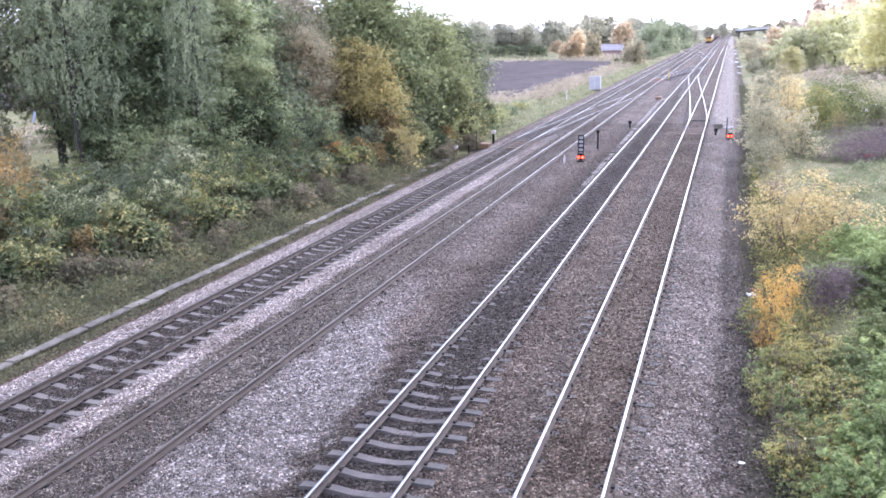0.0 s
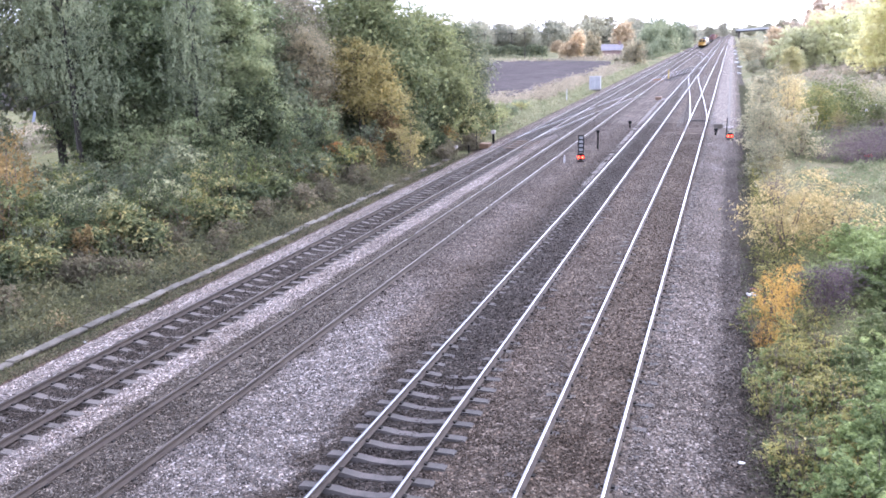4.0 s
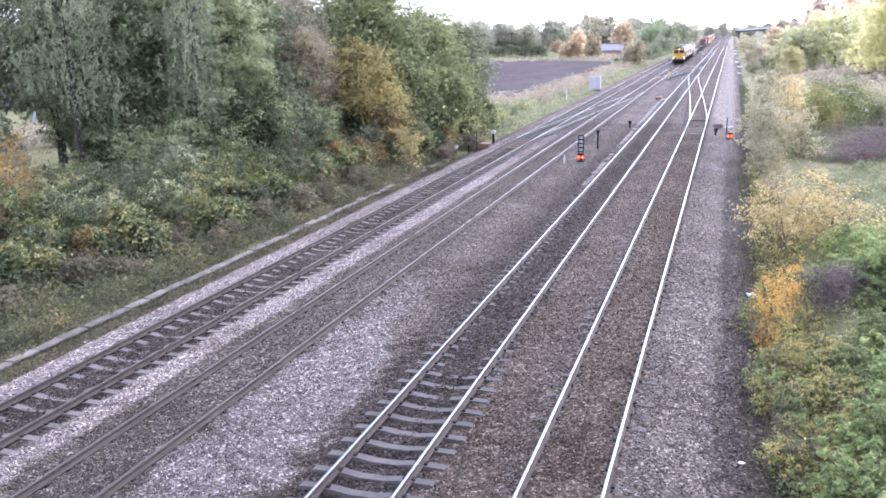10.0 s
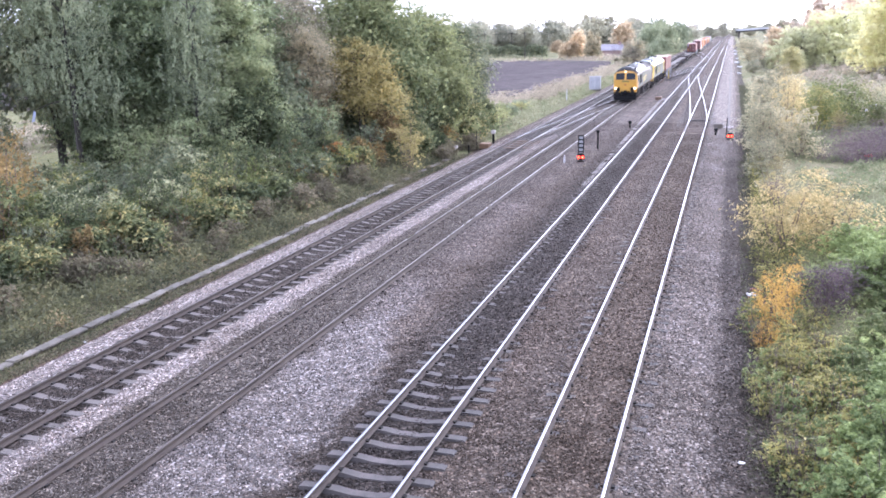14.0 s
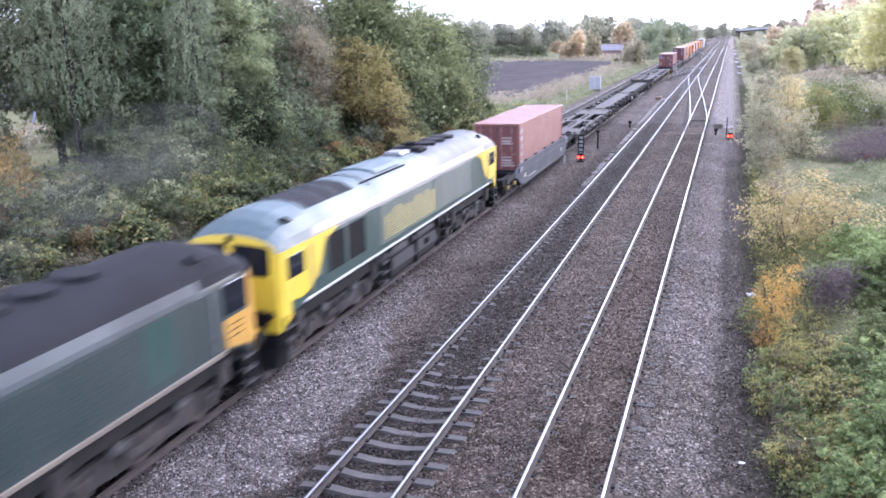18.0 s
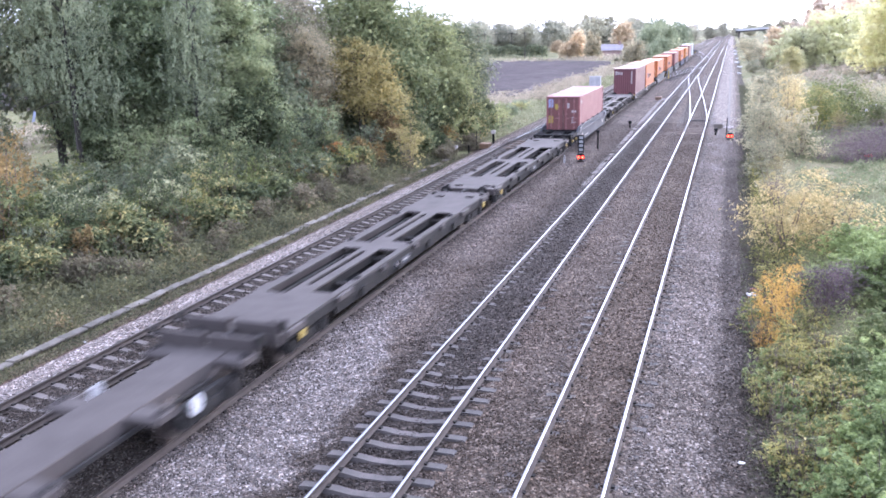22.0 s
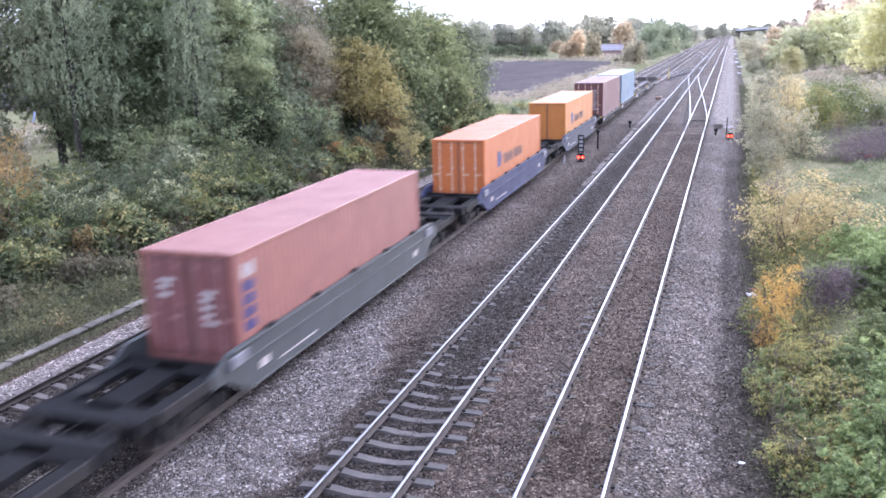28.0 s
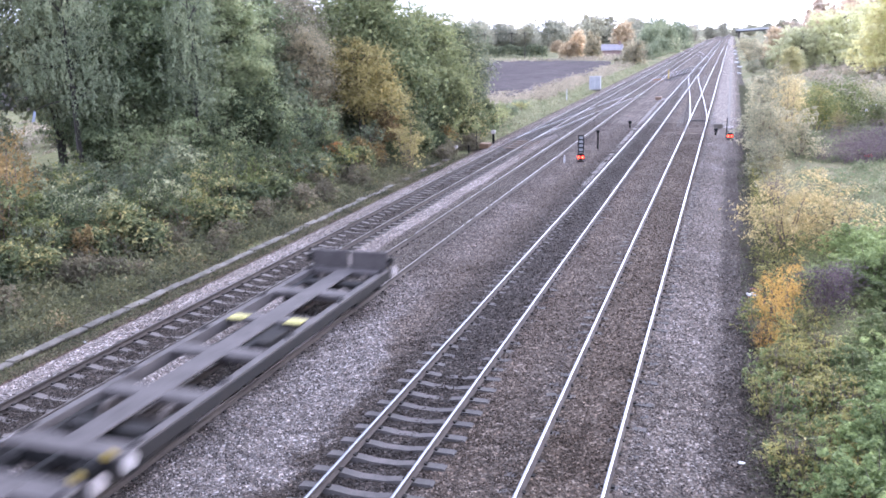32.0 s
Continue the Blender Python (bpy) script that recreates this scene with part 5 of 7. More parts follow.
P_ORANGE = paint("orange_container_paint", (0.53, 0.145, 0.016), 0.5, 0.2, coat=0.12)
P_BLUE = paint("light_blue_container_paint", (0.128, 0.238, 0.325), 0.42, 0.15, coat=0.2)
P_NAVY = paint("dark_lettering", (0.16, 0.08, 0.07), 0.5, 0.1, coat=0.0)
P_ORANGE2 = paint("yellow_orange_container_paint", (0.58, 0.215, 0.028), 0.5, 0.2, coat=0.12)
P_LOGO = paint("blue_emblem", (0.03, 0.05, 0.20), 0.5, 0.1, coat=0.0)
P_BAR = worn("galvanised_bars", (0.46, 0.33, 0.24), 0.6, 0.1, (0.34, 0.19, 0.10), 0.4, 3.0)
P_BAR_RED = worn("painted_bars", (0.20, 0.085, 0.08), 0.6, 0.0, (0.30, 0.22, 0.20), 0.5, 4.0)
P_MARK = worn("faded_white_marking", (0.36, 0.34, 0.33), 0.7, 0, (0.2, 0.15, 0.13), 0.7, 3.0)
P_FLAP_OLD = worn("faded_yellow_paint", (0.36, 0.335, 0.11), 0.7, 0, (0.16, 0.14, 0.07), 0.6, 3.0)
P_STICKER = worn("pale_blue_sticker", (0.26, 0.30, 0.44), 0.6, 0, (0.14, 0.12, 0.2), 0.6, 4.0)
P_PATCH = worn("pale_blue_patch", (0.13, 0.20, 0.25), 0.6, 0, (0.10, 0.16, 0.21), 0.6, 3.0)
P_FLAP = worn("dirty_yellow_paint", (0.30, 0.22, 0.04), 0.7, 0, (0.1, 0.09, 0.06), 0.6, 2.0)
P_LUG = worn("pale_worn_steel", (0.13, 0.13, 0.145), 0.7, 0, (0.07, 0.065, 0.06), 0.5, 2.0)
P_WELL = worn("blue_grey_wagon_paint", (0.022, 0.026, 0.038), 0.65, 0, (0.035, 0.032, 0.031), 0.5, 0.8)
P_WELL_SLATE = worn("slate_wagon_paint", (0.030, 0.033, 0.050), 0.75, 0, (0.036, 0.036, 0.042), 0.4, 0.8)
P_WELL_NAVY = worn("navy_wagon_paint", (0.014, 0.019, 0.058), 0.75, 0, (0.018, 0.02, 0.034), 0.35, 0.8)
P_WELL_GREEN = worn("grey_green_wagon_paint", (0.027, 0.033, 0.034), 0.65, 0, (0.04, 0.036, 0.034), 0.5, 0.8)
P_DECK = worn("dusty_wagon_deck", (0.044, 0.037, 0.0345), 0.9, 0, (0.026, 0.022, 0.020), 0.7, 1.1)
P_DECK_GREY = worn("grey_wagon_deck", (0.064, 0.056, 0.054), 0.85, 0, (0.028, 0.024, 0.023), 0.85, 1.6)


def wheelset(parent, y, r):
    ws = bmesh.new()
    for s in (-1, 1):
        cyl(ws, (s * 0.68, y, r), (s * 0.80, y, r), r, r, 20)
        cyl(ws, (s * 0.66, y, r), (s * 0.69, y, r), r + 0.03, r + 0.03, 20)
        cyl(ws, (s * 0.80, y, r), (s * 1.05, y, r), 0.13, 0.11, 10)
    cyl(ws, (-0.7, y, r), (0.7, y, r), 0.08, 0.08, 8)
    return part("wheelset", ws, M_WHEEL, parent)


def bogie(thing, yc, axles, r, length, mat=None):
    """A bogie: side frames, bolster and springs, with its wheelsets."""
    bm = bmesh.new()
    h = length / 2
    for s in (-1, 1):
        prof = [(-h, r + 0.22), (-h, r - 0.04), (-h * 0.72, r - 0.12), (-h * 0.45, r - 0.2), (h * 0.45, r - 0.2), (h * 0.72, r - 0.12), (h, r - 0.04), (h, r + 0.22), (h * 0.5, r + 0.3), (-h * 0.5, r + 0.3)]
        prism(bm, [(yc + u, w) for u, w in prof], "x", s * 0.98 - 0.07, s * 0.98 + 0.07)
        for a in axles:
            box(bm, s * 1.08 - 0.06, s * 1.08 + 0.09, yc + a - 0.16, yc + a + 0.16, r - 0.17, r + 0.17, bevel=0.03)
            for d in (-0.28, 0.28):
                cyl(bm, (s * 1.05, yc + a + d, r - 0.1), (s * 1.05, yc + a + d, r + 0.28), 0.09, 0.09, 8)
        box(bm, s * 1.1 - 0.04, s * 1.1 + 0.04, yc - h * 0.35, yc + h * 0.35, r - 0.05, r + 0.12)
    box(bm, -0.95, 0.95, yc - 0.22, yc + 0.22, r - 0.02, r + 0.3)
    b = part("bogie", bm, mat or M_UNDER, thing)
    for a in axles:
        wheelset(b, yc + a, r)
    return b


def buffers(thing, y, sign, z=1.02):
    """Two buffers and a coupling hook at one end."""
    for s in (-1, 1):
        bm = bmesh.new()
        cyl(bm, (s * 0.87, y + sign * 0.45, z), (s * 0.87, y + sign * 0.12, z), 0.12, 0.11, 10)
        cyl(bm, (s * 0.87, y + sign * 0.12, z), (s * 0.87, y, z), 0.06, 0.06, 8)
        cyl(bm, (s * 0.87, y + sign * 0.05, z), (s * 0.87, y, z), 0.24, 0.22, 14)
        part("buffer", bm, M_UNDER, thing)
    bm = bmesh.new()
    box(bm, -0.08, 0.08, min(y - sign * 0.1, y + sign * 0.5), max(y - sign * 0.1, y + sign * 0.5), z - 0.12, z + 0.08, bevel=0.02)
    for s in (-0.4, 0.4):
        cyl(bm, (s, y + sign * 0.4, z - 0.1), (s * 0.8, y + sign * 0.12, z - 0.55), 0.03, 0.03, 6)
    part("coupling", bm, M_UNDER, thing)


def lettering(thing, xside, y0, y1, z0, z1, material, seed, name="lettering"):
    """Unreadable writing as bars of its size, 3 mm proud of a side."""
    rng = random.Random(seed)
    bm = bmesh.new()
    y = y0
    a, b = (xside, xside + 0.006) if xside > 0 else (xside - 0.006, xside)
    while y < y1 - 0.05:
        w = rng.uniform(0.55, 0.95) * (z1 - z0) * 0.42
        top = z1 if rng.random() < 0.4 else z0 + (z1 - z0) * 0.84
        box(bm, a, b, y, min(y + w, y1), z0, top)
        y += w + (z1 - z0) * 0.14
    part(name, bm, material, thing)


LOCO = 22.1
ROOF_LINE = [(1.0, 0.0), (0.985, 0.12), (0.93, 0.34), (0.75, 0.68), (0.40, 0.93), (0.0, 1.0)]


def section(half, spring, crown, z0, y=0.0, rake=0.0):
    """Points of a body section from the left foot over the shoulders and roof to the right foot."""
    left = [(-half, z0), (-half, 1.75), (-half, 2.40)] + [(-half * u, spring + (crown - spring) * w) for u, w in ROOF_LINE]
    out = left + [(-u, w) for u, w in left[-2::-1]]
    return [(u, y + rake * max(0.0, w - 2.40), w) for u, w in out]


def shell(bm, sections, paint_of):
    """Skins a row of sections; paint_of(strip, height, outward x) gives the material slot."""
    rings = [[bm.verts.new(p) for p in s] for s in sections]
    for j, (a, b) in enumerate(zip(rings, rings[1:])):
        for i in range(len(a) - 1):
            f = bm.faces.new((a[i], a[i + 1], b[i + 1], b[i]))
            f.material_index = paint_of(j, sum(v.co.z for v in f.verts) / 4, abs(sum(v.co.x for v in f.verts) / 4))
            f.smooth = f.material_index == 1
    return rings


def cab(loco, y_face, sign, paint_mat, front_mat, brow_mat, roof_mat, lit, wrap):
    """A driving cab: raked yellow front under a domed brow, two windscreens, lamps, side window and vents."""
    bm = bmesh.new()
    yy = lambda d: y_face + sign * d
    sects = [section(1.27, 3.04, 3.44, 1.04, yy(0.0), sign * 0.13), section(1.315, 3.02, 3.52, 1.04, yy(0.14), sign * 0.12), section(1.32, 2.99, 3.72, 1.30, yy(0.62), sign * 0.05), section(1.32, 2.95, 3.86, 1.50, yy(1.25)), section(1.32, 2.95, 3.86, 1.50, yy(2.1))]

    def paint_of(j, z, x):
        if z > 3.04:
            return 2 if j < 2 or (j == 2 and not wrap) else 3
        return 0 if j == 0 or (j == 1 and wrap) else 1

    rings = shell(bm, sects, paint_of)
    front = rings[0]
    n = len(front)
    for i in range(n // 2 - 1):
        bm.faces.new((front[i], front[n - 1 - i], front[n - 2 - i], front[i + 1])).material_index = 0
    if n % 2:
        bm.faces.new((front[n // 2 - 1], front[n // 2 + 1], front[n // 2])).material_index = 0
    c = part("cab", bm, [front_mat, paint_mat, brow_mat, roof_mat], loco)
    yw = lambda z: y_face + sign * (max(0.0, z - 2.40) * 0.13) - sign * 0.02
    y0, y1 = sorted((y_face - sign * 0.015, y_face + sign * 0.03))

    def pane(pts, name):
        g = bmesh.new()
        fr = [g.verts.new((x, yw(z), z)) for x, z in pts]
        bk = [g.verts.new((x, yw(z) + sign * 0.05, z)) for x, z in pts]
        g.faces.new(fr)
        g.faces.new(bk[::-1])
        for k in range(len(pts)):
            g.faces.new((fr[k], fr[(k + 1) % len(pts)], bk[(k + 1) % len(pts)], bk[k]))
        part(name, g, M_GLASS, c)

    for s in (-1, 1):
        pane([(s * 0.11, 2.46), (s * 1.05, 2.46), (s * 1.09, 2.52), (s * 1.08, 3.08), (s * 1.0, 3.17), (s * 0.11, 3.22)], "windscreen")
        # side window
        w0, w1, z0, z1 = (0.48, 1.40, 2.26, 2.84) if wrap else (0.36, 1.30, 2.26, 2.95)
        a, b = sorted((yy(w0), yy(w1)))
        part("side_window", boxes([(s * 1.315 - 0.035, s * 1.315 + 0.035, a, b, z0, z1)], 0.02), M_GLASS, c)
        bm = bmesh.new()
        cyl(bm, (s * 0.55, yw(2.46) - sign * 0.03, 2.46), (s * 0.30, yw(3.0) - sign * 0.03, 3.0), 0.012, 0.012, 5)
        part("wiper", bm, M_BLACK, c)
        # lamps: a bright head lamp at the edge, dark housing and jumper cables inside it
        housing = part("lamp_housing", boxes([(min(s * 0.6, s * 0.98), max(s * 0.6, s * 0.98), *sorted((y_face - sign * 0.09, y_face + sign * 0.05)), 1.16, 1.60)], 0.04), M_BLACK, c)
        bm = bmesh.new()
        cyl(bm, (s * 1.08, y_face - sign * 0.02, 1.5), (s * 1.08, y_face - sign * 0.12, 1.5), 0.11, 0.10, 14)
        part("head_lamp", bm, M_WHITE_LAMP if lit else M_GLASS, housing)
        bm = bmesh.new()
        cyl(bm, (s * 0.78, y_face - sign * 0.09, 1.46), (s * 0.78, y_face - sign * 0.115, 1.46), 0.07, 0.065, 10)
        part("tail_lamp", bm, M_GLASS, housing)
        bm = bmesh.new()
        cyl(bm, (s * 1.36, yy(1.75), 1.6), (s * 1.36, yy(1.75), 2.9), 0.02, 0.02, 6)
        part("handrail", bm, M_STEEL, c)
        # yellow side panel
        x = s * 1.3225
        if wrap:
            prof = [(0.15, 3.02), (0.15, 1.88), (0.6, 1.72), (1.2, 1.64), (1.65, 1.72), (2.1, 1.95), (2.4, 2.3), (2.62, 2.72), (3.5, 3.02)]
        else:
            prof = [(0.17, 2.98), (0.17, 1.30), (0.62, 1.42), (1.28, 1.54), (1.34, 1.9), (1.34, 2.18), (0.34, 2.18), (0.34, 2.98)]
        bm = bmesh.new()
        prism(bm, [(yy(u), w) for u, w in prof], "x", min(x, x + s * 0.016), max(x, x + s * 0.016))
        panel = part("yellow_panel", bm, front_mat, c)
        for k in range(0 if wrap else 3):
            part("vent_slit", boxes([(min(x, x + s * 0.02), max(x, x + s * 0.02), *sorted((yy(0.62), yy(1.16))), 1.72 + k * 0.14, 1.745 + k * 0.14)]), M_UNDER, panel)
    bm = bmesh.new()
    cyl(bm, (0, yy(0.18), 3.33), (0, yy(0.08), 3.33), 0.10, 0.09, 12)
    part("marker_lamp", bm, M_WARM_LAMP if lit else M_GLASS, c)
    part("headcode_panel", boxes([(-0.42, 0.42, y0, y1, 2.16, 2.36)], 0.01), P_OLIVE, c)
    bm = bmesh.new()
    cyl(bm, (0, y_face + sign * 0.02, 1.88), (0, y_face - sign * 0.015, 1.88), 0.11, 0.11, 12)
    part("badge", bm, M_RUSTY, c)
    part("coupler_pocket", boxes([(-0.2, 0.2, *sorted((y_face - sign * 0.08, y_face + sign * 0.05)), 0.95, 1.26)], 0.03), M_BLACK, c)
    for x in (-0.42, 0.42):
        part("jumper_socket", boxes([(x - 0.06, x + 0.06, *sorted((y_face - sign * 0.05, y_face + sign * 0.03)), 1.06, 1.2)], 0.015), M_BLACK, c)
    # skirt, plough and hoses
    bm = bmesh.new()
    box(bm, -1.24, 1.24, *sorted((y_face - sign * 0.02, y_face + sign * 0.6)), 0.62, 1.05, bevel=0.04)
    prism(bm, [(y_face - sign * 0.25, 0.18), (y_face - sign * 0.05, 0.65), (y_face + sign * 0.5, 0.65), (y_face + sign * 0.4, 0.18)], "x", -1.25, 1.25)
    part("plough", bm, M_BLACK, loco)
    for x in (-0.45, -0.3, 0.3, 0.45):
        bm = bmesh.new()
        cyl(bm, (x, y_face - sign * 0.06, 1.15), (x * 1.1, y_face - sign * 0.22, 0.6), 0.03, 0.03, 6)
        part("hose", bm, M_UNDER, loco)
    return c


def locomotive(label, body, front, roof, brow, lit, wrap, seed):
    loco = empty("diesel_locomotive", label=label, category="locomotive", group="locomotives")
    L0, L1 = 0.55, LOCO - 0.55
    cut = 12.9
    soot = P_ROOF3 if wrap else P_ROOF
    cant = P_SILVER if wrap else roof
    side = lambda j, z, x: 0 if z < 2.97 else (2 if z < 3.3 else 1)
    for name, a, b, top in (("body_shell", L0 + 2.1, cut, roof), ("rear_body_shell", cut + 0.003, L1 - 2.1, soot)):
        bm = bmesh.new()
        shell(bm, [section(1.32, 2.95, 3.86, 1.50, a), section(1.32, 2.95, 3.86, 1.50, b)], side)
        part(name, bm, [body, top, cant], loco)
    cab(loco, L0, 1, body, front, brow, roof, lit, wrap)
    cab(loco, L1, -1, body, front, soot, soot, False, wrap)
    part("solebar", boxes([(-1.345, 1.345, L0 + 1.3, L1 - 1.3, 1.40 if not wrap else 1.44, 1.52)], 0.02), P_WHITE_LINE if wrap else P_SOLE, loco)
    part("underframe", boxes([(-1.1, 1.1, L0 + 0.5, L1 - 0.5, 0.98, 1.40)]), M_UNDER, loco)
    for yc in (4.35, LOCO - 4.35):
        b = bogie(loco, yc, (-2.0, 0.0, 2.0), 0.52, 5.2, M_BOGIE)
        # brake cylinders, dampers and sand boxes on the frame
        for s in (-1, 1):
            for d in (-1.0, 1.0):
                bm = bmesh.new()
                cyl(bm, (s * 1.06, yc + d - 0.22, 0.84), (s * 1.06, yc + d + 0.2, 0.80), 0.12, 0.12, 10)
                cyl(bm, (s * 1.12, yc + d * 0.5, 0.5), (s * 1.12, yc + d * 1.2, 1.0), 0.05, 0.05, 8)
                part("brake_cylinder", bm, M_DUST, b)
            for d in (-2.55, 2.55):
                part("sand_box", boxes([(min(s * 0.95, s * 1.2), max(s * 0.95, s * 1.2), yc + d - 0.22, yc + d + 0.22, 0.66, 1.2)], 0.05), M_BOGIE, b)
    # fuel tank with filler and end brackets
    bm = bmesh.new()
    prism(bm, [(-1.2, 0.98), (-1.27, 0.62), (-1.1, 0.30), (-0.8, 0.24), (0.8, 0.24), (1.1, 0.30), (1.27, 0.62), (1.2, 0.98)], "y", 8.1, 13.0)
    tank = part("fuel_tank", bm, M_TANK, loco)
    for s in (-1, 1):
        x = s * 1.3225
        for y in (8.1, 10.5, 12.92):
            part("tank_strap", boxes([(min(s * 1.16, s * 1.3), max(s * 1.16, s * 1.3), y - 0.06, y + 0.06, 0.3, 1.38)], 0.02), M_UNDER, tank)
        part("filler", boxes([(min(s * 1.2, s * 1.32), max(s * 1.2, s * 1.32), 11.5, 11.8, 0.72, 0.92)], 0.03), M_BLACK, tank)
        for a, b, z, r in ((7.0, 9.6, 1.17, 0.15), (10.2, 12.4, 1.19, 0.13)):
            bm = bmesh.new()
            cyl(bm, (s * 1.14, a, z), (s * 1.14, b, z), r, r, 12)
            part("air_reservoir", bm, M_DUST, loco)
        # dark intake openings behind the front cab, with a pillar between them
        part("intake_grille", boxes([(min(x - s * 0.06, x + s * 0.004), max(x - s * 0.06, x + s * 0.004), 3.35, 5.9, 1.82, 2.88)], 0.02), M_BLACK, loco)
        for y, w in ((3.32, 0.05), (4.55, 0.12), (5.92, 0.05)):
            part("intake_frame", boxes([(min(x, x + s * 0.025), max(x, x + s * 0.025), y - w, y + w, 1.80, 2.90)], 0.01), body, loco)
        # ribbed panels along the side
        for y0, y1 in ((7.1, 12.2), (12.3, 17.2)):
            pan = part("ribbed_panel", boxes([(min(x, x + s * 0.006), max(x, x + s * 0.006), y0, y1, 1.66, 2.93)]), body, loco)
            rib = mesh_of(boxes([(min(x, x + s * 0.026), max(x, x + s * 0.026), y0, y1, 0, 0.04)]), "rib", body)
            for k in range(15):
                part("rib", rib, None, pan, at=pose(0, 0, 1.69 + k * 0.083))
        if wrap:
            lettering(loco, s * 1.3345, 7.5, 12.5, 1.80, 2.72, P_LETTER, seed)
        else:
            lettering(loco, s * 1.3345, 7.4, 12.0, 1.84, 2.56, P_LETTER, seed)
            part("side_recess", boxes([(min(x, x + s * 0.004), max(x, x + s * 0.004), 17.5, 18.45, 1.7, 2.9)]), P_GREEN2, loco)
        # doors behind both cabs
        for a in (L0 + 1.62, L1 - 2.35):
            bm = bmesh.new()
            box(bm, min(x, x + s * 0.008), max(x, x + s * 0.008), a, a + 0.7, 1.56, 2.93, bevel=0.003)
            d = part("door", bm, body, loco)
            part("door_handle", boxes([(min(x, x + s * 0.04), max(x, x + s * 0.04), a + 0.58, a + 0.62, 1.9, 2.06)]), M_STEEL, d)
        for yy in (1.0, LOCO - 1.0, 7.4, 13.9):
            for z in (0.42, 0.74, 1.06):
                part("step", boxes([(min(s * 1.15, s * 1.38), max(s * 1.15, s * 1.38), yy - 0.25, yy + 0.25, z, z + 0.04)]), M_DUST, loco)
            for d in (-0.26, 0.26):
                part("step_hanger", boxes([(min(s * 1.3, s * 1.36), max(s * 1.3, s * 1.36), yy + d - 0.02, yy + d + 0.02, 0.42, 1.42)]), M_UNDER, loco)
    # roof gear: dark radiator panel, pale hatch, silver exhaust boxes, cooling fans
    def roof_plate(name, y0, y1, wide, lift, mat):
        over = lambda x: 2.95 + 0.91 * float(np.interp(abs(x) / 1.32, [0.0, 0.40, 0.75, 0.93], [1.0, 0.93, 0.68, 0.34]))
        xs = [-wide, -0.53, 0.0, 0.53, wide]
        g = bmesh.new()
        prism(g, [(x, over(x) + lift) for x in xs] + [(x, over(x) - 0.05) for x in xs[::-1]], "y", y0, y1)
        return part(name, g, mat, loco)

    roof_plate("radiator_grille", 3.1, 6.2, 0.86, 0.012, P_ROOF)
    for k in range(4):
        roof_plate("radiator_bar", 3.1 + k * 1.02, 3.16 + k * 1.02, 0.88, 0.03, P_ROOF1)
    roof_plate("roof_hatch", 8.4, 10.6, 0.7, 0.05, roof)
    roof_plate("roof_seam", 7.2, 7.24, 1.0, 0.02, M_BLACK)
    part("roof_rail", boxes([(0.80, 0.83, 6.8, 10.8, 3.66, 3.72)], 0.01), M_BLACK, loco)
    for y, w in ((11.7, 0.36), (13.0, 0.6)):
        bm = bmesh.new()
        box(bm, -w, w, y, y + 0.9, 3.74, 3.97, bevel=0.08)
        part("exhaust_silencer", bm, P_SILVER if y < 12 else M_BLACK, loco)
    bm = bmesh.new()
    cyl(bm, (0, 13.6, 4.0), (0, 13.6, 4.12), 0.22, 0.2, 12)
    part("exhaust_stack", bm, M_BLACK, loco)
    for k in range(3):
        bm = bmesh.new()
        cyl(bm, (0, 15.2 + k * 1.15, 3.78), (0, 15.2 + k * 1.15, 3.92), 0.5, 0.48, 16)
        part("roof_fan", bm, P_ROOF, loco)
    for y in (L0 + 1.5, L1 - 1.5):
        bm = bmesh.new()
        cyl(bm, (0.95, y, 3.5), (0.95, y - 0.4, 3.62), 0.07, 0.10, 10)
        part("horn", bm, M_BLACK, loco)
    # thin brown exhaust that drifts back and to the west
    if lit:
        for k, (x, y, z, w, l, h) in enumerate(((-0.3, 15.2, 4.45, 0.7, 1.5, 0.45), (-1.4, 19.0, 5.0, 1.2, 2.2, 0.75), (-3.2, 24.5, 5.4, 1.7, 2.8, 1.0))):
            bm = bmesh.new()
            bmesh.ops.create_icosphere(bm, subdivisions=3, radius=1.0)
            for v in bm.verts:
                v.co *= 1 + 0.35 * noise.noise(v.co * 1.6 + Vector((k * 3.1, 0, 0)))
            part("exhaust_puff", bm, M_SMOKE, loco, at=pose(x, y, z) @ Matrix.Diagonal((w, l, h, 1)))
    buffers(loco, 0.0, 1)
    buffers(loco, LOCO, -1)
    return loco


def smoke_material():
    """Thin patchy exhaust that lets most of the light through."""
    m, nt, b = shader("thin_exhaust", 1.0, 0.0, (0.10, 0.095, 0.095))
    b.inputs["Specular IOR Level"].default_value = 0.0
    n = noise_node(nt, 1.1, 5, 0.6)
    f = ramp(nt, n.outputs["Fac"], [(0.35, (0.0, 0.0, 0.0)), (0.7, (0.16, 0.16, 0.16))])
    nt.links.new(f.outputs["Color"], b.inputs["Alpha"])
    return m


def corrugated(a0, a1, z0, z1, base, depth, put, pitch=0.28):
    """A corrugated steel wall from a0 to a1; put(a, d, z) places a point d metres out of its plane."""
    bm = bmesh.new()
    n = max(2, round((a1 - a0) / pitch))
    p = (a1 - a0) / n
    cols = []
    for i in range(n):
        s = a0 + i * p
        cols += [(s, 0), (s + p * 0.26, 0), (s + p * 0.5, -depth), (s + p * 0.76, -depth)]
    cols.append((a1, 0))
    lo = [bm.verts.new(put(a, base + d, z0)) for a, d in cols]
    hi = [bm.verts.new(put(a, base + d, z1)) for a, d in cols]
    for k in range(len(cols) - 1):
        bm.faces.new((lo[k], lo[k + 1], hi[k + 1], hi[k]))
    return bm


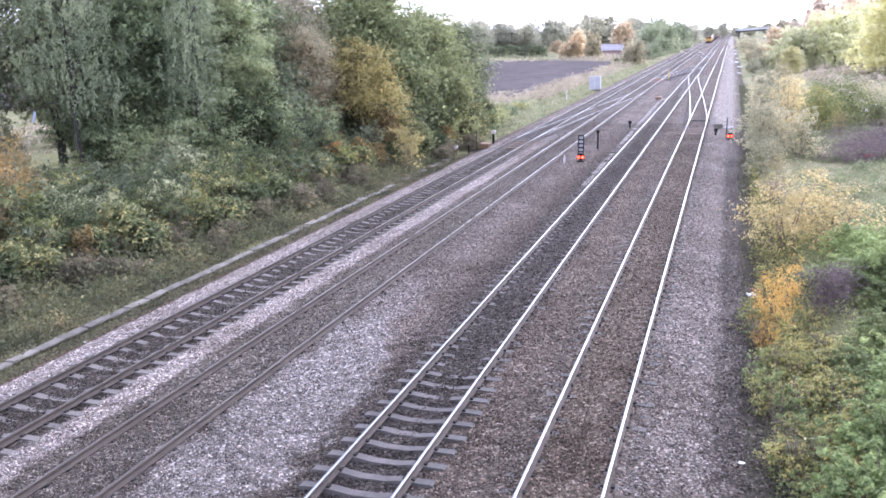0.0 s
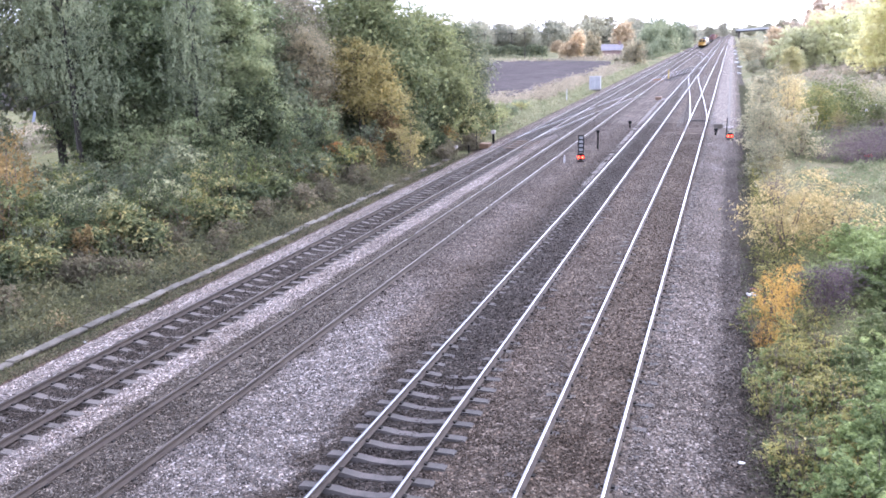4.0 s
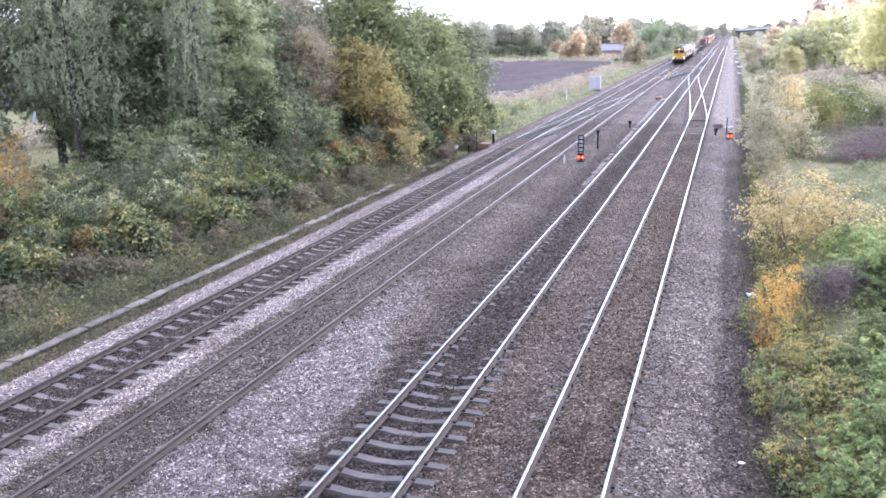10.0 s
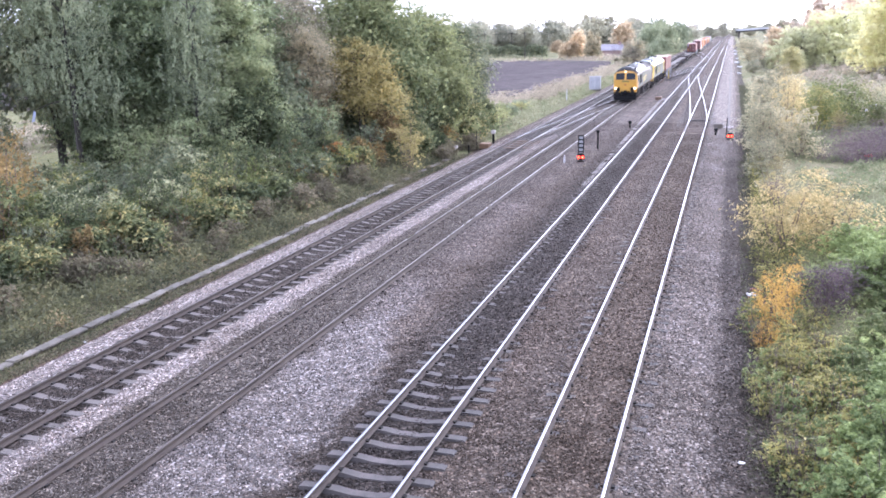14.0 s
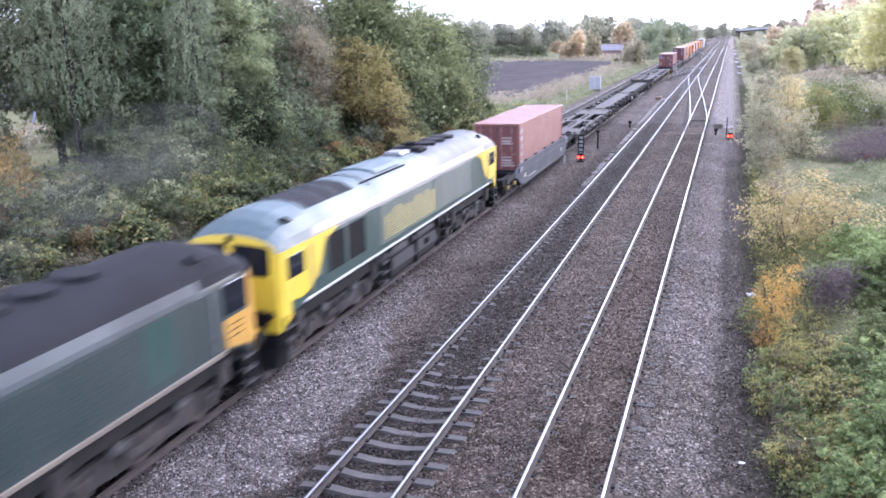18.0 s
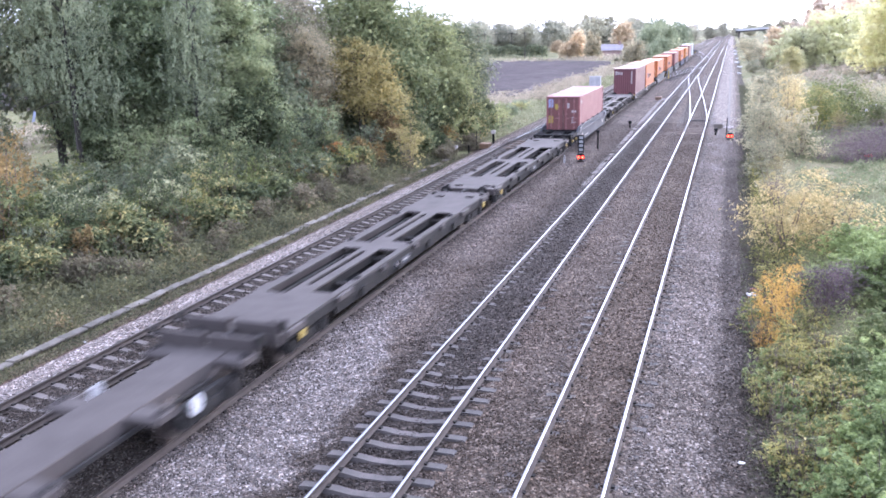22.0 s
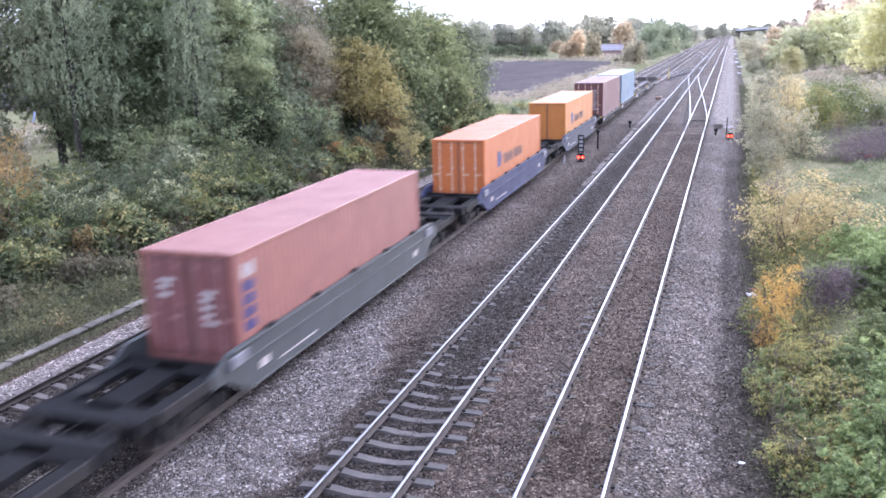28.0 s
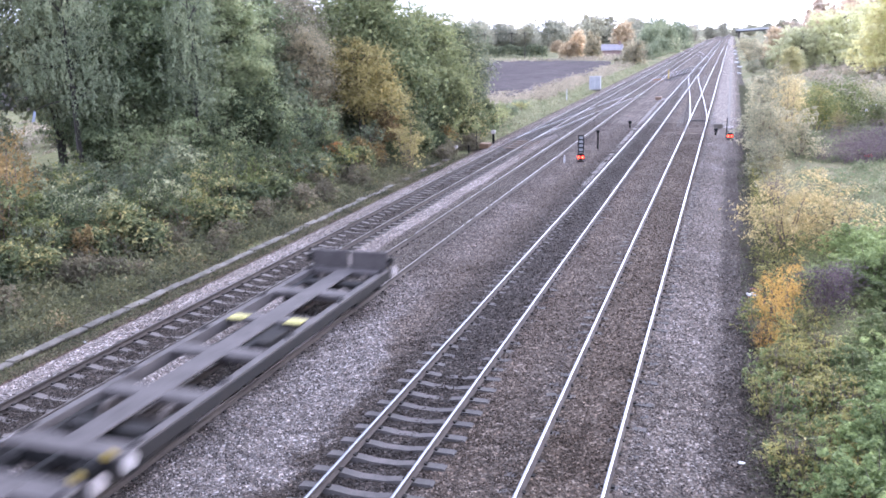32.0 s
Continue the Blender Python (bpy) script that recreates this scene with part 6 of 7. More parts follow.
M_SEAL = worn("brown_black_door_seal", (0.05, 0.034, 0.026), 0.8)


def container(label, mat, height, marks, blank_end, seed, door_mat=None, bars=None):
    """A forty-foot container; its front end is at y = 0 and its floor at z = 0."""
    L, W, H = 12.19, 1.219, height
    door_mat = door_mat or mat
    con = empty("shipping_container", label=label, category="container", group="containers on the train")
    bar_mat = bars or (P_BAR if door_mat is mat else P_BAR_RED)
    for s in (-1, 1):
        part("side_wall", corrugated(0.16, L - 0.16, 0.16, H - 0.1, W - 0.025, 0.007, lambda a, d, z: (s * d, a, z)), mat, con)
        for z0, z1, nm, face in ((0.0, 0.16, "bottom_rail", W - 0.02), (H - 0.1, H, "top_rail", W)):
            part(nm, boxes([(min(s * (W - 0.06), s * face), max(s * (W - 0.06), s * face), 0.17, L - 0.17, z0, z1)], 0.01), mat, con)
        for y in (0.0, L - 0.17):
            part("corner_post", boxes([(min(s * (W - 0.15), s * W), max(s * (W - 0.15), s * W), y, y + 0.17, 0.12, H - 0.12)], 0.015), mat, con)
            for z in (0.0, H - 0.12):
                part("corner_casting", boxes([(min(s * (W - 0.17), s * (W + 0.004)), max(s * (W - 0.17), s * (W + 0.004)), y - 0.004, y + 0.178, z, z + 0.12)], 0.01), mat, con)
    bm = corrugated(0.17, L - 0.17, -W + 0.06, W - 0.06, H - 0.012, 0.02, lambda a, d, x: (x, a, d), 0.42)
    part("roof", bm, mat, con)
    part("floor", boxes([(-W + 0.06, W - 0.06, 0.17, L - 0.17, 0.1, 0.14)]), M_UNDER, con)
    for y in (0.0, L - 0.1):
        for z in (0.0, H - 0.1):
            part("end_rail", boxes([(-W + 0.15, W - 0.15, y, y + 0.1, z, z + 0.1)], 0.01), mat, con)

    def end_wall(y, out):
        part("end_wall", corrugated(-W + 0.15, W - 0.15, 0.1, H - 0.1, 0.03, 0.036, lambda a, d, z: (a, y + (0.065 - d if out < 0 else d - 0.065), z), 0.25), mat, con)

    def doors(y, out):
        for s in (-1, 1):
            x0, x1 = sorted((s * 0.02, s * (W - 0.15)))
            y0, y1 = sorted((y - out * 0.06, y - out * 0.02))
            d = part("door", boxes([(x0, x1, y0, y1, 0.12, H - 0.12)], 0.008), door_mat, con)
            sy = sorted((y - out * 0.03, y - out * 0.012))
            part("door_seal", boxes([(x0 - 0.012, x0 + 0.012, *sy, 0.12, H - 0.12), (x1 - 0.012, x1 + 0.012, *sy, 0.12, H - 0.12), (x0 + 0.014, x1 - 0.014, *sy, H - 0.14, H - 0.115), (x0 + 0.014, x1 - 0.014, *sy, 0.12, 0.145)]), M_SEAL, d)
            for k in range(4):
                z = 0.3 + k * (H - 0.6) / 3.5
                ya, yb = sorted((y - out * 0.02, y - out * 0.005))
                part("panel_rib", boxes([(x0 + 0.05, x1 - 0.05, ya, yb, z, z + 0.30)], 0.006), door_mat, d)
            for f in (0.2, 0.74):
                bm = bmesh.new()
                xx = x0 + (x1 - x0) * f
                cyl(bm, (xx, y + out * 0.02, 0.1), (xx, y + out * 0.02, H - 0.1), 0.03, 0.03, 6)
                for zc in (0.35, 1.3, H - 0.4):
                    box(bm, xx - 0.06, xx + 0.06, *sorted((y - out * 0.01, y + out * 0.035)), zc, zc + 0.07)
                box(bm, xx - 0.02, xx + 0.25 * s, *sorted((y + out * 0.01, y + out * 0.045)), 1.0, 1.06) if s > 0 else box(bm, xx - 0.25, xx + 0.02, *sorted((y + out * 0.01, y + out * 0.045)), 1.0, 1.06)
                part("locking_bar", bm, bar_mat, d)

    if blank_end:
        end_wall(0.0, -1)
        doors(L, 1)
    else:
        doors(0.0, -1)
        end_wall(L, 1)
    for kind, material, a, b, z0, z1 in marks:
        if kind == "side":
            for s in (-1, 1):
                lettering(con, s * (W - 0.022), a, b, z0, z1, material, seed, "marking")
        elif kind == "block":
            for s in (-1, 1):
                x = s * (W - 0.022)
                bm = bmesh.new()
                w, h = b - a, z1 - z0
                arc = [(a + w * (0.45 + 0.55 * math.cos(q)), z0 + h * (0.5 + 0.5 * math.sin(q))) for q in [math.radians(-90 + 18 * i) for i in range(11)]]
                prism(bm, [(a, z1), (a, z0 + h * 0.15), (a + w * 0.15, z0)] + arc, "x", min(x, x + s * 0.006), max(x, x + s * 0.006))
                part("emblem", bm, material, con)
        elif kind == "patch":
            for s in (-1, 1):
                x = sorted((s * (W - 0.024), s * (W - 0.014)))
                part("repair_patch", boxes([(*x, a, b, z0, z1)]), material, con)
        elif kind == "plate":
            part("sticker", boxes([(a, b, -0.016, -0.001 if not blank_end else 0.03, z0, z1)]), material, con)
        else:
            rng = random.Random(seed)
            z = z1
            while z > z0 + 0.04:
                h = rng.uniform(0.06, 0.11)
                w = (b - a) * rng.uniform(0.45, 1.0)
                part("marking", boxes([(a, a + w, -0.012, -0.002 if not blank_end else 0.03, z - h, z)]), material, con)
                z -= h + rng.uniform(0.05, 0.13)
    return con


def well_wagon(label, mat, yellow):
    """A pocket wagon: low well between high girders, platforms over the bogies."""
    w = empty("well_wagon", label=label, category="wagon", group="well wagons")
    L = 20.9
    for s in (-1, 1):
        bm = bmesh.new()
        prof = [(2.9, 0.82), (2.9, 1.12), (3.15, 1.22), (3.55, 1.40), (L - 3.55, 1.40), (L - 3.15, 1.22), (L - 2.9, 1.12), (L - 2.9, 0.82), (L - 3.4, 0.80), (L - 4.3, 0.30), (4.3, 0.30), (3.4, 0.80)]
        prism(bm, prof, "x", min(s * 1.26, s * 1.34), max(s * 1.26, s * 1.34))
        g = part("side_girder", bm, mat, w)
        for y0, y1 in ((1.05, 2.895), (L - 2.895, L - 1.05)):
            part("end_sill", boxes([(min(s * 1.27, s * 1.33), max(s * 1.27, s * 1.33), y0, y1, 0.86, 1.12)], 0.02), M_UNDER, w)
        part("lifting_lug", boxes([(min(s * 1.345, s * 1.42), max(s * 1.345, s * 1.42), 3.6, 4.3, 1.02, 1.30), (min(s * 1.345, s * 1.42), max(s * 1.345, s * 1.42), L - 4.3, L - 3.6, 1.02, 1.30)], 0.02), P_LUG, g, "pale worn lifting lugs")
        for z in (1.36, 1.0, 0.30):
            y0 = 3.6 if z > 1.1 else 4.35
            part("flange", boxes([(min(s * 1.24, s * 1.40), max(s * 1.24, s * 1.40), y0, L - y0, z, z + 0.05)], 0.008), mat, g)
        for k in range(5):
            y = 5.4 + k * 2.5
            part("guide", boxes([(min(s * 1.24, s * 1.36), max(s * 1.24, s * 1.36), y, y + 0.3, 1.41, 1.48)], 0.01), M_UNDER, w)
        for y in (4.9, L - 5.5):
            part("marking", boxes([(min(s * 1.342, s * 1.348), max(s * 1.342, s * 1.348), y, y + 0.4, 0.6, 0.8)]), P_MARK, g)
        part("marking", boxes([(min(s * 1.342, s * 1.348), max(s * 1.342, s * 1.348), 5.8, 7.8, 0.5, 0.54)]), P_MARK, g)
        if yellow:
            for y in (1.6, 3.1):
                part("yellow_block", boxes([(min(s * 1.12, s * 1.25), max(s * 1.12, s * 1.25), y, y + 0.3, 0.5, 0.68)], 0.02), P_FLAP, w)
    rows = [(-1.26, 1.26, 4.3, L - 4.3, 0.28, 0.36)]
    part("well_floor", boxes(rows), M_UNDER, w)
    for y in (0.95, L - 3.45):
        part("end_platform", boxes([(-0.35, 0.35, y, y + 2.5, 0.92, 1.10), (-1.26, 1.26, y, y + 0.35, 0.9, 1.1), (-1.26, 1.26, y + 2.2, y + 2.5, 0.9, 1.1), (-1.26, -0.9, y, y + 2.5, 0.92, 1.06), (0.9, 1.26, y, y + 2.5, 0.92, 1.06)], 0.015), M_BLACK, w)
    for y in (3.45, L - 3.6):
        part("bulkhead", boxes([(-1.26, 1.26, y, y + 0.15, 0.6, 1.18)], 0.015), M_BLACK, w)
    for y in (0.45, L - 0.95):
        part("headstock", boxes([(-1.3, 1.3, y, y + 0.5, 0.86, 1.16)], 0.02), M_BLACK, w)
    for yc in (2.55, L - 2.55):
        bogie(w, yc, (-0.9, 0.9), 0.42, 2.6)
    for y in (1.3, L - 1.7):
        bm = bmesh.new()
        cyl(bm, (-0.55, y + 0.1, 1.1), (-0.55, y + 0.1, 1.3), 0.05, 0.05, 8)
        cyl(bm, (-0.55, y + 0.1, 1.28), (-0.55, y + 0.1, 1.32), 0.2, 0.2, 14)
        part("brake_wheel", bm, M_UNDER, w)
    buffers(w, 0.0, 1)
    buffers(w, L, -1)
    return w


def perforated(x0, x1, y0, y1, z0, z1, holes):
    """One plate with rectangular holes (x0, x1, y0, y1)."""
    xs = sorted({x0, x1} | {h[0] for h in holes} | {h[1] for h in holes})
    ys = sorted({y0, y1} | {h[2] for h in holes} | {h[3] for h in holes})
    solid = {(i, j) for i in range(len(xs) - 1) for j in range(len(ys) - 1)
             if not any(h[0] < (xs[i] + xs[i + 1]) / 2 < h[1] and h[2] < (ys[j] + ys[j + 1]) / 2 < h[3] for h in holes)}
    bm = bmesh.new()
    made = {}

    def v(i, j, z):
        if (i, j, z) not in made:
            made[i, j, z] = bm.verts.new((xs[i], ys[j], z))
        return made[i, j, z]

    for i, j in sorted(solid):
        ring = [(i, j), (i + 1, j), (i + 1, j + 1), (i, j + 1)]
        bm.faces.new([v(*p, z1) for p in ring])
        bm.faces.new([v(*p, z0) for p in reversed(ring)])
        for k, near in enumerate(((i, j - 1), (i + 1, j), (i, j + 1), (i - 1, j))):
            if near not in solid:
                p, q = ring[k], ring[(k + 1) % 4]
                bm.faces.new((v(*p, z0), v(*q, z0), v(*q, z1), v(*p, z1)))
    return bm


def flat_wagon(label, L, kind, raised=(False, False), mat=None):
    """A skeletal flat wagon: 'slots' has a wide deck with long holes, 'spine' a beam with outriggers, 'ladder' paired openings."""
    w = empty("container_flat_wagon", label=label, category="wagon", group="flat wagons")
    mat = mat or P_DECK
    z0, z1 = (0.62, 0.78) if kind == "ladder" else (0.84, 1.02)
    r_wheel = 0.36 if kind == "ladder" else 0.42
    a, b = 0.55, L - 0.55
    if kind == "spine":
        part("spine", boxes([(-0.62, 0.62, a, b, 0.62, z1)], 0.02), mat, w)
        n = 7
        for i in range(n):
            y = a + 0.4 + i * (b - a - 0.8) / (n - 1)
            for s in (-1, 1):
                o = part("outrigger", boxes([(min(s * 0.62, s * 1.32), max(s * 0.62, s * 1.32), y - 0.32, y + 0.32, z0, z1 - 0.02)], 0.02), mat, w)
                part("twistlock", boxes([(s * 1.18 - 0.08, s * 1.18 + 0.08, y - 0.08, y + 0.08, z1 - 0.02, z1 + 0.06)], 0.01), M_UNDER, o)
                bm = bmesh.new()
                prism(bm, [(s * 0.62, 0.65), (s * 1.25, z0), (s * 0.62, z0)], "y", y - 0.04, y + 0.04)
                part("bracket", bm, M_UNDER, o)
        for s in (-1, 1):
            bm = bmesh.new()
            cyl(bm, (s * 1.22, L - 3.0, 0.72), (s * 1.27, L - 3.0, 0.72), 0.20, 0.20, 16)
            part("hand_wheel", bm, M_GREY_PAINT, w)
            part("side_pipe", boxes([(min(s * 0.75, s * 0.82), max(s * 0.75, s * 0.82), a + 1, b - 1, 0.7, 0.78)]), M_UNDER, w)
    else:
        side, edge = 0.20, (1.22 if kind == "slots" else 1.33)
        for s in (-1, 1):
            x0, x1 = sorted((s * (edge - side), s * edge))
            if kind == "ladder":
                part("side_sill", boxes([(x0, x1, a, b, z0 - 0.12, z1)], 0.015), mat, w)
            part("side_channel", boxes([(min(s * (edge + 0.002), s * (edge + 0.03)), max(s * (edge + 0.002), s * (edge + 0.03)), a, b, z0 - 0.14, z1 - 0.05)], 0.01), M_UNDER, w)
            part("web", boxes([(min(s * (edge - 0.12), s * (edge - 0.04)), max(s * (edge - 0.12), s * (edge - 0.04)), a + 3.4, b - 3.4, 0.45, z0 - 0.122)]), M_UNDER, w)
        if kind == "slots":
            # one steel deck with small holes at its ends, long slots beside the spine and a thin slot along it
            holes = [(-0.85, -0.45, 1.1, 1.5), (0.5, 0.9, 1.15, 1.55), (-0.85, -0.45, L - 1.85, L - 1.45), (0.5, 0.9, L - 1.8, L - 1.4)]
            for y0, y1 in ((3.9, 9.3), (10.2, 15.6)):
                holes += [(-0.94, -0.30, y0, y1), (-0.12, 0.06, y0 + 0.9, y1 - 0.4), (0.36, 1.0, y0 + 0.25, y1)]
            part("deck", perforated(-1.25, 1.22, a, b, z1 - 0.06, z1, holes), mat, w, "dusty brown-grey steel deck with long slots")
            for s in (-1, 1):
                part("side_sill", boxes([(min(s * 1.08, s * 1.20), max(s * 1.08, s * 1.20), a, b, z0 - 0.12, z1 - 0.065)], 0.01), mat, w)
                part("twin_beam", boxes([(min(s * 0.14, s * 0.26), max(s * 0.14, s * 0.26), a, b, 0.66, z1 - 0.065)]), M_UNDER, w)
        else:
            part("centre_beam", boxes([(-0.30, 0.30, a, b, 0.72, z1 + 0.004)], 0.015), mat, w)
        if kind == "slots":
            for s in (-1, 1):
                part("inner_beam", boxes([(s * 0.80 - 0.05, s * 0.80 + 0.05, a + 3.9, b - 3.9, z0 - 0.2, z0 - 0.05)]), M_UNDER, w)
                for k in range(4):
                    y = a + 5.2 + k * (b - a - 10.4) / 3
                    part("cross_bearer", boxes([(min(s * 0.3, s * 0.86), max(s * 0.3, s * 0.86), y, y + 0.18, z0 - 0.25, z0 - 0.02)]), M_UNDER, w)
                    part("bracket", boxes([(min(s * 1.255, s * 1.32), max(s * 1.255, s * 1.32), y - 0.18, y + 0.18, 0.5, z0 - 0.02)], 0.03), M_UNDER, w)
            for s in (-1, 1):
                # stencilled panel and brake handle on the sill
                e = part("sill_panel", boxes([(min(s * 1.252, s * 1.27), max(s * 1.252, s * 1.27), L / 2 - 1.9, L / 2 - 0.5, 0.60, 0.80)], 0.005), P_WELL, w)
                part("stencil", boxes([(min(s * 1.272, s * 1.278), max(s * 1.272, s * 1.278), L / 2 - 1.8, L / 2 - 1.4, 0.66, 0.76), (min(s * 1.272, s * 1.278), max(s * 1.272, s * 1.278), L / 2 - 1.2, L / 2 - 0.7, 0.69, 0.73)]), P_MARK, e)
                for y in (a + 0.9, b - 1.2):
                    part("yellow_block", boxes([(min(s * 1.35, s * 1.38), max(s * 1.35, s * 1.38), y, y + 0.28, 0.62, 0.82)], 0.01), P_FLAP, w)
            # Added black plate stands in for the shade below the deck slots.
            part("under_tray", boxes([(-0.84, 0.84, a + 4.0, b - 4.0, 0.40, 0.46)]), M_BLACK, w)
            # load pads outside the beams
            for i in range(7):
                y = a + 0.75 + i * (b - a - 1.5) / 6
                l = 1.0 if i in (0, 1, 5, 6) else 0.36
                for s in (-1, 1):
                    part("load_pad", boxes([(min(s * 1.256, s * 1.37), max(s * 1.256, s * 1.37), y - l / 2, y + l / 2, z0 + 0.02, z1 - 0.012)], 0.015), mat, w)
        else:
            n = 6
            for i in range(n):
                y = a + i * (b - a - 0.55) / (n - 1)
                part("cross_bearer", boxes([(-1.13, 1.13, y, y + 0.55, z0, z1 - 0.004)], 0.01), mat, w)
            for s in (-1, 1):
                y = a + 3 * (b - a - 0.55) / (n - 1) - 0.9
                part("yellow_flap", boxes([(min(s * 0.62, s * 1.08), max(s * 0.62, s * 1.08), y + 0.8, y + 1.15, z1 - 0.001, z1 + 0.035)], 0.01), P_FLAP_OLD, w)
        for i in range(5):
            for s in (-1, 1):
                y = a + 0.5 + i * (b - a - 1.0) / 4
                part("spigot", boxes([(s * (edge - 0.1) - 0.07, s * (edge - 0.1) + 0.07, y - 0.09, y + 0.09, z1, z1 + 0.08)], 0.01), M_UNDER, w)
    for i, y in enumerate((a - 0.1, b - 0.1)):
        part("headstock", boxes([(-1.3, 1.3, y, y + 0.2, z0 - 0.1, z1 + 0.01)], 0.02), mat, w)
        if raised[i]:
            tall = 0.55 if kind == "ladder" else 0.32
            for x in (-1.3, 0.06):
                part("end_board", boxes([(x, x + 1.24, y, y + 0.14, z1 + 0.01, z1 + tall)], 0.02), mat, w)
            for s in (-1, 1):
                part("end_lamp", boxes([(s * 1.42 - 0.07, s * 1.42 + 0.07, y - 0.05, y + 0.15, z1 + 0.15, z1 + 0.4), (min(s * 1.28, s * 1.4), max(s * 1.28, s * 1.4), y, y + 0.08, z1 + 0.23, z1 + 0.30)], 0.01), M_UNDER, w)
    if kind == "ladder":
        for y, d in ((a - 0.14, -1), (b + 0.1, 1)):
            end = part("end_beam", boxes([(-1.3, 1.3, y, y + 0.04, 0.38, z1 + 0.02)], 0.01), M_UNDER, w)
            for s in (-1, 1):
                bm = bmesh.new()
                cyl(bm, (s * 1.34, y + 0.25, 0.62), (s * 1.39, y + 0.25, 0.62), 0.17, 0.17, 16)
                part("brake_disc", bm, P_MARK, end)
            part("release_handle", boxes([(1.05, 1.28, y - 0.04, y + 0.02, z1 + 0.01, z1 + 0.16)], 0.02), P_FLAP, end)
    off = 2.3 if L > 17 else 1.9
    for yc in (off, L - off):
        bogie(w, yc, (-0.9, 0.9), r_wheel, 2.6)
    part("brake_gear", boxes([(-0.5, 0.5, L / 2 - 1.4, L / 2 + 1.4, 0.45, 0.7), (0.55, 0.95, L / 2 - 0.6, L / 2 + 0.5, 0.45, 0.8)], 0.03), M_UNDER, w)
    buffers(w, 0.0, 1, 0.66 if kind == "ladder" else 0.98)
    buffers(w, L, -1, 0.66 if kind == "ladder" else 0.98)
    return w


M_SMOKE = smoke_material()
TRAIN = []       # (thing, distance of its front end along the line at 23 s, height)


def couple(ob, s, z=0.0):
    ob.matrix_basis = pose(X3, s, z)
    TRAIN.append((ob, s, z))
    return ob


couple(locomotive("leading diesel locomotive, dark green with yellow cab, headlights lit", P_GREEN, P_CAB, P_ROOF1, P_ROOF, True, False, 5), -136.6)
couple(locomotive("second diesel locomotive, green with sweeping yellow cab panels", P_GREEN2, P_CAB2, P_ROOF2, P_ROOF2, False, True, 8), -114.5)

W_GREY = well_wagon("empty-ended grey well wagon carrying one container low down", P_WELL, True)
W_NAVY = well_wagon("navy blue well wagon carrying one orange container", P_WELL_NAVY, False)
W_GREEN = well_wagon("grey-green well wagon carrying one container", P_WELL_GREEN, False)
couple(W_GREY, -92.15)
for s_front in (32.25, 123.3):
    couple(copy_thing(W_GREY, pose(X3, s_front, 0)), s_front)
couple(W_GREEN, 102.6)
couple(copy_thing(W_GREEN, pose(X3, 143.9, 0)), 143.9)
couple(W_NAVY, 164.8)
couple(well_wagon("slate grey well wagon carrying one orange container", P_WELL_SLATE, False), 184.9)

F_SLOT = flat_wagon("empty dusty grey flat wagon with long slots in its deck", 20.7, "slots")
couple(F_SLOT, -71.25)
for s_front in (11.55, 53.15):
    couple(copy_thing(F_SLOT, pose(X3, s_front, 0)), s_front)
couple(flat_wagon("empty slotted flat wagon with a raised end board", 20.7, "slots", (True, False)), -9.15)
F_SPINE = flat_wagon("empty spine wagon with outriggers along a brown beam", 20.7, "spine")
couple(F_SPINE, -50.55)
couple(flat_wagon("empty spine wagon with outriggers and a raised end", 20.7, "spine", (False, True)), -29.85)
F_LAD = flat_wagon("short skeletal flat wagon carrying one container", 14.0, "ladder", mat=P_DECK_GREY)
couple(F_LAD, 74.3)
for s_front in (88.3, 206.5, 220.4):
    couple(copy_thing(F_LAD, pose(X3, s_front, 0)), s_front)
couple(flat_wagon("empty skeletal flat wagon with yellow flaps", 14.3, "ladder", mat=P_DECK_GREY), 234.6)
couple(flat_wagon("last empty skeletal flat wagon with end boards", 14.3, "ladder", (False, True), P_DECK_GREY), 248.9)

WHITE_SIDE = [("side", P_MARK, 0.32, 0.85, 0.45 + k * 0.4, 0.72 + k * 0.4) for k in range(5)]
ZW, ZF = 0.86, 0.81
couple(container("red corrugated container with white door markings, in a well wagon", P_RED, 2.591, WHITE_SIDE + [("end", P_MARK, 0.25, 0.95, 0.4, 0.9), ("end", P_MARK, 0.25, 0.95, 1.5, 1.9), ("end", P_MARK, -0.95, -0.3, 1.6, 1.9)], False, 3, P_DOOR_RED), -87.8, ZW)
couple(container("faded red container with coloured stickers on its doors", P_RED2, 2.591, [("side", P_MARK, 0.5, 1.0, 2.05, 2.3), ("plate", P_STICKER, -1.06, -0.72, 1.8, 2.4), ("plate", P_FLAP, -0.58, -0.36, 1.65, 2.05), ("plate", P_FLAP, -1.06, -0.72, 0.68, 1.2), ("plate", P_MARK, 0.3, 0.46, 1.75, 2.1), ("end", P_MARK, 0.62, 0.95, 0.7, 1.1), ("plate", P_MARK, 0.62, 0.95, 1.45, 1.6)], False, 4, P_DOOR_RED), 36.85, ZW)
couple(container("tall maroon container with white lettering on its plain end", P_MAROON, 2.896, [("plate", P_MARK, -1.05, -0.83, 2.22, 2.62), ("plate", P_MARK, -0.76, -0.54, 2.25, 2.53), ("plate", P_MARK, -0.47, -0.27, 2.22, 2.52), ("plate", P_MARK, 0.71, 0.84, 1.2, 2.6), ("side", P_MARK, 0.28, 0.62, 1.95, 2.15), ("side", P_MARK, 0.28, 0.66, 1.3, 1.5), ("side", P_MARK, 0.28, 0.5, 1.6, 1.75), ("side", P_FLAP, 11.4, 11.7, 1.2, 1.5)], True, 5), 75.9, ZF)
